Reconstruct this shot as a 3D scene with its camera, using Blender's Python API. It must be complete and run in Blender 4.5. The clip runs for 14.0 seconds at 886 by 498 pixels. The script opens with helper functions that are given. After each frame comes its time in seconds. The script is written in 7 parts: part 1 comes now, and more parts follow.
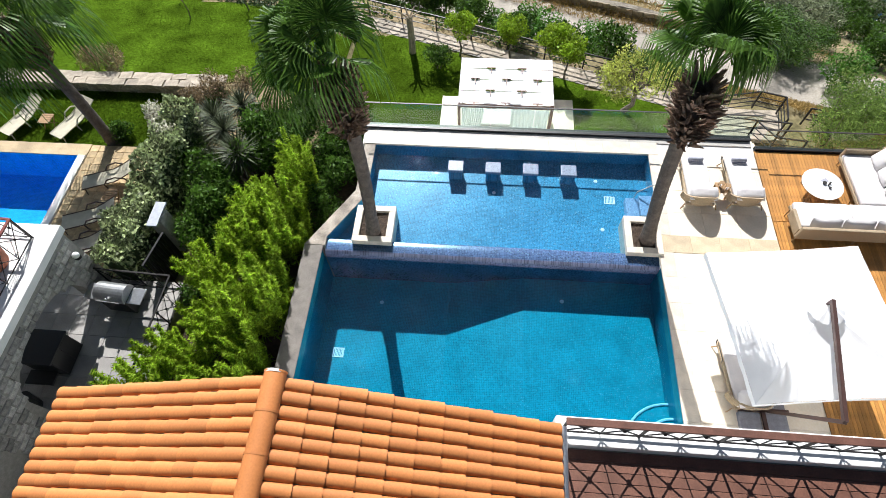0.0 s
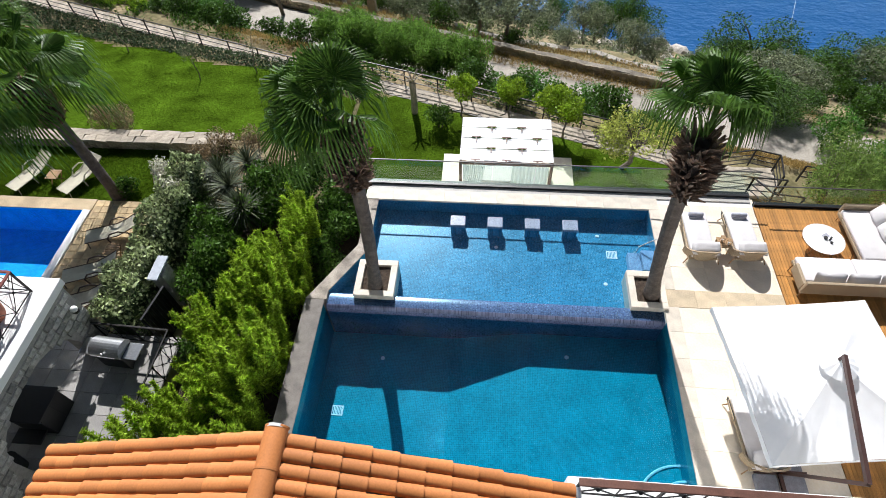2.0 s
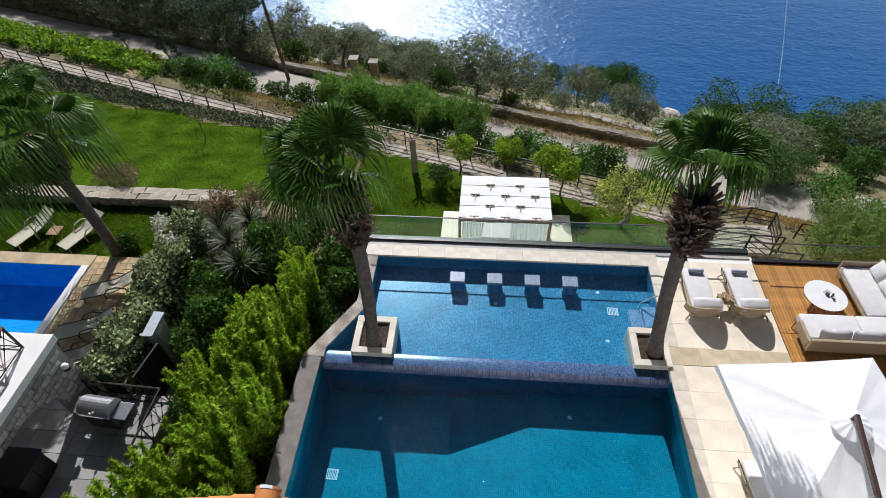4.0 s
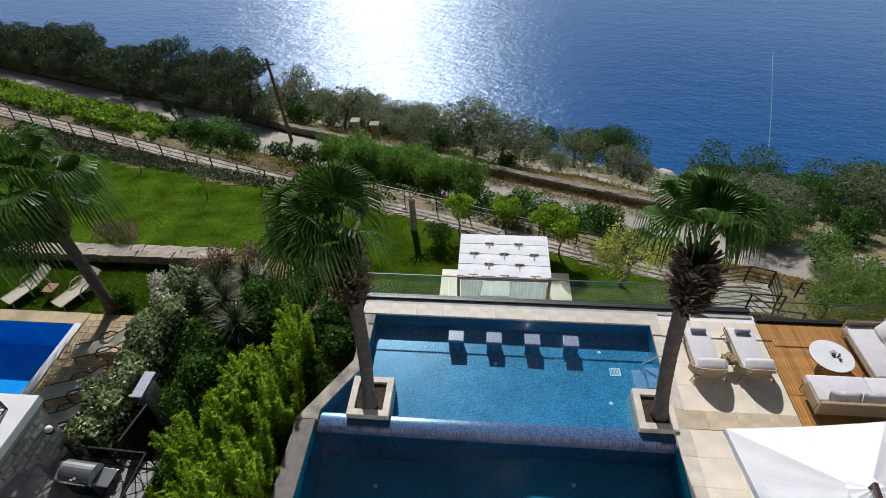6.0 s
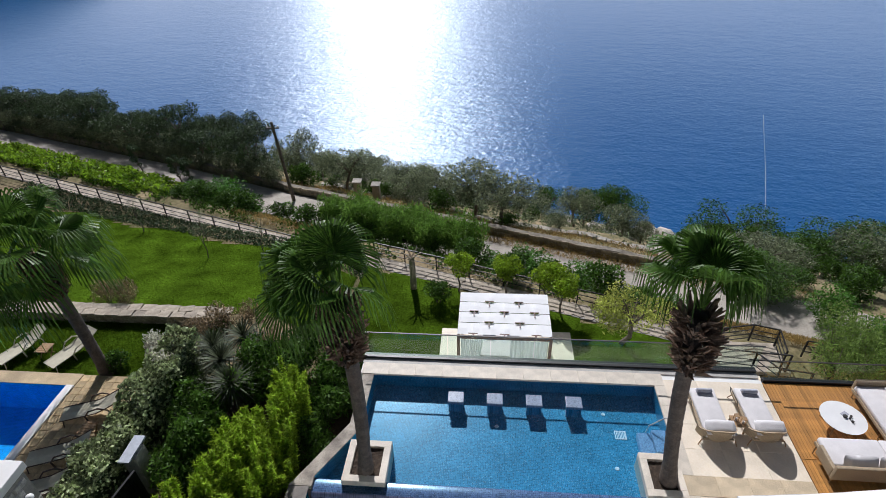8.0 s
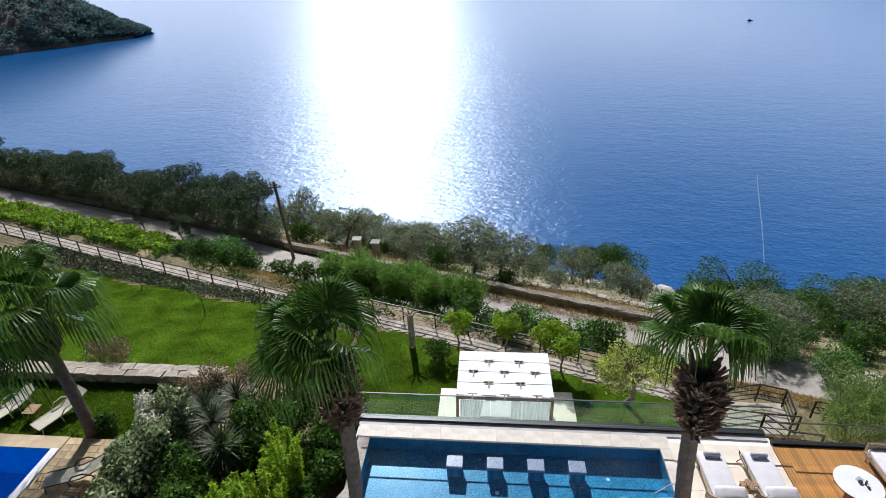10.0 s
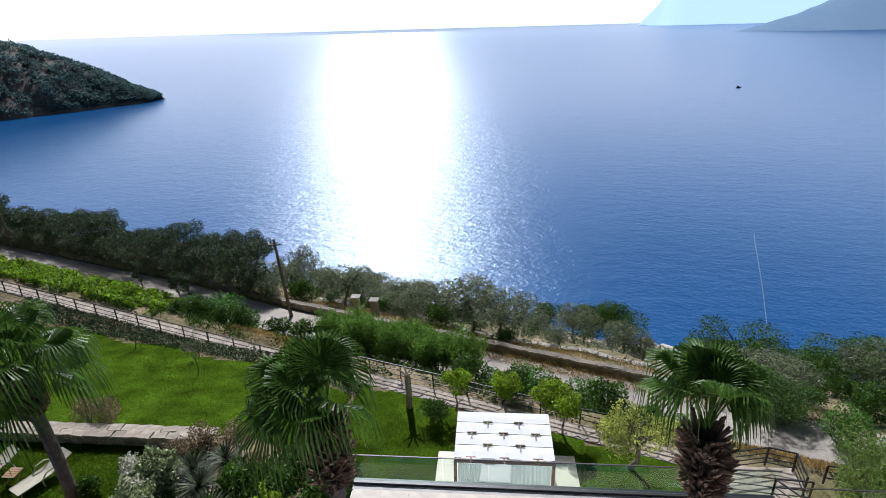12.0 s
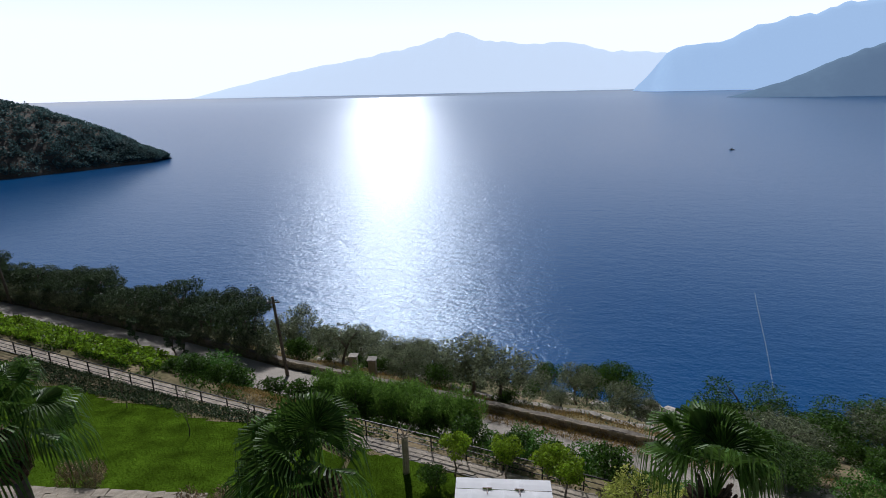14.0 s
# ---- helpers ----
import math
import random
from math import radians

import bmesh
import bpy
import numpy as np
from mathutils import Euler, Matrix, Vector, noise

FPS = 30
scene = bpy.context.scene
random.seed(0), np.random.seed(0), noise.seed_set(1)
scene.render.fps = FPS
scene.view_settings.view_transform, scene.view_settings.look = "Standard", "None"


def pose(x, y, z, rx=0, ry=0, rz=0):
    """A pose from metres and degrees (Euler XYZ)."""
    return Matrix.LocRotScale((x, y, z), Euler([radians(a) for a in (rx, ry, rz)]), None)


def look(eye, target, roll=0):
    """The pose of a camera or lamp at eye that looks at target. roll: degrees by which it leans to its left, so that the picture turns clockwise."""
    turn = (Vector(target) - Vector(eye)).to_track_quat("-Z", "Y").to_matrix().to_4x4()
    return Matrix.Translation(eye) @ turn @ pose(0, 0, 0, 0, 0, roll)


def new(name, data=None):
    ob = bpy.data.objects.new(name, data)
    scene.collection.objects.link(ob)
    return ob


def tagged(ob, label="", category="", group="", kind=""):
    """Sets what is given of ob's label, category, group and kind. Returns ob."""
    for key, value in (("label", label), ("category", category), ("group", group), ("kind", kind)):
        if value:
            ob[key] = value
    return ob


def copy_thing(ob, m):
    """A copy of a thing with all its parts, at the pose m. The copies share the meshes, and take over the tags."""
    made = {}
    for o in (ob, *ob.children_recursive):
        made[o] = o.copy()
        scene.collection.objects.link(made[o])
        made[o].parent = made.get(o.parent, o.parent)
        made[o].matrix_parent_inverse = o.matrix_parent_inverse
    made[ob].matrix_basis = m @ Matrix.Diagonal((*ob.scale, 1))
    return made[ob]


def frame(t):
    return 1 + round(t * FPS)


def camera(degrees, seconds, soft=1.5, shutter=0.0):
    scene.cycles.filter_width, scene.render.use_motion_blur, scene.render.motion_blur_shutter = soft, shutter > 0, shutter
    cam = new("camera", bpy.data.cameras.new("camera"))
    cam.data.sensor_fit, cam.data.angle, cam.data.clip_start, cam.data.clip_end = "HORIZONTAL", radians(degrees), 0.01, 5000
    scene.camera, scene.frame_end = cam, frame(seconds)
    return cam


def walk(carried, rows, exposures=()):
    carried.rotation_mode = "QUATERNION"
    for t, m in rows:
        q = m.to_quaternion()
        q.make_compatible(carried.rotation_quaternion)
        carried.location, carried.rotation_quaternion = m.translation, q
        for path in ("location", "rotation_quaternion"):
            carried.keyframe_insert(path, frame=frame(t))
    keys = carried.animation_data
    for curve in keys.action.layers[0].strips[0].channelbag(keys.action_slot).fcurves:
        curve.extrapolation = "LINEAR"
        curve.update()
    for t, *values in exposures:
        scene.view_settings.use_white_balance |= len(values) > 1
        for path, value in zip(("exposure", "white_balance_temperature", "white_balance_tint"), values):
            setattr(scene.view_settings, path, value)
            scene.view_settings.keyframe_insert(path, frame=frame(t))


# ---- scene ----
cam = camera(78.34, 14.0, soft=0.6)
PATH = [
    (0, pose(0.000, 0.000, 14.000, 30.71, 1.72, 4.48)),
    (0.5, pose(-0.031, -0.001, 13.971, 32.19, 1.67, 4.50)),
    (1, pose(-0.055, -0.006, 13.950, 33.67, 1.65, 4.50)),
    (1.5, pose(-0.073, -0.023, 13.918, 35.20, 1.64, 4.52)),
    (2, pose(-0.098, -0.033, 13.892, 36.70, 1.61, 4.50)),
    (2.5, pose(-0.111, -0.046, 13.871, 38.19, 1.55, 4.52)),
    (3, pose(-0.115, -0.054, 13.849, 39.73, 1.53, 4.51)),
    (5.5, pose(-0.123, 0.012, 13.747, 47.38, 1.33, 4.50)),
    (6, pose(-0.112, 0.034, 13.734, 48.91, 1.32, 4.50)),
    (6.5, pose(-0.094, 0.045, 13.719, 50.45, 1.36, 4.51)),
    (7, pose(-0.077, 0.050, 13.705, 52.00, 1.38, 4.51)),
    (7.5, pose(-0.060, 0.058, 13.689, 53.56, 1.43, 4.54)),
    (8, pose(-0.045, 0.059, 13.689, 55.11, 1.50, 4.52)),
    (10.5, pose(0.021, 0.106, 13.638, 62.70, 1.47, 4.52)),
    (11, pose(0.042, 0.100, 13.612, 64.26, 1.43, 4.54)),
    (11.5, pose(0.069, 0.100, 13.587, 65.83, 1.47, 4.51)),
    (12, pose(0.107, 0.097, 13.570, 67.37, 1.46, 4.55)),
    (12.5, pose(0.134, 0.102, 13.571, 68.93, 1.42, 4.59)),
    (13, pose(0.151, 0.097, 13.579, 70.43, 1.35, 4.58)),
    (13.5, pose(0.160, 0.092, 13.585, 71.96, 1.31, 4.60)),
    (14, pose(0.175, 0.087, 13.586, 73.48, 1.25, 4.66)),
]
walk(cam, PATH, [(0, 0.78, 6100, 11), (3, 0.28, 6000, 12), (6.5, -0.22, 5950, 13), (8, -0.1, 5900, 14), (10.5, 0.22, 5800, 14), (11, 0.2, 5800, 14), (12.5, -0.1, 5750, 14), (14, -0.72, 5800, 14)])

# ---- world and sun ----
SUN_AZ, SUN_EL = radians(13), radians(40)          # to the left of +y, above the horizon
world = bpy.data.worlds.new("sky")
scene.world = world
world.use_nodes = True
wn = world.node_tree
sky = wn.nodes.new("ShaderNodeTexSky")
sky.sky_type, sky.sun_disc = "NISHITA", False
sky.sun_elevation, sky.sun_rotation = SUN_EL, -SUN_AZ
sky.air_density, sky.dust_density, sky.ozone_density, sky.altitude = 1.0, 1.2, 1.0, 30
wn.nodes["Background"].inputs[1].default_value = 0.027
pale = wn.nodes.new("ShaderNodeHueSaturation")       # hazy summer air: less colour than a clear sky
pale.inputs["Saturation"].default_value = 0.85
wn.links.new(sky.outputs[0], pale.inputs["Color"])
wn.links.new(pale.outputs[0], wn.nodes["Background"].inputs[0])
sun = new("sun", bpy.data.lights.new("sun", "SUN"))
sun.data.energy, sun.data.angle, sun.data.color = 5.0, radians(0.55), (1.0, 0.96, 0.90)
SUN_DIR = Vector((-math.sin(SUN_AZ) * math.cos(SUN_EL), math.cos(SUN_AZ) * math.cos(SUN_EL), math.sin(SUN_EL)))
sun.matrix_world = look(SUN_DIR * 50, (0, 0, 0))


# ---- materials ----
def mat(name, col, rough=0.6, metal=0.0, spec=0.5, vary=0.25, scale=8.0, fine=60.0, bump=0.2, dist=0.01, stain=None, rnd=0.0, transl=0.0, island=False):
    """A surface with variation at two scales, fine relief and, if wanted, differences from piece to piece."""
    m = bpy.data.materials.new(name)
    m.use_nodes = True
    nt = m.node_tree
    b = nt.nodes["Principled BSDF"]
    N = lambda kind: nt.nodes.new("ShaderNode" + kind)
    co = N("TexCoord")
    n1, n2 = N("TexNoise"), N("TexNoise")
    n1.inputs["Scale"].default_value, n2.inputs["Scale"].default_value = scale, fine
    n1.inputs["Detail"].default_value = 5
    for n in (n1, n2):
        nt.links.new(co.outputs["Object"], n.inputs["Vector"])
    ramp = N("ValToRGB")
    c = Vector(col)
    dark = Vector(stain) if stain else c * (1 - vary)
    ramp.color_ramp.elements[0].position, ramp.color_ramp.elements[1].position = 0.3, 0.7
    ramp.color_ramp.elements[0].color, ramp.color_ramp.elements[1].color = (*dark, 1), (*(c * (1 + vary * 0.45)), 1)
    nt.links.new(n1.outputs[0], ramp.inputs[0])
    mul = N("MixRGB")
    mul.blend_type, mul.inputs[0].default_value = "OVERLAY", min(0.9, vary * 1.4)
    nt.links.new(ramp.outputs[0], mul.inputs[1])
    nt.links.new(n2.outputs[0], mul.inputs[2])
    out = mul.outputs[0]
    if rnd:
        hsv = N("HueSaturation")
        info = N("NewGeometry") if island else N("ObjectInfo")
        mr = N("MapRange")
        mr.inputs[3].default_value, mr.inputs[4].default_value = 1 - rnd, 1 + rnd
        nt.links.new(info.outputs["Random Per Island" if island else "Random"], mr.inputs[0])
        nt.links.new(mr.outputs[0], hsv.inputs["Value"])
        nt.links.new(out, hsv.inputs["Color"])
        out = hsv.outputs[0]
    nt.links.new(out, b.inputs["Base Color"])
    b.inputs["Roughness"].default_value, b.inputs["Metallic"].default_value = rough, metal
    b.inputs["Specular IOR Level"].default_value = spec
    if bump:
        bp = N("Bump")
        bp.inputs["Strength"].default_value, bp.inputs["Distance"].default_value = bump, dist
        nt.links.new(n2.outputs[0], bp.inputs["Height"])
        nt.links.new(bp.outputs[0], b.inputs["Normal"])
    if transl:
        tr, mx = N("BsdfTranslucent"), N("MixShader")
        nt.links.new(out, tr.inputs["Color"])
        mx.inputs[0].default_value = transl
        nt.links.new(b.outputs[0], mx.inputs[1])
        nt.links.new(tr.outputs[0], mx.inputs[2])
        nt.links.new(mx.outputs[0], nt.nodes["Material Output"].inputs[0])
    return m


def leafmat(name, col, rnd=0.45, transl=0.35, rough=0.5):
    return mat(name, col, rough, vary=0.45, scale=1.2, fine=12, bump=0, rnd=min(0.8, rnd * 1.4), transl=transl * 0.7, island=True, spec=0.16)


def mosaic(name, col, size=0.05, vary=0.18, rough=0.25, upright=False):
    """Small glass mosaic: a grid of tiles with pale joints and tile-to-tile differences."""
    m = bpy.data.materials.new(name)
    m.use_nodes = True
    nt = m.node_tree
    b = nt.nodes["Principled BSDF"]
    co = nt.nodes.new("ShaderNodeTexCoord")
    br = nt.nodes.new("ShaderNodeTexBrick")
    br.offset, br.squash = 0.0, 1.0
    c = Vector(col)
    br.inputs["Color1"].default_value = (*(c * (1 - vary)), 1)
    br.inputs["Color2"].default_value = (*(c * (1 + vary)), 1)
    br.inputs["Mortar"].default_value = (*(c * 1.45 + Vector((0.02, 0.02, 0.02))), 1)
    br.inputs["Scale"].default_value = 1.0
    br.inputs["Brick Width"].default_value = br.inputs["Row Height"].default_value = size
    br.inputs["Mortar Size"].default_value = size * 0.06
    if upright:                                      # tiles run along the wall and up it
        sp, ad, cb_ = nt.nodes.new("ShaderNodeSeparateXYZ"), nt.nodes.new("ShaderNodeMath"), nt.nodes.new("ShaderNodeCombineXYZ")
        nt.links.new(co.outputs["Object"], sp.inputs[0])
        nt.links.new(sp.outputs["X"], ad.inputs[0])
        nt.links.new(sp.outputs["Y"], ad.inputs[1])
        if upright == "weir":                        # over the lip and down
            ad.operation = "SUBTRACT"
            nt.links.new(sp.outputs["Z"], ad.inputs[0])
            nt.links.new(sp.outputs["X"], cb_.inputs["X"])
            nt.links.new(ad.outputs[0], cb_.inputs["Y"])
        else:
            nt.links.new(ad.outputs[0], cb_.inputs["X"])
            nt.links.new(sp.outputs["Z"], cb_.inputs["Y"])
        nt.links.new(cb_.outputs[0], br.inputs["Vector"])
    else:
        nt.links.new(co.outputs["Object"], br.inputs["Vector"])
    nz = nt.nodes.new("ShaderNodeTexNoise")
    nz.inputs["Scale"].default_value, nz.inputs["Detail"].default_value = 1.3, 4
    nt.links.new(co.outputs["Object"], nz.inputs["Vector"])
    mx = nt.nodes.new("ShaderNodeMixRGB")
    mx.blend_type, mx.inputs[0].default_value = "OVERLAY", 0.35
    nt.links.new(br.outputs[0], mx.inputs[1])
    nt.links.new(nz.outputs[0], mx.inputs[2])
    nt.links.new(mx.outputs[0], b.inputs["Base Color"])
    b.inputs["Roughness"].default_value = rough
    return m


def water(name, tint, ripple=7.0, strength=0.12, rough=0.03):
    """Clear pool water: the tinted floor shows through, the sky mirrors by Fresnel."""
    m = bpy.data.materials.new(name)
    m.use_nodes = True
    nt = m.node_tree
    nt.nodes.remove(nt.nodes["Principled BSDF"])
    N = lambda kind: nt.nodes.new("ShaderNode" + kind)
    co, nz, bp, fr, tr, gl, mx = N("TexCoord"), N("TexNoise"), N("Bump"), N("Fresnel"), N("BsdfTransparent"), N("BsdfGlossy"), N("MixShader")
    nz.inputs["Scale"].default_value, nz.inputs["Detail"].default_value = ripple, 3
    nz.inputs["Distortion"].default_value = 0.6
    bp.inputs["Strength"].default_value, bp.inputs["Distance"].default_value = strength, 0.06
    fr.inputs["IOR"].default_value = 1.33
    gl.inputs["Roughness"].default_value = rough
    tr.inputs["Color"].default_value = (*tint, 1)
    nt.links.new(co.outputs["Object"], nz.inputs["Vector"])
    nt.links.new(nz.outputs[0], bp.inputs["Height"])
    for n in (fr, gl):
        nt.links.new(bp.outputs[0], n.inputs["Normal"])
    nt.links.new(fr.outputs[0], mx.inputs[0])
    nt.links.new(tr.outputs[0], mx.inputs[1])
    nt.links.new(gl.outputs[0], mx.inputs[2])
    nt.links.new(mx.outputs[0], nt.nodes["Material Output"].inputs[0])
    return m


def seamat():
    """Open sea: deep blue body under wind ripples at three scales."""
    m = bpy.data.materials.new("sea")
    m.use_nodes = True
    nt = m.node_tree
    b = nt.nodes["Principled BSDF"]
    b.inputs["Base Color"].default_value = (0.0003, 0.08, 0.25, 1)
    b.inputs["Roughness"].default_value = 0.30
    b.inputs["Coat Weight"].default_value, b.inputs["Coat Roughness"].default_value, b.inputs["Coat IOR"].default_value = 0.36, 0.2, 1.33
    b.inputs["Specular IOR Level"].default_value = 1.0
    b.inputs["Specular Tint"].default_value = (0.62, 0.84, 1.0, 1)
    b.inputs["Anisotropic"].default_value = 0.85
    tg = nt.nodes.new("ShaderNodeTangent")
    tg.direction_type, tg.uv_map = "UV_MAP", "wind"
    nt.links.new(tg.outputs[0], b.inputs["Tangent"])
    b.inputs["IOR"].default_value = 1.4
    co = nt.nodes.new("ShaderNodeTexCoord")
    add = None
    for scale, h, stretch in ((0.12, 0.25, 0.5), (0.45, 0.28, 0.6), (1.6, 0.2, 0.7), (5.0, 0.05, 0.8)):
        mp, nz = nt.nodes.new("ShaderNodeMapping"), nt.nodes.new("ShaderNodeTexNoise")
        mp.inputs["Scale"].default_value = (stretch, 1, 1)
        mp.inputs["Rotation"].default_value = (0, 0, 0.35)
        nz.inputs["Scale"].default_value, nz.inputs["Detail"].default_value = scale, 4
        nt.links.new(co.outputs["Object"], mp.inputs[0])
        nt.links.new(mp.outputs[0], nz.inputs["Vector"])
        k = nt.nodes.new("ShaderNodeMath")
        k.operation, k.inputs[1].default_value = "MULTIPLY", h
        nt.links.new(nz.outputs[0], k.inputs[0])
        if add is None:
            add = k
        else:
            a = nt.nodes.new("ShaderNodeMath")
            nt.links.new(add.outputs[0], a.inputs[0])
            nt.links.new(k.outputs[0], a.inputs[1])
            add = a
    bp = nt.nodes.new("ShaderNodeBump")
    bp.inputs["Strength"].default_value, bp.inputs["Distance"].default_value = 0.75, 1.0
    nt.links.new(add.outputs[0], bp.inputs["Height"])
    nt.links.new(bp.outputs[0], b.inputs["Normal"])
    sp = nt.nodes.new("ShaderNodeSeparateXYZ")           # calmer water far out
    nt.links.new(co.outputs["Object"], sp.inputs[0])
    for lo, hi, sock in ((0.345, 0.285, b.inputs["Roughness"]), (0.75, 0.03, bp.inputs["Strength"]), (0.5, 0.42, b.inputs["Coat Weight"])):
        mr = nt.nodes.new("ShaderNodeMapRange")
        mr.inputs[1].default_value, mr.inputs[2].default_value, mr.inputs[3].default_value, mr.inputs[4].default_value = 150, 1900, lo, hi
        nt.links.new(sp.outputs["Y"], mr.inputs[0])
        nt.links.new(mr.outputs[0], sock)
    return m


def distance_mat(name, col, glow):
    """Far hills: the haze before them is painted in as a soft pale emission."""
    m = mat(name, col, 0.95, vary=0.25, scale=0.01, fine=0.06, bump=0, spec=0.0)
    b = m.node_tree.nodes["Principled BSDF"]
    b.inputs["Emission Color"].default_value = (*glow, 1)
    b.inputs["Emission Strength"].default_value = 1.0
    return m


TRAVERTINE = mat("travertine", (0.76, 0.66, 0.52), 0.55, vary=0.16, scale=1.4, fine=18, bump=0.12, rnd=0.04)
STONE_COPING = mat("stone_coping", (0.62, 0.55, 0.45), 0.6, vary=0.2, scale=3, fine=40, bump=0.2, rnd=0.06)
GREY_COPING = mat("grey_coping", (0.17, 0.15, 0.13), 0.7, vary=0.3, scale=3, fine=40, bump=0.3)
WHITE_WALL = mat("white_plaster", (0.78, 0.77, 0.74), 0.8, vary=0.08, scale=2, fine=50, bump=0.1)
MOSAIC_UP = mosaic("mosaic_upper", (0.045, 0.205, 0.32), 0.05, 0.30)
SIDE_UP = mosaic("mosaic_upper_side", (0.05, 0.23, 0.36), 0.05, upright=True)
SIDE_LOW = mosaic("mosaic_lower_side", (0.010, 0.165, 0.235), 0.05, 0.16, upright=True)
SIDE_BLUE = mosaic("mosaic_blue_side", (0.03, 0.36, 0.75), 0.06, upright=True)
MOSAIC_LOW = mosaic("mosaic_lower", (0.010, 0.20, 0.255), 0.05, 0.17)
MOSAIC_WEIR = mosaic("mosaic_weir", (0.115, 0.125, 0.205), 0.05, 0.35, 0.2, "weir")
MOSAIC_BLUE = mosaic("mosaic_blue", (0.03, 0.36, 0.75), 0.06)
WATER_UP = water("water_upper", (0.52, 0.82, 0.98), 16, 0.95, 0.03)
WATER_LOW = water("water_lower", (0.33, 0.74, 0.94), 14, 0.45, 0.03)
WATER_BLUE = water("water_blue", (0.62, 0.88, 1.0), 6, 0.06)
SEA = seamat()
GRASS = mat("lawn", (0.058, 0.105, 0.007), 0.9, vary=0.55, scale=0.8, fine=9, bump=0.6, dist=0.05, spec=0.0)
EARTH = mat("dry_earth", (0.26, 0.20, 0.12), 0.95, vary=0.5, scale=0.35, fine=4, bump=0.6, dist=0.1, stain=(0.10, 0.10, 0.04), spec=0.1)
SOIL = mat("soil", (0.06, 0.04, 0.025), 0.95, vary=0.5, scale=9, fine=50, bump=0.8, dist=0.03)
CONCRETE = mat("road_concrete", (0.40, 0.36, 0.30), 0.85, vary=0.25, scale=0.7, fine=9, bump=0.3)
PATHSTONE = mat("path_stone", (0.40, 0.34, 0.26), 0.8, vary=0.3, scale=4, fine=30, bump=0.4, rnd=0.22)
RUBBLE = mat("rubble_stone", (0.35, 0.33, 0.30), 0.85, vary=0.35, scale=6, fine=40, bump=0.7, rnd=0.45)
WALLSTONE = mat("wall_stone", (0.42, 0.35, 0.26), 0.85, vary=0.3, scale=5, fine=40, bump=0.6, rnd=0.25)
MORTAR = mat("mortar", (0.30, 0.28, 0.25), 0.9, vary=0.2, scale=8, fine=60, bump=0.3)
TERRACOTTA = mat("terracotta", (0.54, 0.195, 0.05), 0.7, vary=0.13, scale=2.5, fine=45, bump=0.08, rnd=0.14)
WOOD_DECK = mat("deck_wood", (0.45, 0.21, 0.048), 0.5, vary=0.3, scale=3, fine=35, bump=0.15, rnd=0.25)
PLANK = mat("balcony_plank", (0.14, 0.062, 0.04), 0.55, vary=0.3, scale=4, fine=40, bump=0.15, rnd=0.2)
IRON = mat("black_iron", (0.02, 0.018, 0.017), 0.5, 0.4, vary=0.3, bump=0.1)
BROWN_RAIL = mat("brown_rail", (0.14, 0.065, 0.045), 0.45, vary=0.25, bump=0.1)
BRONZE = mat("bronze_mast", (0.07, 0.035, 0.028), 0.4, 0.3, vary=0.2, bump=0.05)
CANVAS = mat("white_canvas", (0.86, 0.86, 0.86), 0.85, vary=0.04, scale=3, fine=90, bump=0.1, transl=0.12)
CUSHION = mat("cushion_fabric", (0.66, 0.63, 0.62), 0.9, vary=0.08, scale=4, fine=120, bump=0.3)
WICKER = mat("woven_rope", (0.40, 0.31, 0.20), 0.75, vary=0.3, scale=30, fine=120, bump=0.5)
BARK = mat("palm_bark", (0.125, 0.095, 0.075), 0.9, vary=0.4, scale=6, fine=30, bump=0.7, dist=0.03)
BOOT = mat("palm_boots", (0.24, 0.155, 0.105), 0.9, vary=0.45, scale=8, fine=40, bump=0.6, rnd=0.35, island=True)
TRUNK = mat("grey_bark", (0.16, 0.13, 0.10), 0.9, vary=0.4, scale=6, fine=30, bump=0.6)
PALM_LEAF = mat("palm_leaf", (0.085, 0.165, 0.024), 0.42, vary=0.3, scale=1.5, fine=12, bump=0, rnd=0.4, transl=0.42, island=True, spec=0.22)
OLIVE_LEAF = leafmat("olive_leaf", (0.205, 0.24, 0.13), 0.45, 0.6)
SHRUB_LEAF = leafmat("shrub_leaf", (0.07, 0.145, 0.018), 0.5, 0.42)
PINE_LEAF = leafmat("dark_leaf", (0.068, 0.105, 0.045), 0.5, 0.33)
LIME_LEAF = leafmat("lime_leaf", (0.28, 0.42, 0.025), 0.35, 0.65)
BAMBOO_LEAF = leafmat("bamboo_leaf", (0.33, 0.49, 0.03), 0.4, 0.75)
IVY_LEAF = leafmat("variegated_leaf", (0.35, 0.41, 0.20), 0.6, 0.35)
YUCCA_LEAF = leafmat("yucca_leaf", (0.095, 0.115, 0.062), 0.4, 0.2)
PALE_FLOWER = leafmat("pale_flower", (0.7, 0.68, 0.55), 0.3, 0.3)
DRY_LEAF = leafmat("dry_leaf", (0.34, 0.25, 0.14), 0.4, 0.2)
ROCK = mat("shore_rock", (0.46, 0.42, 0.36), 0.9, vary=0.35, scale=1.2, fine=12, bump=0.8, dist=0.08, rnd=0.2)
# the glow colours carry the haze, paler and stronger with distance
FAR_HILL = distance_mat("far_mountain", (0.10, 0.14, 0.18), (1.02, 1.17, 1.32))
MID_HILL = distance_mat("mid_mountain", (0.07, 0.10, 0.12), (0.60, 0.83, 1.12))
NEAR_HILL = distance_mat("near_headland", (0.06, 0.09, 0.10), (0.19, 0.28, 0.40))


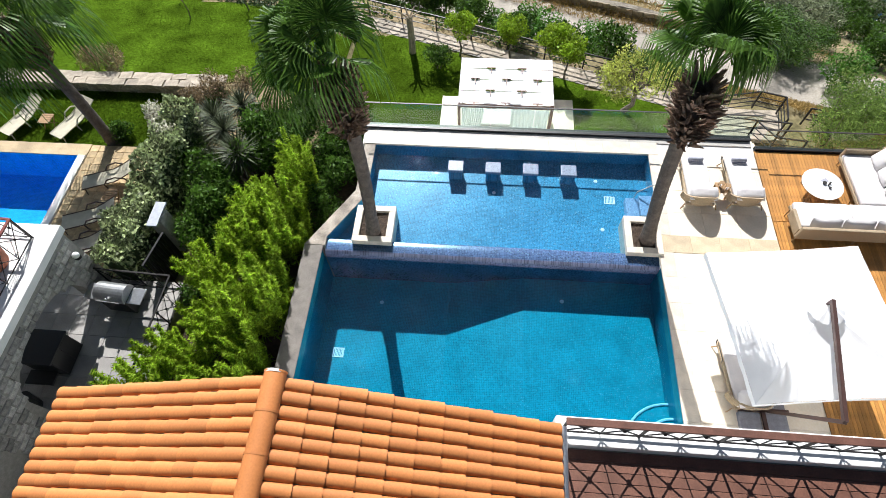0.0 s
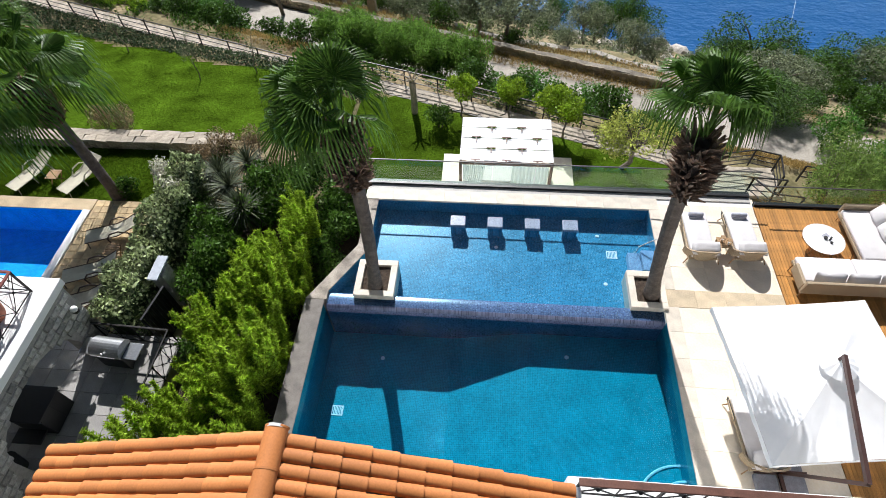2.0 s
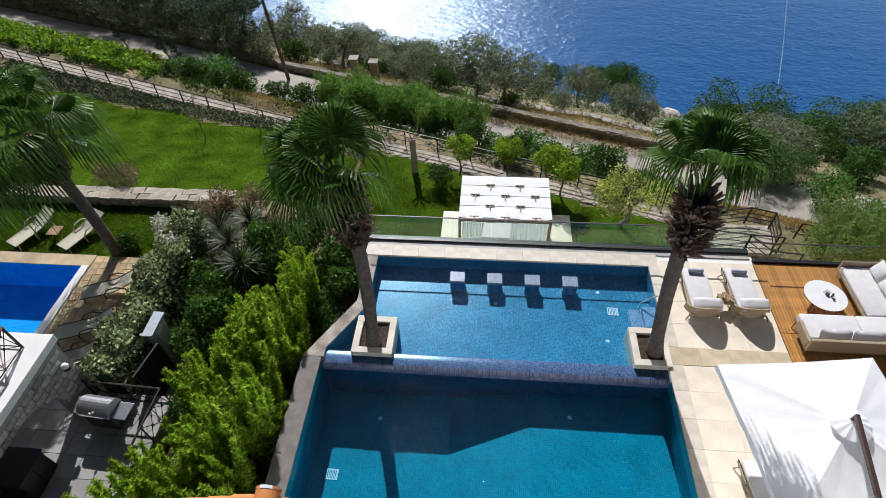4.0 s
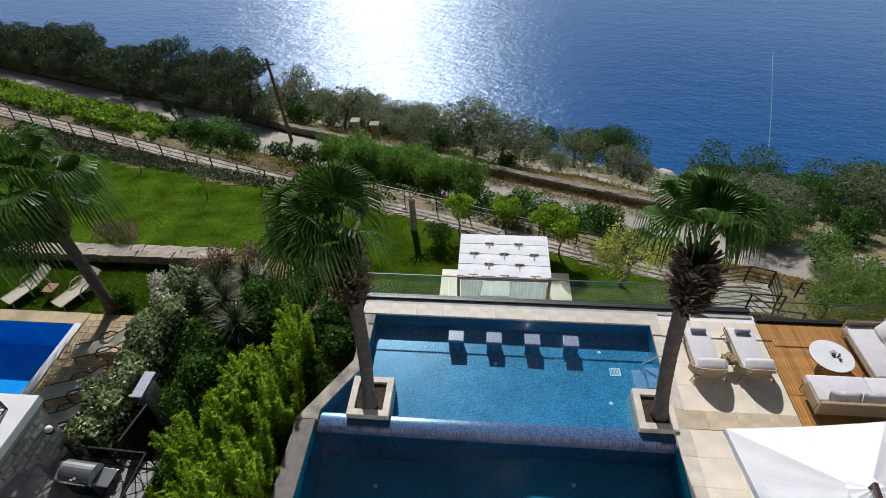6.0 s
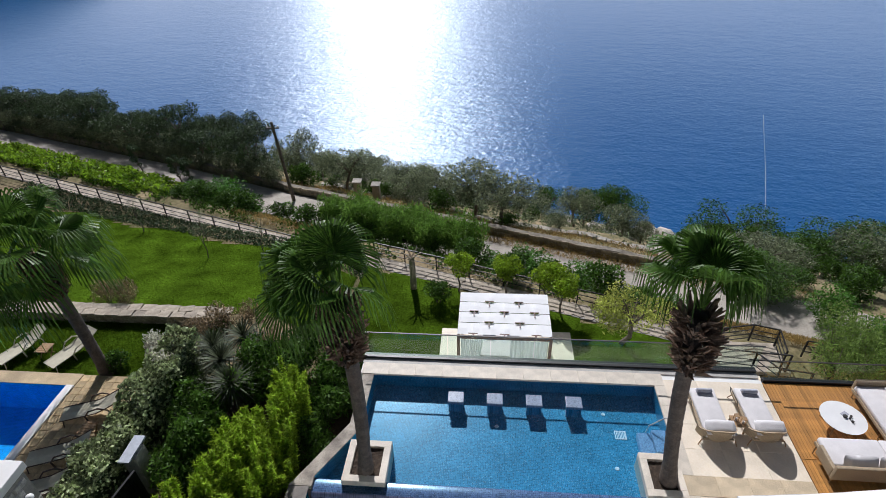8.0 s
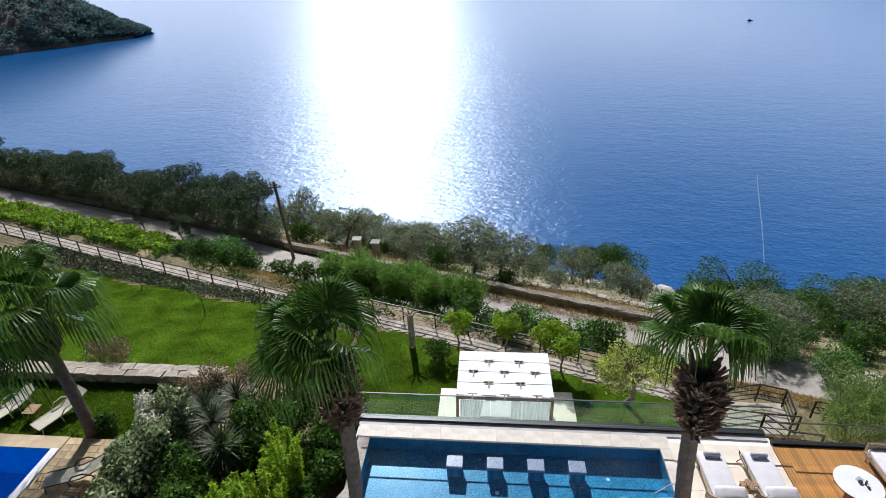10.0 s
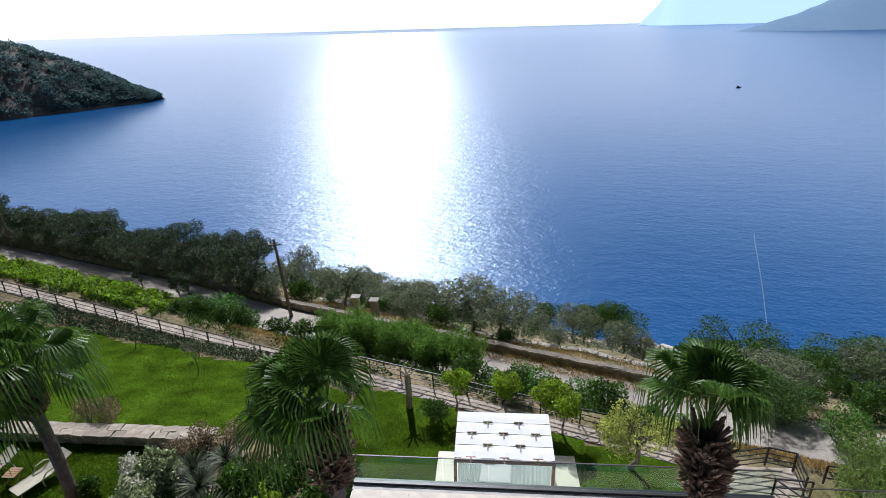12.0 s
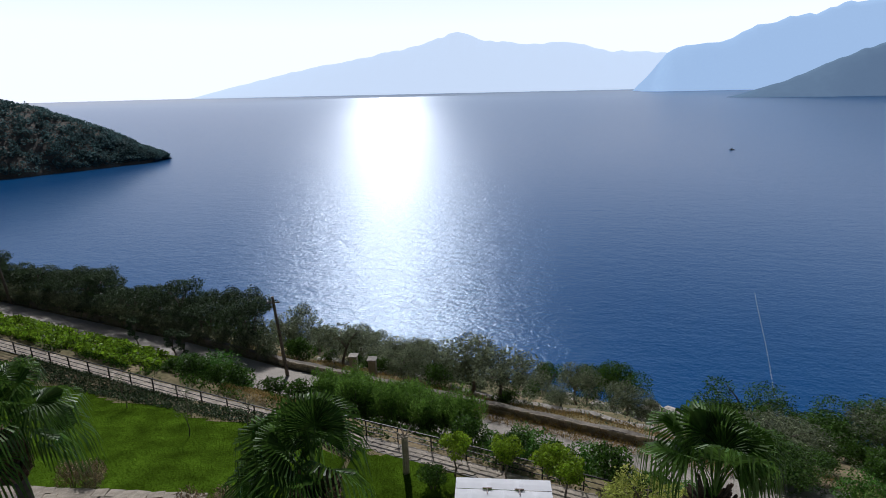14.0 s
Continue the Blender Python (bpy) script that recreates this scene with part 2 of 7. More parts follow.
# ---- mesh helpers ----
def mesh(name, verts, faces, material, smooth=False):
    me = bpy.data.meshes.new(name)
    me.from_pydata([tuple(v) for v in verts], [], [tuple(int(i) for i in f) for f in faces])
    me.materials.append(material)
    if smooth:
        me.polygons.foreach_set("use_smooth", [True] * len(me.polygons))
    me.update()
    return me


def from_bm(name, bm, material, smooth=False):
    me = bpy.data.meshes.new(name)
    bm.to_mesh(me)
    bm.free()
    me.materials.append(material)
    if smooth:
        me.polygons.foreach_set("use_smooth", [True] * len(me.polygons))
    return me


def part(name, data, material=None, parent=None, label=""):
    """Links a bmesh or a mesh as one object under a thing or a part."""
    if isinstance(data, bmesh.types.BMesh):
        data = from_bm(name, data, material)
    ob = new(name, data)
    ob.parent = parent
    return tagged(ob, label)


def thing(name, label, category, m=None, group="", kind=""):
    e = new(name)
    e.empty_display_size = 0.2
    if m is not None:
        e.matrix_world = m
    return tagged(e, label, category, group, kind)


def box(bm, lo, hi, bevel=0.0, m=None):
    lo, hi = Vector(lo), Vector(hi)
    c = (lo + hi) / 2
    r = bmesh.ops.create_cube(bm, size=1, matrix=Matrix.Translation(c) @ Matrix.Diagonal((*(hi - lo), 1)))
    if bevel:
        es = list({e for v in r["verts"] for e in v.link_edges})
        rr = bmesh.ops.bevel(bm, geom=es, offset=bevel, segments=2, affect="EDGES", profile=0.6)
        vs = rr["verts"]
        vs = list({v for f in rr["faces"] for v in f.verts})
    else:
        vs = r["verts"]
    if m is not None:
        bmesh.ops.transform(bm, matrix=m, verts=vs)
    return bm


def boxes(*pairs, bevel=0.0):
    bm = bmesh.new()
    for lo, hi in pairs:
        box(bm, lo, hi, bevel)
    return bm


def tube(bm, pts, r, n=8, r1=None, caps=True):
    """A round bar along points, tapering from r to r1."""
    pts = [Vector(p) for p in pts]
    rings = []
    for i, p in enumerate(pts):
        d = (pts[min(i + 1, len(pts) - 1)] - pts[max(i - 1, 0)]).normalized()
        a = d.orthogonal().normalized() if i == 0 else (rings[-1][1] - d * rings[-1][1].dot(d)).normalized()
        b = d.cross(a)
        k = r if r1 is None else r + (r1 - r) * i / (len(pts) - 1)
        rings.append(([bm.verts.new(p + a * (k * math.cos(2 * math.pi * j / n)) + b * (k * math.sin(2 * math.pi * j / n))) for j in range(n)], a))
    for (u, _), (v, _) in zip(rings, rings[1:]):
        for j in range(n):
            bm.faces.new((u[j], u[(j + 1) % n], v[(j + 1) % n], v[j]))
    if caps:
        bm.faces.new(rings[0][0][::-1])
        bm.faces.new(rings[-1][0])
    return bm


def bar(bm, a, b, w, h=None):
    """A square bar from a to b."""
    a, b = Vector(a), Vector(b)
    d = b - a
    q = d.to_track_quat("Z", "Y").to_matrix().to_4x4()
    bmesh.ops.create_cube(bm, size=1, matrix=Matrix.Translation((a + b) / 2) @ q @ Matrix.Diagonal((w, h or w, d.length, 1)))
    return bm


def leaves(name, centres, size, material, up=0.3, spread=1.0, slim=0.45, out=None):
    """Many small folded leaves at the centres, at random turns; out leans them along given directions."""
    rng = np.random.default_rng(len(centres))
    C = np.asarray(centres, float)
    n = len(C)
    d = rng.normal(size=(n, 3)) * spread
    d[:, 2] += up
    if out is not None:
        d += np.asarray(out)
    d /= np.linalg.norm(d, axis=1)[:, None] + 1e-9
    s = np.cross(d, rng.normal(size=(n, 3)))
    s /= np.linalg.norm(s, axis=1)[:, None] + 1e-9
    nn = np.cross(d, s)
    L = (size * rng.uniform(0.6, 1.4, n))[:, None]
    a, c = C - d * L * 0.5, C + d * L * 0.5
    b, e = C + s * L * slim * 0.5 + nn * L * 0.08, C - s * L * slim * 0.5 + nn * L * 0.08
    V = np.stack([a, b, c, e], 1).reshape(-1, 3)
    me = bpy.data.meshes.new(name)
    me.vertices.add(4 * n)
    me.vertices.foreach_set("co", V.ravel())
    me.loops.add(4 * n)
    me.loops.foreach_set("vertex_index", np.arange(4 * n, dtype=np.int32))
    me.polygons.add(n)
    me.polygons.foreach_set("loop_start", np.arange(0, 4 * n, 4, dtype=np.int32))
    me.materials.append(material)
    me.update(calc_edges=True)
    me.validate()
    return me


def clumps(rng, n, blobs):
    """Points in the shells of several lumps (x, y, z, rx, ry, rz), denser outside."""
    B = np.array(blobs)
    w = B[:, 3] * B[:, 4] + B[:, 3] * B[:, 5]
    k = rng.choice(len(B), n, p=w / w.sum())
    d = rng.normal(size=(n, 3))
    d /= np.linalg.norm(d, axis=1)[:, None]
    r = rng.uniform(0.35, 1.0, n) ** 0.45
    r *= 1 + 0.18 * np.sin(d[:, 0] * 9 + k) * np.sin(d[:, 1] * 8 + 2 * k) + rng.normal(0, 0.05, n)
    return B[k, :3] + d * r[:, None] * B[k, 3:]


# ---- ground, sea and distance ----
SLOPE_S = (-60, 18.5, 20.5, 23.1, 26.8, 31.6, 33.0, 40, 50, 58, 63, 66, 80, 120)
PATH_SWING = 0.15
SLOPE_Z = (-4.4, -4.4, -4.6, -4.7, -7.8, -8.0, -8.6, -12, -18, -22.5, -25.2, -26.6, -32, -40)

FIELD_S = (-60, 18.5, 20.5, 22.6, 26.6, 27.4, 31.6, 33.0, 40, 50, 58, 63, 66, 80, 120)
FIELD_Z = (-4.4, -4.4, -4.6, -4.7, -6.1, -7.3, -7.6, -8.3, -11.8, -18, -22.5, -25.2, -26.6, -32, -40)


def along(x, y):
    """Distance towards the sea, across the path, the road and the shore."""
    return (y + 0.34 * x) / 1.056


def height(x, y):
    s = along(x, y)
    z = float(np.interp(s, SLOPE_S, SLOPE_Z))
    far = min(1, max(0, (-17 - x) / 9))                  # beyond the bend the crop field lies level above the road
    z = z * (1 - far) + float(np.interp(s, FIELD_S, FIELD_Z)) * far
    t = min(1, max(0, (-4.8 - x) / 4.5))
    t = t * t * (3 - 2 * t)
    side = -1.45 if y < 16.2 else -1.45 - (y - 16.2) * 0.25
    if s < 20.5:
        z = z * (1 - t) + max(side, -4.6) * t
    if s > 34:
        z += 1.2 * noise.noise((x * 0.09, y * 0.09, 0)) + 0.35 * noise.noise((x * 0.4, y * 0.4, 3))
    elif s > 23.2 and not 26.5 < s < 32:
        z += 0.25 * noise.noise((x * 0.4, y * 0.4, 3))
    return z


def sheet(name, xs, ys, fz, material):
    V = [(x, y, fz(x, y)) for y in ys for x in xs]
    n = len(xs)
    F = [(j * n + i, j * n + i + 1, (j + 1) * n + i + 1, (j + 1) * n + i) for j in range(len(ys) - 1) for i in range(n - 1)]
    return mesh(name, V, F, material, True)


def ground_z(x, y):
    z = height(x, y)
    if y < 13.3 and x > -5.6:
        return -5.0
    if y < 12.9 and x < -11.9:
        return min(z, -3.2)
    if y < 8.0 and x <= -5.6:
        return min(z, -1.45)
    return z


def spaced(*runs):
    out = []
    for a, b, st in runs:
        out += list(np.arange(a, b, st))
    return out + [runs[-1][1]]


ground = tagged(new("ground", sheet("ground", spaced((-200, -60, 8), (-60, 50, 0.8), (50, 200, 8)), spaced((-30, 8, 2), (8, 75, 0.7), (75, 160, 5)), ground_z, EARTH)),
                "dry earth hillside falling to the sea", "ground", kind="structure")


# the lawns lie a little above the earth
def lawn(name, x0, x1, y0, y1, label, smax=20.0, step=0.4, lift=0.05):
    xs, ys = np.arange(x0, x1 + 0.01, step), np.arange(y0, y1 + 0.01, step)
    V, F, idx = [], [], {}
    for j, y in enumerate(ys):
        for i, x in enumerate(xs):
            idx[i, j] = len(V)
            V.append((x, y, height(x, y) + lift + 0.02 * noise.noise((x * 2, y * 2, 0))))
    for j in range(len(ys) - 1):
        for i in range(len(xs) - 1):
            if along(xs[i + 1], ys[j + 1]) < smax + 0.4 * math.sin(xs[i] * 0.9):
                F.append((idx[i, j], idx[i + 1, j], idx[i + 1, j + 1], idx[i, j + 1]))
    return tagged(new(name, mesh(name, V, F, GRASS, True)), label, "lawn", kind="structure")


lawn("lawn_upper", -42, -6.7, 16.6, 31, "mown green lawn with a few young trees", 19.2)
lawn("lawn_pergola", -6.6, 9.5, 13.3, 24.4, "mown green lawn round the white pergola", 21.35)
lawn("lawn_pool", -24, -12.6, 12.7, 16.0, "short green lawn beside the neighbouring pool", 99)


def ribbon(name, s0, s1, x0, x1, lift, material, label, category, shift=lambda x: (0, 0)):
    V, F = [], []
    xs = np.arange(x0, x1 + 0.01, 0.8)
    for x in xs:
        d0, d1 = shift(x)
        for s in (s0 + d0, (s0 + d0 + s1 + d1) / 2, s1 + d1):
            y = s * 1.056 - 0.34 * x
            V.append((x, y, height(x, y) + lift))
    for i in range(len(xs) - 1):
        for k in (0, 1):
            a = i * 3 + k
            F.append((a, a + 1, a + 4, a + 3))
    return tagged(new(name, mesh(name, V, [f[::-1] for f in F], material, True)), label, category, kind="structure")


def bend(x):
    """How far the path swings seaward towards the stairs."""
    return PATH_SWING * min(1, max(0, (x + 11) / 8))


road = ribbon("road", 27.4, 30.9, -95, 60, 0.06, CONCRETE, "pale concrete road below the garden", "road", lambda x: (1.0 * min(1, max(0, (-17 - x) / 9)), 0.2))
path = ribbon("path", 20.72, 21.75, -47, 12, 0.06, MORTAR, "stone-paved garden path along the railing", "path", lambda x: (bend(x), bend(x)))
sea = tagged(new("water", mesh("sea", [(-4900, 20, -26), (4900, 20, -26), (4900, 4840, -26), (-4900, 4840, -26)], [(0, 1, 2, 3)], SEA)),
             "deep blue sea with the sun glittering on it", "sea", kind="structure")


wind = sea.data.uv_layers.new(name="wind")           # the breeze blows along y, its crests lie along x
for lp_, (u, v) in zip(wind.data, ((20, 4900), (20, -4900), (4840, -4900), (4840, 4900))):
    lp_.uv = (u / 100, v / 100)


# bright hazy sky low over the bay, added as a glowing wall
HAZE = bpy.data.materials.new("hazy_sky")
HAZE.use_nodes = True
hz = HAZE.node_tree
hz.nodes.remove(hz.nodes["Principled BSDF"])
he, hg, hs, hr = (hz.nodes.new("ShaderNode" + k) for k in ("Emission", "NewGeometry", "SeparateXYZ", "MapRange"))
hr.inputs[1].default_value, hr.inputs[2].default_value, hr.inputs[3].default_value, hr.inputs[4].default_value = 750, 1700, 1.75, 1.15
hc, hb = hz.nodes.new("ShaderNodeMixRGB"), hz.nodes.new("ShaderNodeMapRange")
hb.inputs[1].default_value, hb.inputs[2].default_value = 500, 1700
hc.inputs[1].default_value, hc.inputs[2].default_value = (0.95, 0.97, 1.0, 1), (0.45, 0.70, 1.0, 1)
hz.links.new(hs.outputs["Z"], hb.inputs[0])
hz.links.new(hb.outputs[0], hc.inputs[0])
hz.links.new(hc.outputs[0], he.inputs["Color"])
hz.links.new(hg.outputs["Position"], hs.inputs[0])
hz.links.new(hs.outputs["Z"], hr.inputs[0])
hz.links.new(hr.outputs[0], he.inputs["Strength"])
hz.links.new(he.outputs[0], hz.nodes["Material Output"].inputs[0])
ha = [radians(a) for a in range(20, 161, 5)]
tagged(new("backdrop_sky", mesh("backdrop_sky", [(4900 * math.cos(a), 4900 * math.sin(a) * 0.99, z) for a in ha for z in (-30, 1700)],
                                [(2 * i, 2 * i + 1, 2 * i + 3, 2 * i + 2) for i in range(len(ha) - 1)], HAZE)), "pale bright hazy sky over the bay", "sky", kind="structure")


def ridge(name, line, depth, material, label, seed, rough):
    """A range of hills along a line of (x, y, height above the sea), falling off on both sides."""
    P = []
    for (x0, y0, h0), (x1, y1, h1) in zip(line, line[1:]):
        for k in range(16):
            t = k / 16
            P.append((x0 + (x1 - x0) * t, y0 + (y1 - y0) * t, h0 + (h1 - h0) * t))
    P.append(line[-1])
    rows = []
    prof = ((-1, 0.0), (-0.8, 0.25), (-0.55, 0.55), (-0.3, 0.82), (-0.12, 0.95), (0, 1), (0.5, 0.6), (1, 0.0))
    for i, (x, y, h) in enumerate(P):
        a, b = P[max(0, i - 1)], P[min(len(P) - 1, i + 1)]
        d = Vector((b[0] - a[0], b[1] - a[1], 0)).normalized()
        nrm = Vector((-d.y, d.x, 0))
        if nrm.y < 0:
            nrm = -nrm
        row = []
        for u, k in prof:
            q = Vector((x, y, 0)) + nrm * (u * depth * (0.35 + 0.65 * min(1, h / 60)))
            z = -26 + h * k + rough * h * 0.12 * noise.noise((q.x / depth * 4, q.y / depth * 4, seed)) * k
            row.append((q.x, q.y, z - (2 if k == 0 else 0)))
        rows.append(row)
    n = len(prof)
    V = [v for r in rows for v in r]
    F = [(i * n + k, i * n + k + 1, (i + 1) * n + k + 1, (i + 1) * n + k) for i in range(len(rows) - 1) for k in range(n - 1)]
    return tagged(new(name, mesh(name, V, F, material, True)), label, "hills", kind="structure")


ridge("backdrop_mountains", [(-2399, 4400, 4), (-1559, 4400, 183), (-897, 4400, 284), (-411, 4400, 385), (-238, 4400, 440), (-25, 4400, 382), (229, 4400, 343), (565, 4400, 346), (900, 4400, 277), (1352, 4400, 254), (2200, 4400, 240), (3400, 4400, 300)], 300, FAR_HILL, "mountains across the bay, pale blue with painted haze", 1, 0.5)
ridge("backdrop_slopes", [(760, 3000, 4), (894, 3000, 186), (987, 3000, 218), (1163, 3000, 235), (1316, 3000, 301), (1795, 3000, 400), (3000, 3000, 560)], 260, MID_HILL, "wooded slopes across the bay, blue with painted haze", 2, 0.5)
ridge("backdrop_headland", [(615, 1500, 1), (757, 1500, 42), (857, 1500, 86), (965, 1500, 123), (1250, 1480, 190), (1700, 1450, 260)], 120, NEAR_HILL, "headland across the bay, grey-blue with painted haze", 3, 0.6)


# ---- terraces, pools and walls ----
def slab(name, lo, hi, material, label, category, bevel=0.01):
    return tagged(new(name, from_bm(name, boxes((lo, hi), bevel=bevel), material)), label, category, kind="structure")


def prism(name, poly, z0, z1, material):
    bm = bmesh.new()
    a = [bm.verts.new((x, y, z0)) for x, y in poly]
    b = [bm.verts.new((x, y, z1)) for x, y in poly]
    bm.faces.new(a[::-1])
    bm.faces.new(b)
    n = len(poly)
    for i in range(n):
        bm.faces.new((a[i], a[(i + 1) % n], b[(i + 1) % n], b[i]))
    return from_bm(name, bm, material)


def flat(name, poly, z, material):
    return mesh(name, [(x, y, z) for x, y in poly], [tuple(range(len(poly)))], material)


UP_POLY = [(-4.66, 8.5), (5.4, 8.5), (5.4, 12.3), (-3.68, 12.3), (-3.68, 10.15)]
YW0, YW1 = 8.03, 8.5          # the overflow weir between the pools
XL, XR, YN = -4.72, 5.3, 3.05  # the lower basin

# bodies of the terraces
slab("terrace_north", (-4.15, 12.3, -5.0), (8.8, 13.2, -0.06), WHITE_WALL, "plastered terrace wall under the pool edge", "wall")
slab("terrace_east", (5.42, 1.9, -5.0), (8.8, 12.3, -0.06), WHITE_WALL, "stone terrace beside the pool", "terrace")
slab("terrace_deck", (8.8, -3, -5.0), (16.5, 12.75, -0.09), WHITE_WALL, "terrace under the wooden deck", "terrace")
slab("pool_wall_west", (-5.3, 1.9, -5.0), (XL, 8.2, -0.02), GREY_COPING, "grey weathered stone wall along the lower pool", "wall", 0.02)
tagged(new("pool_wall_corner", prism("pool_wall_corner", [(-5.3, 8.2), (-4.66, 8.2), (-4.66, 8.5), (-3.68, 10.15), (-3.68, 12.3), (-4.05, 12.3), (-4.05, 10.3), (-5.2, 8.35)], -5, -0.01, mat("weathered_coping", (0.40, 0.35, 0.285), 0.75, vary=0.4, scale=2.2, fine=30, bump=0.3, stain=(0.15, 0.125, 0.10)))),
       "pale stone coping round the pool corner", "wall", kind="structure")
slab("pool_wall_south", (-5.3, 1.9, -5), (5.42, YN, -0.02), TRAVERTINE, "stone edge of the lower pool", "wall")

# upper basin
tagged(new("pool_floor_upper", flat("pool_floor_upper", UP_POLY, -0.56, MOSAIC_UP)), "blue-grey mosaic floor of the upper pool", "pool", kind="structure")



def basin(name, poly, z0, z1, material, label, skip=()):
    V, F = [], []
    for i, (p, q) in enumerate(zip(poly, poly[1:] + poly[:1])):
        if i in skip:
            continue
        k = len(V)
        V += [(*p, z0), (*q, z0), (*q, z1), (*p, z1)]
        F.append((k, k + 3, k + 2, k + 1))
    return tagged(new(name, mesh(name, V, F, material)), label, "pool", kind="structure")


inner = [(-4.655, 8.5), (5.395, 8.5), (5.395, 12.295), (-3.675, 12.295), (-3.675, 10.15)]
basin("pool_sides_upper", inner, -0.56, -0.03, SIDE_UP, "blue mosaic sides of the upper pool", (0,))
tagged(new("water_upper", flat("water_upper", [(-4.65, 8.1), (5.39, 8.1), (5.39, 12.29), (-3.67, 12.29), (-3.67, 10.15), (-4.65, 8.5)], -0.10, WATER_UP)), "clear blue pool water with small ripples", "water", kind="structure")

# the weir: a sloping mosaic edge with a rounded lip
bm = bmesh.new()
prof = [(8.5, -0.95), (8.5, -0.12), (8.47, -0.105), (8.22, -0.115)] + [(8.16 - 0.14 * math.sin(a), -0.26 + 0.14 * math.cos(a)) for a in np.linspace(0.1, 1.57, 9)] + [(8.02, -2.6), (8.5, -2.6)]
ring = [[bm.verts.new((x, y, z)) for y, z in prof] for x in (-4.66, 5.3)]
for i in range(len(prof) - 1):
    bm.faces.new((ring[0][i], ring[0][i + 1], ring[1][i + 1], ring[1][i]))
tagged(new("weir_wall", from_bm("weir", bm, MOSAIC_WEIR, True)), "mosaic overflow edge between the two pools", "pool edge", kind="structure")

# lower basin
LOW = [(XL, YN), (XR, YN), (XR, YW0), (XL, YW0)]
XD, XS, ZD, ZS = -0.88, 1.42, -1.75, -1.14      # deep end, shallow end and the ramp between them
tagged(new("pool_floor_lower", mesh("pool_floor_lower", [(x, y, z) for x, z in ((XL, ZD), (XD, ZD), (XS, ZS), (XR, ZS)) for y in (YN, YW0)],
                                    [(0, 2, 3, 1), (2, 4, 5, 3), (4, 6, 7, 5)], MOSAIC_LOW)), "turquoise mosaic floor of the lower pool", "pool", kind="structure")
basin("pool_sides_lower", [(XL + .004, YN + .004), (XR - .004, YN + .004), (XR - .004, YW0), (XL + .004, YW0)], -1.75, -0.025, SIDE_LOW, "turquoise mosaic sides of the lower pool", (2,))
tagged(new("water_lower", flat("water_lower", LOW, -0.42, WATER_LOW)), "turquoise pool water", "water", kind="structure")
for ob in (bpy.data.objects["water_upper"], bpy.data.objects["water_lower"]):
    ob.visible_shadow = False
slab("terrace_edge", (5.3, 1.9, -5), (5.42, 8.5, -0.062), WHITE_WALL, "edge of the stone terrace", "terrace")


# ---- house below the camera ----
slab("house_wall", (-4.9, -6, -1), (0.9, 1.25, 7.2), WHITE_WALL, "white plastered house wall", "wall")
slab("balcony_wall", (0.9, -6, -1), (9.0, 1.6, 5.3), WHITE_WALL, "white plastered wall under the balcony", "wall")
slab("balcony_floor", (1.02, -6, 5.3), (9.0, 1.66, 5.74), MORTAR, "balcony slab", "floor")
slab("balcony_parapet", (1.24, 1.66, 5.0), (9.0, 2.06, 5.95), WHITE_WALL, "white parapet ledge of the balcony", "wall", 0.02)


def tile_mesh(name, length, r0, r1, n=7, thick=0.014):
    """A half-round clay tile, wider at its lower end; x runs down the slope."""
    V, F = [], []
    for x, r in ((0, r0), (length, r1)):
        for rr in (r, r - thick):
            for k in range(n):
                a = math.pi * k / (n - 1)
                V.append((x, -math.cos(a) * rr, math.sin(a) * rr * 0.72))
    o = lambda e, s, k: e * 2 * n + s * n + k
    for k in range(n - 1):
        F += [(o(0, 0, k), o(1, 0, k), o(1, 0, k + 1), o(0, 0, k + 1)), (o(0, 1, k), o(0, 1, k + 1), o(1, 1, k + 1), o(1, 1, k))]
        F.append((o(1, 0, k), o(1, 1, k), o(1, 1, k + 1), o(1, 0, k + 1)))
        F.append((o(0, 0, k), o(0, 0, k + 1), o(0, 1, k + 1), o(0, 1, k)))
    me = mesh(name, V, F, TERRACOTTA)
    for e in me.edges:                                   # crisp ends
        a, b = e.vertices
        e.use_edge_sharp = a // (2 * n) == b // (2 * n)
    me.polygons.foreach_set("use_smooth", [i % 4 < 2 for i in range(len(me.polygons))])
    return me


RX, RZ, RY1, TANS = -2.05, 8.5, 1.62, 0.385
roof = thing("roof", "gabled roof of orange clay barrel tiles", "roof", kind="structure")
bm = bmesh.new()
for sgn, ext in ((1, 2.98), (-1, 2.98)):
    v = [bm.verts.new(p) for p in ((RX, -6, RZ - 0.06), (RX + sgn * ext, -6, RZ - 0.06 - ext * TANS), (RX + sgn * ext, RY1 - 0.05, RZ - 0.06 - ext * TANS), (RX, RY1 - 0.05, RZ - 0.06))]
    bm.faces.new(v if sgn > 0 else v[::-1])
    w = [bm.verts.new(u.co - Vector((0, 0, 0.12))) for u in v]
    bm.faces.new(w[::-1] if sgn > 0 else w)
    for a in range(4):
        b = (a + 1) % 4
        bm.faces.new((v[a], w[a], w[b], v[b]))
part("roof_deck", bm, MORTAR, roof)
PITCH, EXPO = 0.145, 0.295
T_MESH = tile_mesh("roof_tile", 0.335, 0.068, 0.080, 9, 0.014)
PAN = tile_mesh("pan_tile", 0.40, 0.085, 0.075)
ang = math.atan(TANS)
rng = random.Random(4)
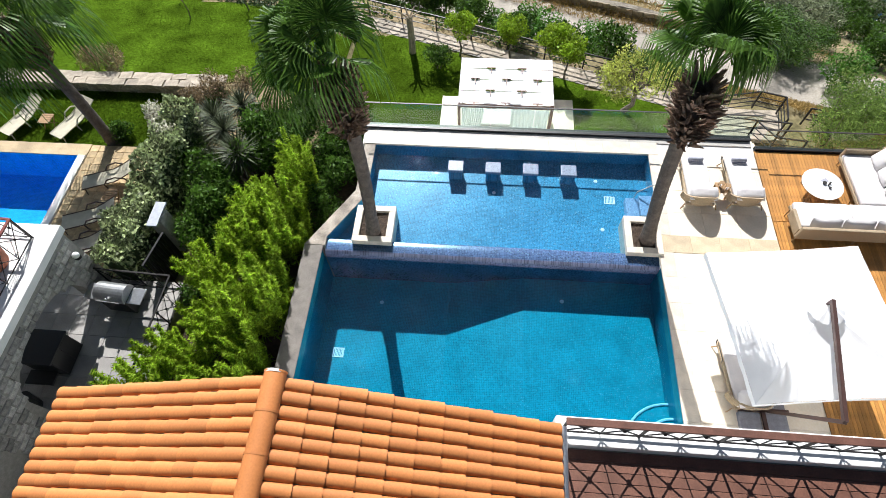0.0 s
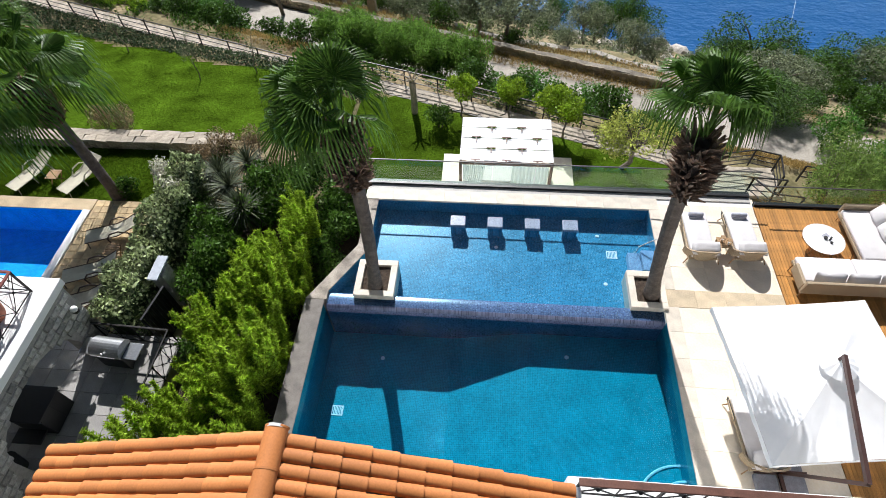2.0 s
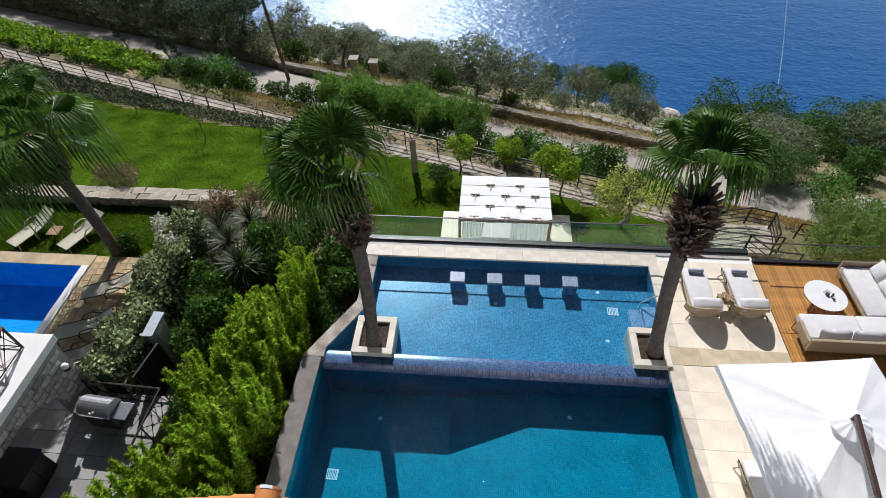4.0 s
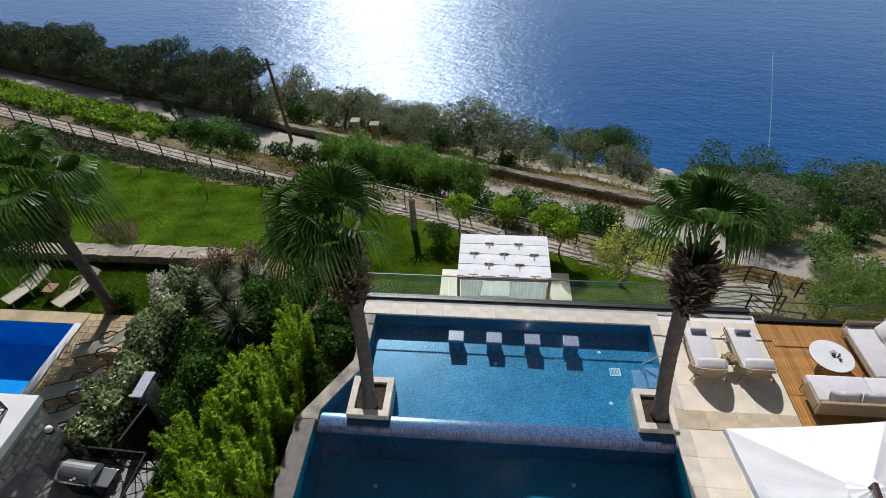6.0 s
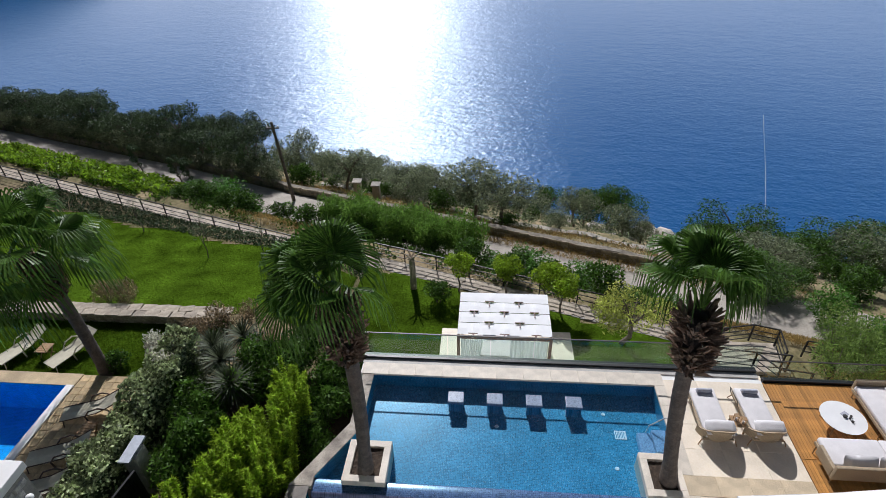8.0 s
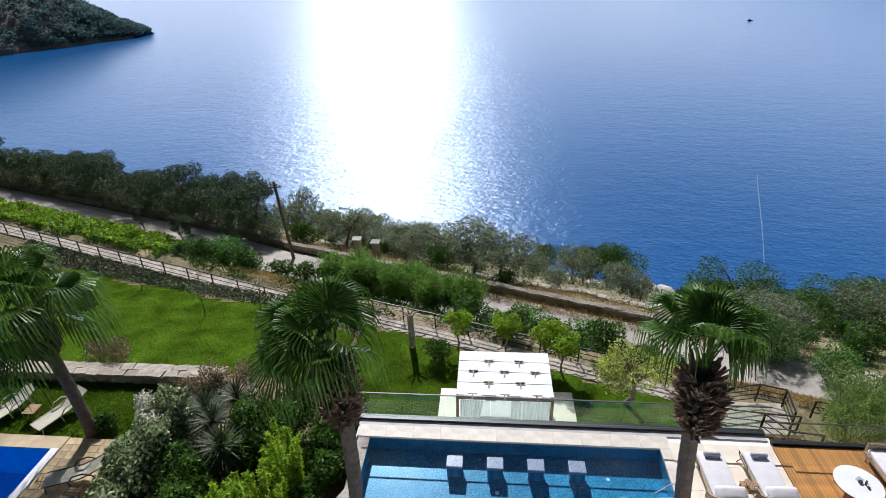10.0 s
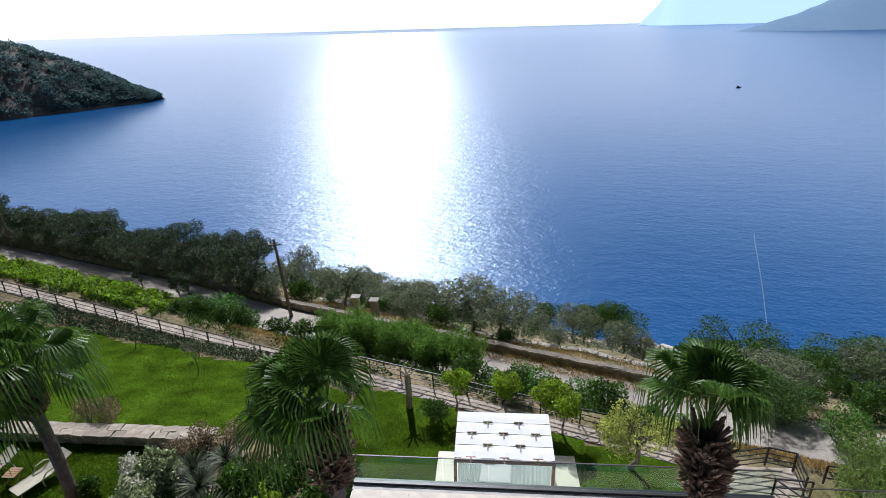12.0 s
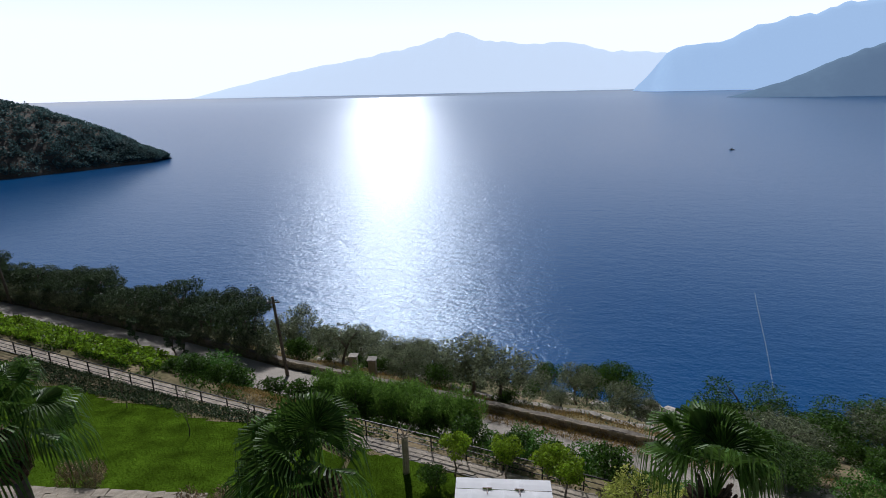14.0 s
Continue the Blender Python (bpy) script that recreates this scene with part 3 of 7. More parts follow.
for sgn in (1, -1):
    for row in range(19):
        y = RY1 - 0.075 - row * PITCH
        for c in range(11):
            d = 0.06 + c * EXPO
            lift = 0.035 + rng.uniform(-0.004, 0.006)
            m = Matrix.Translation((RX + sgn * d * math.cos(ang), y + rng.uniform(-.006, .006), RZ - d * math.sin(ang) + lift - 0.05))
            turn = pose(0, 0, 0, 0, math.degrees(ang) - 2.2, 0) if sgn > 0 else pose(0, 0, 0, 0, 0, 180) @ pose(0, 0, 0, 0, math.degrees(ang) - 2.2, 0)
            t = part("roof_tile", T_MESH, None, roof)
            t.matrix_world = m @ turn @ pose(0, 0, 0, 0, 0, rng.uniform(-.6, .6))
CAP = tile_mesh("ridge_tile", 0.435, 0.118, 0.121, 13, 0.012)
LIP = tile_mesh("lip", 0.022, 0.127, 0.127, 13, 0.012)
for k in range(7):
    t = part("ridge_tile", CAP, None, roof)
    t.matrix_world = Matrix.Translation((RX, RY1 + 0.03 - k * 0.41 - 0.435, RZ - 0.005)) @ pose(0, 0, 0, 0, 0, 90) @ pose(0, 0, 0, 0, 0.4, 0) @ Matrix.Diagonal((1, 1, 1.3, 1))
    rim = part("lip", LIP, None, t)
    rim.matrix_world = t.matrix_world @ Matrix.Translation((0.415, 0, -0.002))
bm = bmesh.new()
bmesh.ops.create_cone(bm, cap_ends=True, segments=26, radius1=0.112, radius2=0.112, depth=0.03, matrix=Matrix.Translation((RX, RY1 + 0.02, RZ)) @ pose(0, 0, 0, 90, 0, 0))
part("mortar_plug", bm, WHITE_WALL, roof, "white mortar in the ridge end")


# ---- palms ----
def fan_leaf(bm, base, d, size, droop, rng, seg=34):
    """A palm fan: a stalk, a pleated round blade that bends over at its end, and split ribbon tips that hang down."""
    d = d.normalized()
    down = Vector((0, 0, -1))
    stalk = size * rng.uniform(0.6, 1.1)
    flat_d = Vector((d.x, d.y, 0))
    flat_d = flat_d.normalized() if flat_d.length > 0.02 else Vector((1, 0, 0))
    mid = base + d * stalk * 0.55
    tip = base + d * stalk + (flat_d * 0.12 + down * 0.10 * droop) * stalk
    blade = (d + flat_d * (0.15 + 0.4 * droop) + down * (0.05 + 0.6 * droop)).normalized()
    side = blade.cross(Vector((0, 0, 1)))
    side = side.normalized() if side.length > 0.05 else Vector((1, 0, 0))
    up = side.cross(blade)
    roll = rng.uniform(-0.8, 0.8)
    side = side * math.cos(roll) + up * math.sin(roll)
    up = side.cross(blade)
    w = side * 0.022
    q = [bm.verts.new(p) for p in (base - w, base + w, mid + w, mid - w, tip + w * .6, tip - w * .6)]
    bm.faces.new((q[0], q[1], q[2], q[3]))
    bm.faces.new((q[3], q[2], q[4], q[5]))
    R = size * rng.uniform(0.92, 1.08)
    span = radians(rng.uniform(190, 260))
    half = span / seg / 2
    ray = lambda a: blade * math.cos(a) + side * math.sin(a)
    for k in range(seg):
        th = (k / (seg - 1) - 0.5) * span
        e = ray(th)
        L = R * (0.74 + 0.26 * math.cos(th * 0.6)) * rng.uniform(0.93, 1.06)
        cup = up * (0.14 * L * math.sin(th) ** 2)
        a0, a1 = ray(th - half), ray(th + half)
        r1 = L * 0.5
        sag = down * (L * (0.05 + 0.08 * droop))
        p0, p1 = tip + a0 * r1 + cup + sag, tip + a1 * r1 + cup + sag
        pm = tip + e * r1 + cup + sag + up * 0.035
        bend = tip + e * (L * 0.80) + cup + down * (L * (0.16 + 0.26 * droop) * rng.uniform(0.8, 1.2))
        hang = bend + e * (L * 0.08) + Vector((0.05, 0, 0)) * L + down * (L * rng.uniform(0.3, 0.85) * (0.6 + 0.6 * droop))
        ww = e.cross(up).normalized() * (0.022 * size)
        v = [bm.verts.new(x) for x in (tip, p0, pm, p1, bend - ww, bend + ww, hang - ww * 0.3, hang + ww * 0.3)]
        bm.faces.new((v[0], v[2], v[1]))
        bm.faces.new((v[0], v[3], v[2]))
        bm.faces.new((v[1], v[2], v[5], v[4]))
        bm.faces.new((v[4], v[5], v[7], v[6]))


def palm(base, top, boot, r0, r1, size, n, seed, label, lean=(0, 0), lowest=38):
    """A fan palm: leaning ringed trunk, a shaggy neck of old leaf bases, a crown of fans."""
    rng = random.Random(seed)
    base, top = Vector(base), Vector(top)
    H = (top - base).length
    pt = thing("palm_tree", label, "palm tree", Matrix.Translation(base), "fan palms")
    bm = bmesh.new()
    nr, ns = 46, 14
    rings = []
    for i in range(nr):
        t = i / (nr - 1)
        c = (top - base) * t + Vector((0, 0, 0)) + Vector((0.10 * math.sin(t * 3.1), 0, 0)) * (1 if base.x < 0 else -1)
        r = (r0 + (r1 - r0) * t) * (1.35 - 0.35 * min(1, t * 7)) * (1 + 0.045 * (i % 2)) * (1 + rng.uniform(-.02, .02))
        rings.append([bm.verts.new(c + Vector((math.cos(a) * r, math.sin(a) * r, 0))) for a in [2 * math.pi * k / ns for k in range(ns)]])
    for u, v in zip(rings, rings[1:]):
        for k in range(ns):
            bm.faces.new((u[k], u[(k + 1) % ns], v[(k + 1) % ns], v[k]))
    part("trunk", bm, BARK, pt, "grey-brown ringed trunk")
    bm = bmesh.new()
    axis = (top - base).normalized()
    for i in range(int(230 * boot)):
        t = rng.random()
        a = i * 2.399
        c = (top - base) - axis * (boot * (1 - t) + 0.02)
        rad = r1 * (1.15 + 0.95 * math.sin(0.35 + t * 2.3))
        o = Vector((math.cos(a), math.sin(a), 0))
        s = o.cross(Vector((0, 0, 1)))
        p = c + o * rad * 0.8
        q = c + o * (rad + rng.uniform(0.08, 0.26)) + Vector((0, 0, rng.uniform(0.08, 0.34)))
        w0, w1 = 0.05, rng.uniform(0.012, 0.035)
        z = Vector((0, 0, 0.05))
        f = [bm.verts.new(x) for x in (p - s * w0 - z, p + s * w0 - z, q + s * w1, q - s * w1, p + z * 1.6)]
        bm.faces.new((f[0], f[1], f[2], f[3]))
        bm.faces.new((f[3], f[2], f[4]))
        bm.faces.new((f[0], f[3], f[4]))
        bm.faces.new((f[2], f[1], f[4]))
    part("neck", bm, BOOT, pt, "shaggy brown neck of cut leaf bases")
    bm = bmesh.new()
    for i in range(n):
        t = (i + 0.5) / n
        el = radians(86 - (86 - lowest) * t + rng.uniform(-8, 8))
        a = i * 2.399 + rng.uniform(-.3, .3)
        d = Vector((math.cos(a) * math.cos(el) + lean[0], math.sin(a) * math.cos(el) + lean[1], math.sin(el)))
        fan_leaf(bm, (top - base) + Vector((0, 0, 0.05 + 0.15 * (1 - t))) + d * 0.08, d, size * (0.85 + 0.15 * math.sin(t * 3)), 0.15 + 0.7 * t, rng)
    part("crown", bm, PALM_LEAF, pt, "crown of drooping green fan leaves")
    return pt


palm((-3.25, 8.75, 0.02), (-3.1, 8.5, 6.3), 1.7, 0.17, 0.17, 1.12, 14, 1, "tall fan palm in a stone planter beside the pool", (-0.34, 0.2), 40)
palm((5.0, 8.95, 0.02), (4.28, 8.7, 6.15), 1.6, 0.18, 0.17, 1.05, 15, 2, "tall leaning fan palm in a stone planter by the terrace", (0.14, 0.3), 56)
palm((-14.0, 12.95, -1.45), (-14.75, 13.3, 3.7), 1.6, 0.19, 0.19, 1.5, 21, 3, "broad fan palm leaning over the neighbouring lawn", (0, 0), -18)


# ---- trees and shrubs ----
def limbs(t, rng, base, h, r, n, spread):
    """A tapered trunk that forks into limbs; returns their tips."""
    top = Vector(base) + Vector((rng.uniform(-.15, .15) * h, rng.uniform(-.15, .15) * h, h * 0.45))
    mid = (Vector(base) + top) / 2 + Vector((rng.uniform(-.08, .08), rng.uniform(-.08, .08), 0)) * h
    bm = tube(bmesh.new(), [Vector(base) - Vector((0, 0, 0.3)), mid, top], r, 7, r * 0.65)
    part("trunk", bm, TRUNK, t)
    tips = []
    for i in range(n):
        a = i * 2.4 + rng.uniform(-.4, .4)
        e = top + Vector((math.cos(a) * spread, math.sin(a) * spread, h * rng.uniform(0.25, 0.5)))
        m = top.lerp(e, 0.5) + Vector((0, 0, 0.08 * h))
        part("limb", tube(bmesh.new(), [top, m, e], r * 0.5, 5, r * 0.15), TRUNK, t)
        tips.append(e)
    return tips


def tree(name, label, category, seed, h, width, leaf, n, material, crown_low=0.35, trunk_r=0.12, lumps=9, slim=0.4, group=""):
    """A tree at the origin: trunk, limbs and an uneven crown of many small leaves."""
    rng = random.Random(seed)
    nr = np.random.default_rng(seed)
    t = thing(name, label, category, None, group)
    tips = limbs(t, rng, (0, 0, 0), h, trunk_r, min(6, max(4, lumps - 3)), width * 0.33)
    blobs = []
    for i in range(lumps):
        a = rng.uniform(0, 6.28)
        q = tips[i % len(tips)] if i < len(tips) else Vector((math.cos(a) * width * .25, math.sin(a) * width * .25, h * rng.uniform(crown_low + .1, 0.85)))
        rr = width * rng.uniform(0.17, 0.3)
        blobs.append((q.x + rng.uniform(-.1, .1) * width, q.y + rng.uniform(-.1, .1) * width, min(h - rr * .6, max(h * crown_low + rr * .5, q.z)), rr, rr, rr * rng.uniform(0.6, 0.9)))
    part("crown", leaves("crown", clumps(nr, n, blobs), leaf, material, 0.2, 1, slim), None, t)
    return t


def shrub(name, label, category, seed, h, width, leaf, n, material, lumps=7, slim=0.45, up=0.3):
    rng = random.Random(seed)
    nr = np.random.default_rng(seed)
    t = thing(name, label, category)
    for i in range(4):
        a = i * 1.57
        bm = tube(bmesh.new(), [(0, 0, -0.2), (math.cos(a) * width * .12, math.sin(a) * width * .12, h * .3), (math.cos(a) * width * .3, math.sin(a) * width * .3, h * .7)], 0.03, 5, 0.01)
        part("stem", bm, TRUNK, t)
    blobs = []
    for i in range(lumps):
        a = i * 2.4
        r = width * 0.28 * math.sqrt((i + .5) / lumps)
        rr = width * rng.uniform(0.18, 0.28)
        blobs.append((math.cos(a) * r, math.sin(a) * r, h * rng.uniform(0.3, 0.72), rr, rr, h * rng.uniform(0.22, 0.34)))
    part("foliage", leaves("foliage", clumps(nr, n, blobs), leaf, material, up, 1, slim), None, t)
    return t


prng = random.Random(11)


def is_open(x, y):
    """Dry bank beside the stairs, and the gap towards the bathing place."""
    s = (y + 0.34 * x) / 1.056
    return (9.5 < x < 17.5 and 22.8 < s < 26.8) or (y > 40 and 0.26 < x / y < 0.39) or (s > 33.5 and 0.1 < x / y < 0.26 and prng.random() < 0.5)


def scatter(proto, spots, smin, smax):
    """Places the first one itself and copies it to the other spots."""
    spots = [p for p in spots if not is_open(*p)]
    for i, (x, y) in enumerate(spots):
        s = prng.uniform(smin, smax)
        m = Matrix.LocRotScale((x, y, height(x, y) - 0.05), Euler((0, 0, prng.uniform(0, 6.28))), (s, s, s * prng.uniform(0.85, 1.12)))
        if i == 0:
            continue
        copy_thing(proto, m)
    x, y = spots[0]
    proto.matrix_world = Matrix.LocRotScale((x, y, height(x, y) - 0.05), Euler((0, 0, 1.0)), (smin,) * 3)


def sx(s, x):
    """The point at distance s towards the sea, at x."""
    return (x, s * 1.056 - 0.34 * x)


def belt(s0, s1, x0, x1, step, keep=1.0):
    out = []
    x = x0
    while x < x1:
        if prng.random() < keep:
            out.append(sx(prng.uniform(s0, s1), x))
        x += step * prng.uniform(0.7, 1.3)
    return out


olive = tree("olive_tree", "grey-green olive tree on the slope above the sea", "tree", 21, 4.6, 4.4, 0.26, 3000, OLIVE_LEAF, 0.06, 0.16, 13, 0.3, "olive trees")
scatter(olive, belt(50, 58, -45, -5, 4.2) + belt(40, 48, -40, -6, 4.6, 0.85) + belt(33.5, 38, -18, -6, 5.5, 0.6), 0.62, 1.0)
dark = tree("evergreen_tree", "dark evergreen tree beside the road", "tree", 23, 6.0, 4.6, 0.25, 3400, PINE_LEAF, 0.05, 0.15, 10, 0.35, "roadside evergreens")
scatter(dark, belt(32.5, 33.6, -85, -19, 1.9) + belt(35.5, 39, -85, -24, 2.6) + belt(42, 54, -85, -34, 2.6), 0.6, 0.9)
bush = shrub("olive_bush", "grey-green wild olive bush along the road wall", "shrub", 26, 3.0, 3.4, 0.22, 2600, OLIVE_LEAF, 9, 0.3)
scatter(bush, belt(31.95, 32.3, -70, -17, 1.9), 0.65, 0.95)
scrub = shrub("green_shrub", "dense green shrub on the slope", "shrub", 25, 1.9, 2.6, 0.17, 1700, SHRUB_LEAF)
scatter(scrub, belt(23.6, 26.4, -22, -2, 2.0) + belt(23.0, 24.0, -1, 9, 2.2) + belt(34, 46, -45, 2, 1.7, .85) + belt(46, 61, -45, 4, 1.6, .85) + belt(37, 60, 4, 22, 2.6) + belt(36, 62, 21, 50, 1.3) + belt(31.5, 40, 20, 50, 1.6), 0.6, 1.2)


# ---- pool terrace ----
STEEL = mat("brushed_steel", (0.55, 0.56, 0.57), 0.3, 0.9, vary=0.15, scale=20, fine=90, bump=0.05)
TOWEL = mat("grey_towel", (0.42, 0.42, 0.47), 0.95, vary=0.15, scale=10, fine=120, bump=0.4)
WEIGHT = mat("grey_weight", (0.22, 0.22, 0.25), 0.7, vary=0.2, bump=0.1)
BLACK = mat("black_paint", (0.012, 0.012, 0.013), 0.45, vary=0.2, bump=0.05)
TABLE_TOP = mat("white_table", (0.8, 0.79, 0.77), 0.35, vary=0.06, scale=3, bump=0.03)
SLING = mat("beige_sling", (0.52, 0.48, 0.36), 0.8, vary=0.12, scale=6, fine=120, bump=0.3)
TEAK = mat("teak", (0.36, 0.22, 0.10), 0.6, vary=0.3, scale=8, fine=50, bump=0.15)
GREEN_PAINT = mat("dark_metal", (0.05, 0.045, 0.04), 0.5, 0.3, vary=0.2, bump=0.05)

GLASS = bpy.data.materials.new("rail_glass")
GLASS.use_nodes = True
g = GLASS.node_tree
g.nodes.remove(g.nodes["Principled BSDF"])
gt, gg, gm = (g.nodes.new("ShaderNode" + k) for k in ("BsdfTransparent", "BsdfGlossy", "MixShader"))
gt.inputs[0].default_value, gg.inputs["Roughness"].default_value = (0.88, 0.96, 0.92, 1), 0.03
gm.inputs[0].default_value = 0.05
g.links.new(gt.outputs[0], gm.inputs[1])
g.links.new(gg.outputs[0], gm.inputs[2])
g.links.new(gm.outputs[0], g.nodes["Material Output"].inputs[0])

# glass balustrade along the seaward edge
rail = thing("glass_balustrade", "frameless glass balustrade with a black base channel", "balustrade", Matrix.Translation((-4.15, 13.1, -0.06)))
part("base_channel", boxes(((0, -0.1, 0), (12.95, 0.1, 0.12)), bevel=0.01), BLACK, rail, "black base channel")
for i in range(9):
    x0 = 0.03 + i * 1.435
    p = part("pane", boxes(((x0, -0.008, 0.12), (x0 + 1.41, 0.008, 1.14))), GLASS, rail, "clear greenish glass pane")
    p.visible_shadow = False
part("top_rail", boxes(((0, -0.02, 1.14), (12.95, 0.02, 1.165))), GREEN_PAINT, rail)
rail2 = thing("glass_balustrade", "glass balustrade with a black base along the wooden deck", "balustrade", Matrix.Translation((8.85, 12.68, -0.06)))
part("base_channel", boxes(((0, -0.06, 0), (7.5, 0.08, 0.14)), bevel=0.01), BLACK, rail2, "black base channel")
for i in range(5):
    p = part("pane", boxes(((0.03 + i * 1.49, -0.008, 0.14), (1.49 + i * 1.49, 0.008, 0.95))), GLASS, rail2, "clear greenish glass pane")
    p.visible_shadow = False
part("top_rail", boxes(((0, -0.02, 0.95), (7.5, 0.02, 0.97))), GREEN_PAINT, rail2)


def planter(label, x0, x1, y0, y1, z):
    t = thing("planter", label, "planter", Matrix.Translation(((x0 + x1) / 2, (y0 + y1) / 2, 0)))
    a, b, w = (x1 - x0) / 2, (y1 - y0) / 2, 0.2
    bm = boxes(((-a, -b, -0.95), (a, -b + w, z)), ((-a, b - w, -0.95), (a, b, z)), ((-a, -b + w, -0.95), (-a + w, b - w, z)), ((a - w, -b + w, -0.95), (a, b - w, z)), bevel=0.012)
    part("rim", bm, STONE_COPING, t, "pale stone rim")
    bm = bmesh.new()
    n = 10
    V = [[bm.verts.new((-a + w + (2 * a - 2 * w) * i / n, -b + w + (2 * b - 2 * w) * j / n, z - 0.10 + 0.04 * noise.noise((i * .7, j * .7, x0)))) for i in range(n + 1)] for j in range(n + 1)]
    for j in range(n):
        for i in range(n):
            bm.faces.new((V[j][i], V[j][i + 1], V[j + 1][i + 1], V[j + 1][i]))
    part("soil", bm, SOIL, t, "dark brown soil")
    return t


planter("square pale stone planter standing in the pool", -3.86, -2.64, 8.34, 9.66, 0.1)
planter("pale stone planter at the pool corner", 4.34, 5.40, 8.42, 9.72, 0.1)

stool = thing("pool_stool", "square mosaic stool standing in the pool", "stool", Matrix.Translation((-0.9, 11.52, -0.56)), "pool stools")
part("pedestal", boxes(((-0.23, -0.19, 0), (0.23, 0.19, 0.38)), bevel=0.01), MOSAIC_UP, stool)
part("seat", boxes(((-0.25, -0.21, 0.38), (0.25, 0.21, 0.51)), bevel=0.015), mosaic("mosaic_seat", (0.20, 0.25, 0.33), 0.04), stool, "pale blue mosaic seat")
for x in (0.33, 1.56, 2.79):
    copy_thing(stool, Matrix.Translation((x, 11.52, -0.56)))

steps = thing("pool_steps", "blue mosaic steps leading into the pool", "steps", Matrix.Translation((5.39, 10.3, -0.56)))
for i in range(2):
    part("step", boxes(((-0.42 - 0.38 * i, -0.36, 0), (-0.02 - 0.38 * i - (0 if i == 0 else 0.02), 0.40, 0.40 - 0.16 * i)), bevel=0.012), mosaic("mosaic_step", (0.22, 0.30, 0.42), 0.04), steps)
hand = thing("pool_handrail", "slim white handrail beside the pool steps", "handrail", Matrix.Translation((5.2, 10.75, -0.95)))
bm = bmesh.new()
tube(bm, [(0.32, 0, 0.9), (0.3, 0, 1.25), (0.1, 0, 1.3), (-0.3, 0, 0.9), (-0.36, 0, 0.3)], 0.02, 7)
part("tube", bm, STEEL, hand)


def grille(x, y, z, label):
    d = thing("pool_drain", label, "drain", Matrix.Translation((x, y, z)), "pool drains")
    part("frame", boxes(((-0.17, -0.15, 0), (0.17, -0.12, 0.012)), ((-0.17, 0.12, 0), (0.17, 0.15, 0.012)), ((-0.17, -0.12, 0), (-0.14, 0.12, 0.012)), ((0.14, -0.12, 0), (0.17, 0.12, 0.012))), TABLE_TOP, d)
    for i in range(6):
        part("slat", boxes(((-0.115 + i * 0.045, -0.12, 0), (-0.09 + i * 0.045, 0.12, 0.01))), TABLE_TOP, d)


grille(4.15, 10.75, -0.556, "white square drain grille on the pool floor")
grille(-4.1, 5.45, -1.746, "square drain grille on the turquoise pool floor")


def floor_light(x, y, z):
    d = thing("pool_light", "small round light in the pool floor", "light", Matrix.Translation((x, y, z)), "pool lights")
    bm = bmesh.new()
    bmesh.ops.create_cone(bm, cap_ends=True, segments=18, radius1=0.065, radius2=0.055, depth=0.02)
    part("lens", bm, TABLE_TOP, d)


for x, y, z in ((3.75, 11.5, -0.55), (0.4, 10.85, -0.55), (3.85, 9.6, -0.55), (-3.0, 7.2, -1.74), (2.6, 7.3, -1.13)):
    floor_light(x, y, z)

# round corner steps in the lower pool
cs = thing("corner_steps", "quarter-round mosaic steps in the pool corner", "steps", Matrix.Translation((XR - 0.006, YN + 0.006, ZS)))
for i, r in enumerate((1.3, 0.85)):
    bm = bmesh.new()
    n = 14
    z1 = 0.22 + 0.24 * i
    a = [bm.verts.new((-r * math.cos(math.pi / 2 * k / n), r * math.sin(math.pi / 2 * k / n), 0)) for k in range(n + 1)]
    b = [bm.verts.new((*v.co.xy, z1)) for v in a]
    c0 = bm.verts.new((0, 0, z1))
    for k in range(n):
        bm.faces.new((a[k + 1], a[k], b[k], b[k + 1]))
        bm.faces.new((c0, b[k + 1], b[k]))
    stp = part("step", bm, MOSAIC_LOW, cs)
    bm = bmesh.new()
    pts = [(-(r - .05) * math.cos(math.pi / 2 * k / n), (r - .05) * math.sin(math.pi / 2 * k / n), z1 + .006) for k in range(n + 1)]
    tube(bm, pts, 0.035, 6)
    part("nosing", bm, mosaic("mosaic_nosing", (0.35, 0.55, 0.6), 0.04), stp, "pale mosaic nosing")


# ---- terrace furniture ----
def pillow(bm, c, sx_, sy_, sz_, m=None, p=3.0):
    """A stuffed cushion: a box bulging in the middle, with pinched corners."""
    n = 10
    top, bot = [], []
    for j in range(n + 1):
        for i in range(n + 1):
            u, v = i / n * 2 - 1, j / n * 2 - 1
            b = (1 - abs(u) ** p) ** 0.5 * (1 - abs(v) ** p) ** 0.5
            k = 1 - 0.05 * (u * u * v * v)
            q = Vector((u * sx_ / 2 * k, v * sy_ / 2 * k, sz_ / 2 * b + 0.012 * noise.noise((u * 2 + c[0], v * 2 + c[1], 0))))
            r = Vector((q.x, q.y, -sz_ / 2 * b * 0.8))
            top.append(bm.verts.new((m @ q if m else q) + Vector(c)))
            bot.append(bm.verts.new((m @ r if m else r) + Vector(c)))
    w = n + 1
    for j in range(n):
        for i in range(n):
            a = j * w + i
            bm.faces.new((top[a], top[a + 1], top[a + w + 1], top[a + w]))
            bm.faces.new((bot[a], bot[a + w], bot[a + w + 1], bot[a + 1]))
    return bm


def soft(name, bm, material, parent, label=""):
    bmesh.ops.remove_doubles(bm, verts=bm.verts, dist=0.0005)
    return part(name, from_bm(name, bm, material, True), None, parent, label)


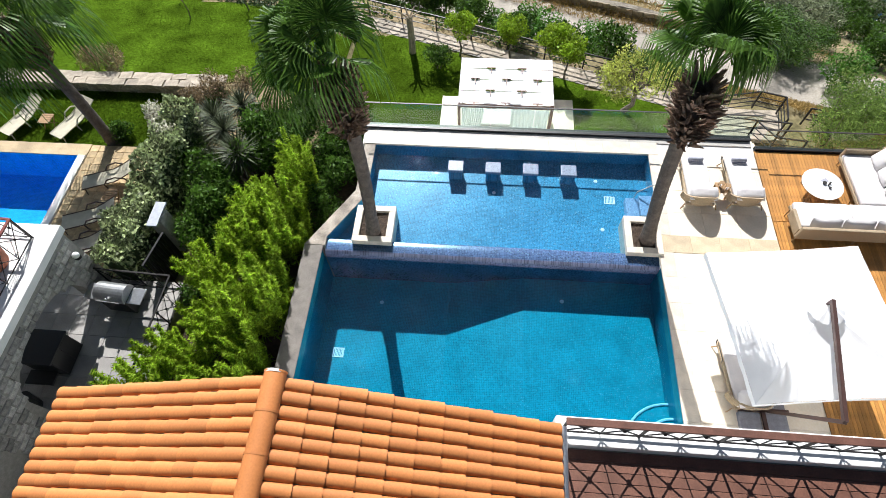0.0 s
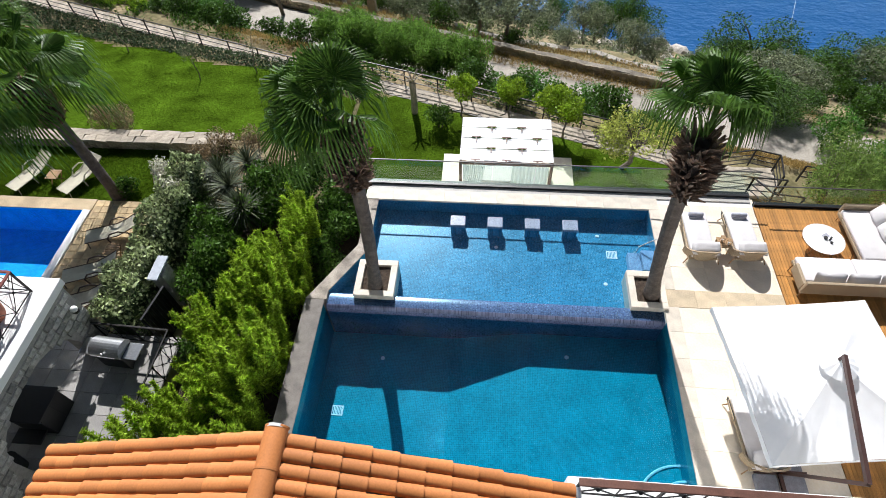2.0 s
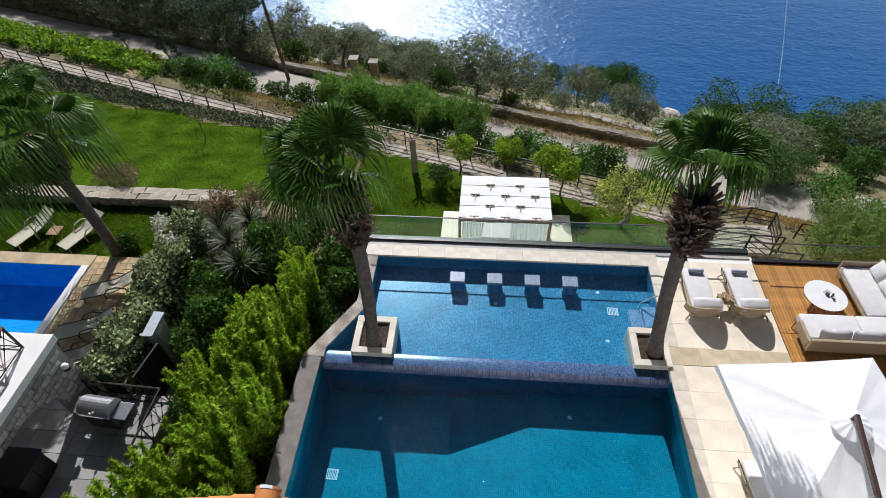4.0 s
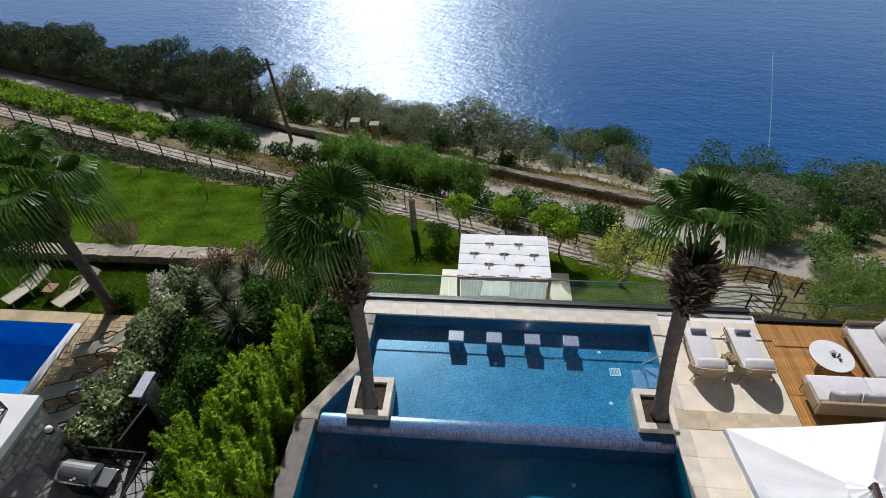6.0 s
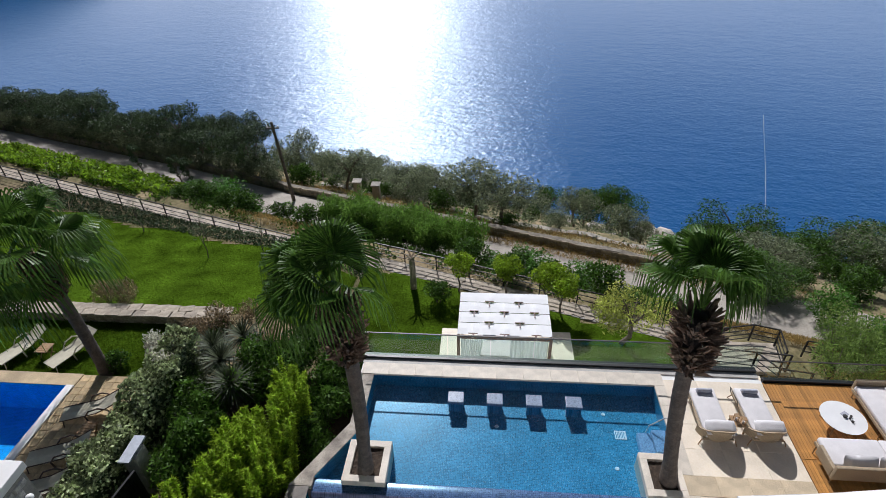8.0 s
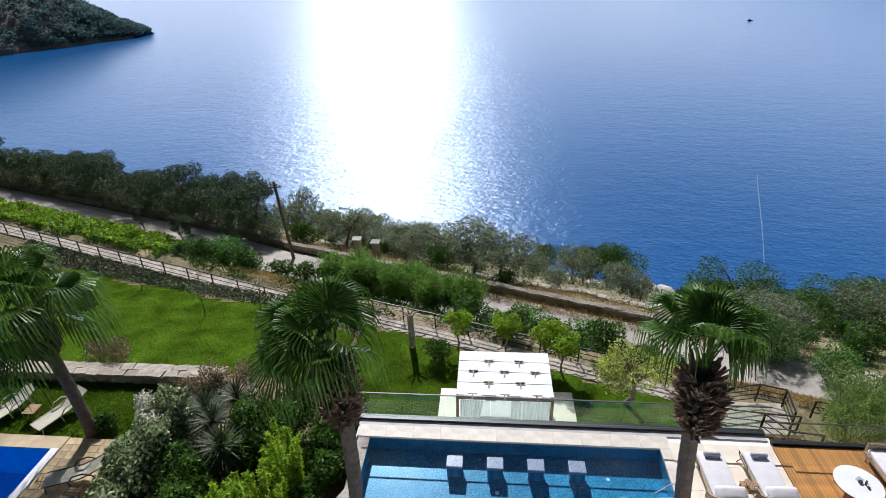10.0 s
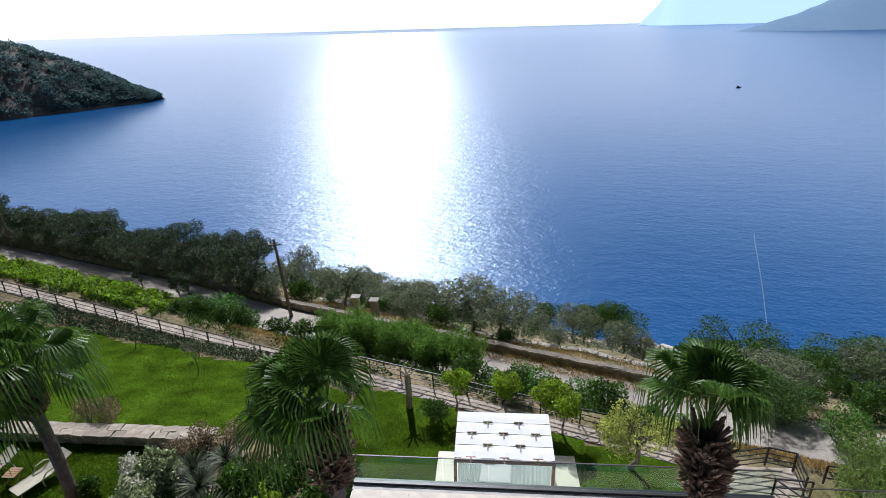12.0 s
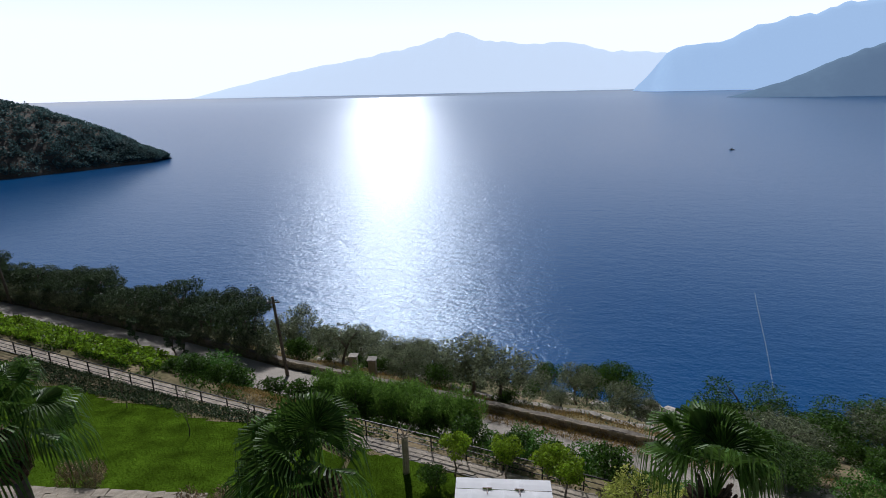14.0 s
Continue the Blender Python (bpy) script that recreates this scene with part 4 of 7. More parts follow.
def daybed(m, label):
    """A lounger with a curved woven back, a long mattress, a bolster and a rolled towel; its head is towards -y."""
    t = thing("sun_lounger", label, "sun lounger", m, "terrace sun loungers")
    bm = bmesh.new()
    n = 16
    rows = []
    for j in range(5):
        z = 0.16 + 0.62 * j / 4
        row = []
        for k in range(n + 1):
            a = math.pi * (0.02 + 0.96 * k / n)
            cut = 0.36 * abs(math.cos(a)) ** 2 * (j / 4)
            row.append(Vector((math.cos(a) * 0.54, -0.35 - math.sin(a) * (0.42 + 0.14 * j / 4), z - cut)))
        rows.append(row)
    for s in (0.0, 0.035):
        g = [[bm.verts.new((v.x * (1 - s * 1.6), v.y + s * 1.2, v.z)) for v in r] for r in rows]
        for j in range(4):
            for k in range(n):
                f = (g[j][k], g[j][k + 1], g[j + 1][k + 1], g[j + 1][k])
                bm.faces.new(f if s else f[::-1])
        if s == 0:
            outer = g
    for k in range(n):
        bm.faces.new((outer[4][k], outer[4][k + 1], g[4][k + 1], g[4][k]))
    part("backrest", from_bm("backrest", bm, WICKER, True), None, t, "curved woven rope backrest")
    bm = boxes(((-0.42, -0.75, 0.18), (0.42, 1.0, 0.25)), bevel=0.02)
    part("frame", bm, WICKER, t)
    bm = bmesh.new()
    box(bm, (-0.37, -0.72, 0.25), (0.37, 1.02, 0.37), 0.045)
    part("mattress", from_bm("mattress", bm, CUSHION, True), None, t, "white mattress")
    bm = bmesh.new()
    pillow(bm, (0, -0.6, 0.58), 0.84, 0.44, 0.26, pose(0, 0, 0, 22, 0, 0).to_3x3().to_4x4())
    soft("bolster", bm, CUSHION, t, "plump white head cushion")
    for x, y in ((-0.45, -0.72), (0.45, -0.72), (-0.40, 0.9), (0.40, 0.9)):
        bm = bmesh.new()
        bar(bm, (x, y, 0.2), (x * 1.18, y * 1.06, 0.0), 0.025)
        part("leg", bm, TEAK, t)
    bm = bmesh.new()
    tube(bm, [(-0.42, 0.45, 0.22), (-0.47, 0.45, 0.42), (-0.47, 1.0, 0.42), (-0.42, 1.0, 0.22)], 0.014, 6)
    part("side_bar", bm, GREEN_PAINT, t)
    return t


def towel(x, y, z):
    t = thing("towel", "rolled grey-lilac towel lying on a sun lounger", "towel", Matrix.Translation((x, y, z)), "rolled towels")
    bm = bmesh.new()
    tube(bm, [(-0.22, 0, 0.07), (-0.1, 0.006, 0.07), (0.1, -0.004, 0.07), (0.22, 0, 0.07)], 0.068, 12)
    box(bm, (-0.215, -0.1, 0.0), (0.215, 0.09, 0.035), 0.012)
    part("roll", from_bm("roll", bm, TOWEL, True), None, t)


daybed(Matrix.Translation((6.66, 10.92, 0)), "white sun lounger with a curved woven back on the stone terrace")
daybed(Matrix.Translation((8.02, 10.98, 0)) @ pose(0, 0, 0, 0, 0, 1), "white sun lounger with a curved woven back beside the wooden deck")
daybed(Matrix.Translation((6.85, 4.75, 0)) @ pose(0, 0, 0, 0, 0, 4), "white sun lounger with a woven back under the parasol")
towel(6.68, 11.78, 0.37)
towel(8.02, 11.82, 0.37)

lan = thing("side_table", "small pale wooden side table with two lanterns", "side table", Matrix.Translation((7.36, 10.75, 0)))
part("top", boxes(((-0.2, -0.2, 0.33), (0.2, 0.2, 0.36)), bevel=0.006), TEAK, lan)
for x in (-0.16, 0.16):
    for y in (-0.16, 0.16):
        part("leg", boxes(((x - 0.02, y - 0.02, 0), (x + 0.02, y + 0.02, 0.33))), TEAK, lan)
for lx, ly in ((-0.07, 0.05), (0.1, -0.06)):
    la = thing("lantern", "small square lantern on the side table", "lantern", Matrix.Translation((7.36 + lx, 10.75 + ly, 0.36)))
    bm = bmesh.new()
    for x in (-0.05, 0.05):
        for y in (-0.05, 0.05):
            bar(bm, (x, y, 0), (x, y, 0.18), 0.012)
    part("frame", bm, TEAK, la)
    part("roof", boxes(((-0.065, -0.065, 0.18), (0.065, 0.065, 0.2)), bevel=0.005), TEAK, la)
    bm = bmesh.new()
    tube(bm, [(0, 0, 0), (0, 0, 0.09)], 0.03, 10)
    part("candle", bm, CUSHION, la)

sofa = thing("corner_sofa", "L-shaped woven rope sofa with white cushions on the wooden deck", "sofa", Matrix.Translation((9.15, 9.1, 0)))
bm = boxes(((0.1, 0.12, 0.2), (3.6, 1.15, 0.3)), ((2.1, 1.16, 0.2), (3.2, 3.15, 0.3)), bevel=0.02)
part("base", bm, WICKER, sofa)
bm = bmesh.new()
box(bm, (0.0, 0.0, 0.2), (3.7, 0.1, 0.72), 0.03)
box(bm, (0.0, 0.11, 0.2), (0.1, 0.85, 0.55), 0.03)
part("backrest", bm, WICKER, sofa, "woven rope back")
bm = bmesh.new()
box(bm, (3.21, 0.12, 0.2), (3.31, 3.25, 0.72), 0.03)
box(bm, (2.15, 3.16, 0.2), (3.2, 3.26, 0.6), 0.03)
part("side_back", bm, WICKER, sofa, "woven rope back")
for lo, hi in (((0.14, 0.3, 0.3), (1.7, 1.17, 0.45)), ((1.72, 0.3, 0.3), (3.1, 1.17, 0.45)), ((2.12, 1.19, 0.3), (3.0, 3.12, 0.45))):
    bm = bmesh.new()
    box(bm, lo, hi, 0.05)
    part("seat_cushion", from_bm("seat_cushion", bm, CUSHION, True), None, sofa, "white seat cushion")
for x in (0.75, 1.65, 2.55):
    bm = bmesh.new()
    pillow(bm, (x, 0.27, 0.62), 0.88, 0.42, 0.24, pose(0, 0, 0, 62, 0, 0).to_3x3().to_4x4())
    soft("back_cushion", bm, CUSHION, sofa, "plump white back cushion")
for y in (1.5, 2.15, 2.75):
    bm = bmesh.new()
    pillow(bm, (3.02, y, 0.66), 0.5, 0.62, 0.24, pose(0, 0, 0, 0, -62, 0).to_3x3().to_4x4())
    soft("back_cushion", bm, CUSHION, sofa, "plump white back cushion")
for x, y in ((0.1, 0.1), (1.8, 0.1), (3.5, 0.1), (0.1, 1.0), (2.2, 3.1), (3.2, 3.1), (2.15, 1.6)):
    bm = bmesh.new()
    bar(bm, (x, y, 0.25), (x - 0.06, y - 0.06, 0), 0.03)
    part("leg", bm, TEAK, sofa)

tb = thing("coffee_table", "round white coffee table on wooden legs", "table", Matrix.Translation((10.33, 11.0, 0)))
bm = bmesh.new()
bmesh.ops.create_cone(bm, cap_ends=True, segments=40, radius1=0.57, radius2=0.6, depth=0.035, matrix=Matrix.Translation((0, 0, 0.42)))
part("tabletop", bm, TABLE_TOP, tb, "round white top")
for a in range(4):
    bm = bmesh.new()
    bar(bm, (0.38 * math.cos(a * 1.57 + .7), 0.38 * math.sin(a * 1.57 + .7), 0.4), (0.5 * math.cos(a * 1.57 + .7), 0.5 * math.sin(a * 1.57 + .7), 0), 0.035)
    part("leg", bm, TEAK, tb)
for dx, dy, r, h in ((0.05, 0.02, 0.06, 0.05), (0.15, -0.05, 0.03, 0.09), (0.22, 0.03, 0.03, 0.05), (0.17, -0.16, 0.04, 0.04)):
    c = thing("ashtray" if r > .05 else "glass_cup", "small dark bowl on the coffee table" if r > .05 else "small dark cup on the coffee table", "tableware", Matrix.Translation((10.33 + dx, 11 + dy, 0.438)))
    bm = bmesh.new()
    tube(bm, [(0, 0, 0), (0, 0, h)], r * 0.8, 14, r)
    part("body", bm, GREEN_PAINT, c)
bk = thing("magazine", "open magazine on the coffee table", "magazine", Matrix.Translation((10.42, 11.12, 0.438)) @ pose(0, 0, 0, 0, 0, 30))
part("cover", boxes(((-0.1, -0.07, 0), (0.1, 0.07, 0.008))), TOWEL, bk)

# parasol on a slanting mast
um = thing("parasol", "large square white parasol on a slanting bronze mast", "parasol", Matrix.Translation((7.67, 5.6, 0)) @ pose(0, 0, 0, 0, 0, 6.5))
bm = bmesh.new()
half = 1.87
for k in range(4):
    m = pose(0, 0, 0, 0, 0, 90 * k)
    rows = []
    for a in range(13):
        r = a / 12
        row = []
        for b in range(25):
            u = b / 24 * 2 - 1
            bow = 1 - 0.02 * (1 - u * u) * r
            sag = -0.045 * math.sin(math.pi * r) * (1 - u * u) + 0.008 * math.sin(u * 14 + k) * r
            row.append(bm.verts.new(m @ Vector((u * half * r, -half * r * bow, 2.2 + 0.62 * (1 - r) + sag))))
        rows.append(row)
    for p, q in zip(rows, rows[1:]):
        for b in range(24):
            if p is rows[0]:
                bm.faces.new((p[b], q[b], q[b + 1]))
            else:
                bm.faces.new((p[b], q[b], q[b + 1], p[b + 1]))
bmesh.ops.remove_doubles(bm, verts=bm.verts, dist=0.001)
canopy = part("canopy", from_bm("canopy", bm, CANVAS, False), None, um, "taut white canvas")
bm = bmesh.new()
for k in range(4):
    m = pose(0, 0, 0, 0, 0, 90 * k)
    row = [(m @ Vector((x, -half * (1 - 0.02 * (1 - abs(x) / half)), 0)), 0.16 + 0.02 * math.sin(x * 9)) for x in np.linspace(-half, half, 17)]
    for (p, h0), (q, h1) in zip(row, row[1:]):
        a = [bm.verts.new(v) for v in (p + Vector((0, 0, 2.2)), q + Vector((0, 0, 2.2)), q + Vector((0, 0, 2.2 - h1)), p + Vector((0, 0, 2.2 - h0)))]
        bm.faces.new(a[::-1])
part("valance", bm, CANVAS, canopy, "white hanging valance")
bm = bmesh.new()
c0 = bm.verts.new((0, 0, 3.0))
ringv = [bm.verts.new((0.4 * math.cos(a), 0.4 * math.sin(a), 2.80 + 0.025 * (k % 2))) for k, a in enumerate(np.linspace(0, 2 * math.pi, 25)[:-1])]
for k in range(24):
    bm.faces.new((c0, ringv[k], ringv[(k + 1) % 24]))
part("vent_cap", bm, CANVAS, canopy, "small white vent cap")
for k in range(8):
    m = pose(0, 0, 0, 0, 0, 45 * k)
    L = half * (1.41 if k % 2 else 1.0) * 0.98
    bm = bmesh.new()
    bar(bm, m @ Vector((0.05, 0, 2.64)), m @ Vector((L, 0, 2.08)), 0.025)
    part("rib", bm, BRONZE, um)
inv = um.matrix_world.inverted()
foot, knee, head_ = (inv @ Vector(p) for p in ((7.18, 4.0, 0.2), (6.97, 2.95, 3.42), (7.62, 5.62, 3.16)))
bm = bmesh.new()
bar(bm, foot, knee, 0.065, 0.075)
part("mast", bm, BRONZE, um, "dark bronze mast")
bm = bmesh.new()
bar(bm, knee, head_, 0.075, 0.10)
part("arm", bm, BRONZE, um, "dark bronze arm over the canvas")
bm = bmesh.new()
bar(bm, head_ - Vector((0, 0, 0.35)), head_, 0.05, 0.05)
part("hub", bm, BRONZE, um)
bm = bmesh.new()
bar(bm, inv @ Vector((6.6, 4.0, 0.2)), inv @ Vector((7.8, 4.0, 0.2)), 0.08, 0.07)
bar(bm, inv @ Vector((7.18, 3.4, 0.2)), inv @ Vector((7.18, 4.6, 0.2)), 0.08, 0.07)
part("cross_base", bm, BRONZE, um)
for x, y in ((6.87, 3.72), (6.87, 4.28), (7.5, 3.72), (7.5, 4.28)):
    bm = bmesh.new()
    box(bm, (-0.26, -0.24, 0), (0.26, 0.24, 0.16), 0.03)
    w = part("weight", bm, WEIGHT, um, "grey base weight")
    w.matrix_basis = inv @ Matrix.Translation((x, y, 0.0))


# ---- balcony below the camera ----
def lattice(t, a, b, h, spacing, material, rail_mat, rw=0.08):
    """An iron balustrade between two points: posts, crossed bars with bosses, a handrail."""
    a, b = Vector(a), Vector(b)
    L = (b - a).length
    d = (b - a) / L
    n = max(1, round(L / spacing))
    up = Vector((0, 0, 1))
    for i in range(n + 1):
        p = a + d * (L * i / n)
        bm = bmesh.new()
        bar(bm, p, p + up * h, 0.03)
        part("post", bm, material, t)
        if i < n:
            bm = bmesh.new()
            q = a + d * (L * (i + 1) / n)
            m = (p + q) / 2
            for u, v in ((p, m), (m, q)):
                bar(bm, u + up * 0.08, v + up * (h - 0.04), 0.016)
                bar(bm, u + up * (h - 0.04), v + up * 0.08, 0.016)
                c = (u + v) / 2 + up * (h / 2 + 0.02)
                bmesh.ops.create_icosphere(bm, subdivisions=1, radius=0.04, matrix=Matrix.Translation(c))
            bar(bm, m, m + up * h, 0.014)
            part("panel", bm, material, t)
    bm = bmesh.new()
    bar(bm, a + up * 0.06, b + up * 0.06, 0.022)
    part("bottom_rail", bm, material, t)
    bm = bmesh.new()
    q = d.to_track_quat("X", "Z").to_matrix().to_4x4()
    box(bm, (-0.02, -rw / 2, -0.022), (L + 0.02, rw / 2, 0.022), 0.008, Matrix.Translation(a + up * h) @ q)
    part("handrail", bm, rail_mat, t, "brown handrail")


br = thing("balcony_railing", "black wrought-iron balcony railing with a brown handrail", "railing")
lattice(br, (1.3, 1.83, 5.95), (8.9, 1.83, 5.95), 0.62, 1.12, IRON, BROWN_RAIL, 0.1)
gut = thing("roof_gutter", "white metal gutter along the tiled eave", "gutter")
bm = bmesh.new()
tube(bm, [(1.12, RY1 - 0.02, RZ - 1.30), (1.12, -5, RZ - 1.30)], 0.055, 10)
part("trough", bm, STEEL, gut)

# ---- pergola on the lower lawn ----
slab("pergola_platform", (-2.05, 15.0, -5.2), (3.95, 19.1, -4.25), TRAVERTINE, "pale stone platform under the pergola", "platform")
pg = thing("pergola", "white pergola with a canvas roof of lapped sails and curtains", "pergola", Matrix.Translation((0.77, 17.5, -4.25)))
PX, PY0, PY1, PH = 1.87, -1.32, 1.3, 2.25
for x in (-PX, PX):
    for y in (PY0, PY1):
        part("post", boxes(((x - 0.06, y - 0.06, 0), (x + 0.06, y + 0.06, PH)), bevel=0.008), BROWN_RAIL, pg)
for y in (PY0, PY1):
    part("beam", boxes(((-PX - 0.06, y - 0.05, PH), (PX + 0.06, y + 0.05, PH + 0.12)), bevel=0.008), BROWN_RAIL, pg)
for x in (-PX, PX):
    part("beam", boxes(((x - 0.05, PY0 + 0.05, PH), (x + 0.05, PY1 - 0.05, PH + 0.12)), bevel=0.008), BROWN_RAIL, pg)
rows_y = np.linspace(PY1 + 0.06, PY0 + 0.05, 5)
for j in range(4):
    yb, yf = rows_y[j], rows_y[j + 1] - 0.03 * (j == 3) + 0.02 * (j < 3)
    pts = [-0.5, 0.5] if j % 2 == 0 else [-1.0, 0.0, 1.0]
    pts = [p * PX * 0.68 for p in pts]
    bm = bmesh.new()
    N = 60
    g = []
    for i in range(N + 1):
        x = -PX - 0.04 + (2 * PX + 0.08) * i / N
        lift = max([0] + [1 - abs(x - p) / 0.22 for p in pts])
        z = PH + 0.16
        g.append([bm.verts.new((x, yb, z + 0.03)), bm.verts.new((x, (yb + yf) / 2, z + 0.05 + 0.04 * lift)), bm.verts.new((x, yf, z + 0.04 + 0.07 * lift))])
    for u, v in zip(g, g[1:]):
        bm.faces.new((u[0], u[1], v[1], v[0]))
        bm.faces.new((u[1], u[2], v[2], v[1]))
    part("canopy_sail", bm, CANVAS, pg, "white canvas sail")
    for p in pts:
        part("strap", boxes(((p - 0.022, yf - 0.30, PH + 0.25), (p + 0.022, yf - 0.03, PH + 0.265)), ((p - 0.19, yf - 0.03, PH + 0.25), (p + 0.19, yf + 0.01, PH + 0.275))), BROWN_RAIL, pg, "thin dark strap over the canvas")
for p in (-0.68, 0.0, 0.68):
    part("rafter", boxes(((p * PX - 0.03, PY0 + 0.06, PH + 0.02), (p * PX + 0.03, PY1 - 0.06, PH + 0.12))), BROWN_RAIL, pg)
for x0, x1 in ((-PX + 0.1, -0.85), (0.25, PX - 0.1)):
    bm = bmesh.new()
    g = []
    for i in range(50):
        u = i / 49
        xt, xb = x0 + (x1 - x0) * u, (x0 + (x1 - x0) * u * (0.55 if x0 < 0 else 1))
        g.append([bm.verts.new((xt + (xb - xt) * (1 - w) ** 1.5, PY0 - 0.02 + 0.045 * math.sin(i * 1.3) * (1.2 - 0.5 * w), 0.05 + (PH - 0.1) * w)) for w in np.linspace(0, 1, 9)])
    for a, b in zip(g, g[1:]):
        for k in range(8):
            bm.faces.new((a[k], b[k], b[k + 1], a[k + 1]))
    part("curtain", from_bm("curtain", bm, CANVAS, True), None, pg, "thin white curtain")
db = thing("daybed", "low white daybed under the pergola", "daybed", Matrix.Translation((0.77, 17.6, -4.25)))
bm = bmesh.new()
box(bm, (-1.2, -0.7, 0.0), (1.2, 0.9, 0.3), 0.03)
part("base", bm, WHITE_WALL, db)
bm = bmesh.new()
box(bm, (-1.15, -0.65, 0.3), (1.15, 0.85, 0.48), 0.06)
part("mattress", from_bm("mattress", bm, CUSHION, True), None, db)
for x in (-0.6, 0.5):
    bm = bmesh.new()
    pillow(bm, (x, 0.6, 0.62), 0.6, 0.45, 0.2, pose(0, 0, 0, 40, 0, 0).to_3x3().to_4x4())
    soft("pillow", bm, TOWEL, db, "grey pillow")


# ---- neighbouring villa and its pool ----
slab("patio", (-15.5, -2, -1.6), (-9.0, 7.0, -0.74), MORTAR, "paved patio beside the stone villa", "patio")
slab("villa_slab", (-18, -2, 1.78), (-11.3, 7.2, 2.02), WHITE_WALL, "white balcony slab with a painted coping", "slab", 0.02)
slab("villa_wall_back", (-15.8, -2, -1.6), (-15.5, 7.1, 1.78), WHITE_WALL, "plastered inner wall of the villa", "wall")
AY0, AY1, AZ = 2.9, 6.25, 0.2        # the arched opening


def arch_top(y):
    u = (y - (AY0 + AY1) / 2) / ((AY1 - AY0) / 2)
    return AZ + 1.0 * math.sqrt(max(0, 1 - u * u)) if abs(u) < 1 else -9


wall = thing("wall_villa", "grey rubble-stone villa wall with a wide arch", "wall", kind="structure")
bm = bmesh.new()
ys = [-2, AY0] + list(np.linspace(AY0, AY1, 25)[1:-1]) + [AY1, 7.1]
for xw in (-11.38, -11.72):
    for a, b in zip(ys, ys[1:]):
        za = -0.74 if b <= AY0 + 1e-6 or a >= AY1 - 1e-6 else None
        lo = (za, za) if za is not None else (max(AZ, arch_top(a)), max(AZ, arch_top(b)))
        v = [bm.verts.new(p) for p in ((xw, a, lo[0]), (xw, b, lo[1]), (xw, b, 1.78), (xw, a, 1.78))]
        bm.faces.new(v if xw > -11.5 else v[::-1])
for a, b in zip(ys, ys[1:]):
    if a >= AY0 - 1e-6 and b <= AY1 + 1e-6:
        v = [bm.verts.new(p) for p in ((-11.38, a, max(AZ, arch_top(a))), (-11.72, a, max(AZ, arch_top(a))), (-11.72, b, max(AZ, arch_top(b))), (-11.38, b, max(AZ, arch_top(b))))]
        bm.faces.new(v)
for y, z1 in ((AY0, AZ), (AY1, AZ), (7.1, 1.78)):
    v = [bm.verts.new(p) for p in ((-11.38, y, -0.74), (-11.72, y, -0.74), (-11.72, y, z1), (-11.38, y, z1))]
    bm.faces.new(v)
part("wall_core", bm, MORTAR, wall)


def stone_mesh(name, w, h, d, seed, material):
    """A rough building stone: a chipped block with an uneven face; y and z run along the wall, x points out of it."""
    rg = random.Random(seed)
    o = [(-w / 2, -h / 2), (0, -h / 2), (w / 2, -h / 2), (w / 2, 0), (w / 2, h / 2), (0, h / 2), (-w / 2, h / 2), (-w / 2, 0)]
    back = [(0, y, z) for y, z in o]
    front = [(d * rg.uniform(.55, .9), y * rg.uniform(.8, .95), z * rg.uniform(.8, .95)) for y, z in o]
    V = back + front + [(d, rg.uniform(-.1, .1) * w, rg.uniform(-.1, .1) * h)]
    F = [(i, (i + 1) % 8, 8 + (i + 1) % 8, 8 + i) for i in range(8)] + [(8 + i, 8 + (i + 1) % 8, 16) for i in range(8)]
    return mesh(name, V, F, material)


STONES = [stone_mesh("stone", 0.34 * k, 0.19, 0.05, 30 + i, RUBBLE) for i, k in enumerate((0.75, 0.9, 1.0, 1.15, 1.3))]
rg = random.Random(8)
z = -0.63
while z < 1.75:
    y = 1.6 + rg.uniform(0, .2)
    while y < 7.05:
        k = rg.randrange(5)
        w = 0.34 * (0.75, 0.9, 1.0, 1.15, 1.3)[k] + 0.025
        yc = y + w / 2
        if not (AY0 - w * .4 < yc < AY1 + w * .4 and z - 0.06 < max(AZ, arch_top(min(max(yc, AY0), AY1)))) and yc + w / 2 < 7.12:
            s = part("stone", STONES[k], None, wall)
            s.matrix_world = Matrix.Translation((-11.382, yc, z + rg.uniform(-.012, .012))) @ pose(0, 0, 0, rg.uniform(-3, 3), 0, 0)
        y += w
    z += 0.212
    if z > 1.68 and z < 1.75:
        break

vr = thing("balcony_railing", "wrought-iron villa balcony railing with a red-brown handrail", "railing")
lattice(vr, (-11.85, -1.5, 2.02), (-11.85, 6.75, 2.02), 0.9, 1.3, IRON, mat("red_rail", (0.2, 0.05, 0.035), 0.5, vary=0.2, bump=0.05), 0.07)
lattice(vr, (-16.5, 6.75, 2.02), (-11.9, 6.75, 2.02), 0.9, 1.3, IRON, bpy.data.materials["red_rail"], 0.07)
pot = thing("flower_pot", "large terracotta pot on the villa balcony", "pot", Matrix.Translation((-12.5, 5.9, 2.02)) @ Matrix.Scale(1.45, 4))
bm = bmesh.new()
tube(bm, [(0, 0, 0), (0, 0, 0.15), (0, 0, 0.4), (0, 0, 0.62)], 0.25, 18, 0.36)
tube(bm, [(0, 0, 0.60), (0, 0, 0.68)], 0.40, 18)
part("body", from_bm("body", bm, mat("dark_terracotta", (0.30, 0.10, 0.05), 0.8, vary=0.25, bump=0.2), True), None, pot)
wl = thing("wall_lamp", "small round lamp on the stone wall", "lamp", Matrix.Translation((-11.37, 6.75, 1.15)))
bm = bmesh.new()
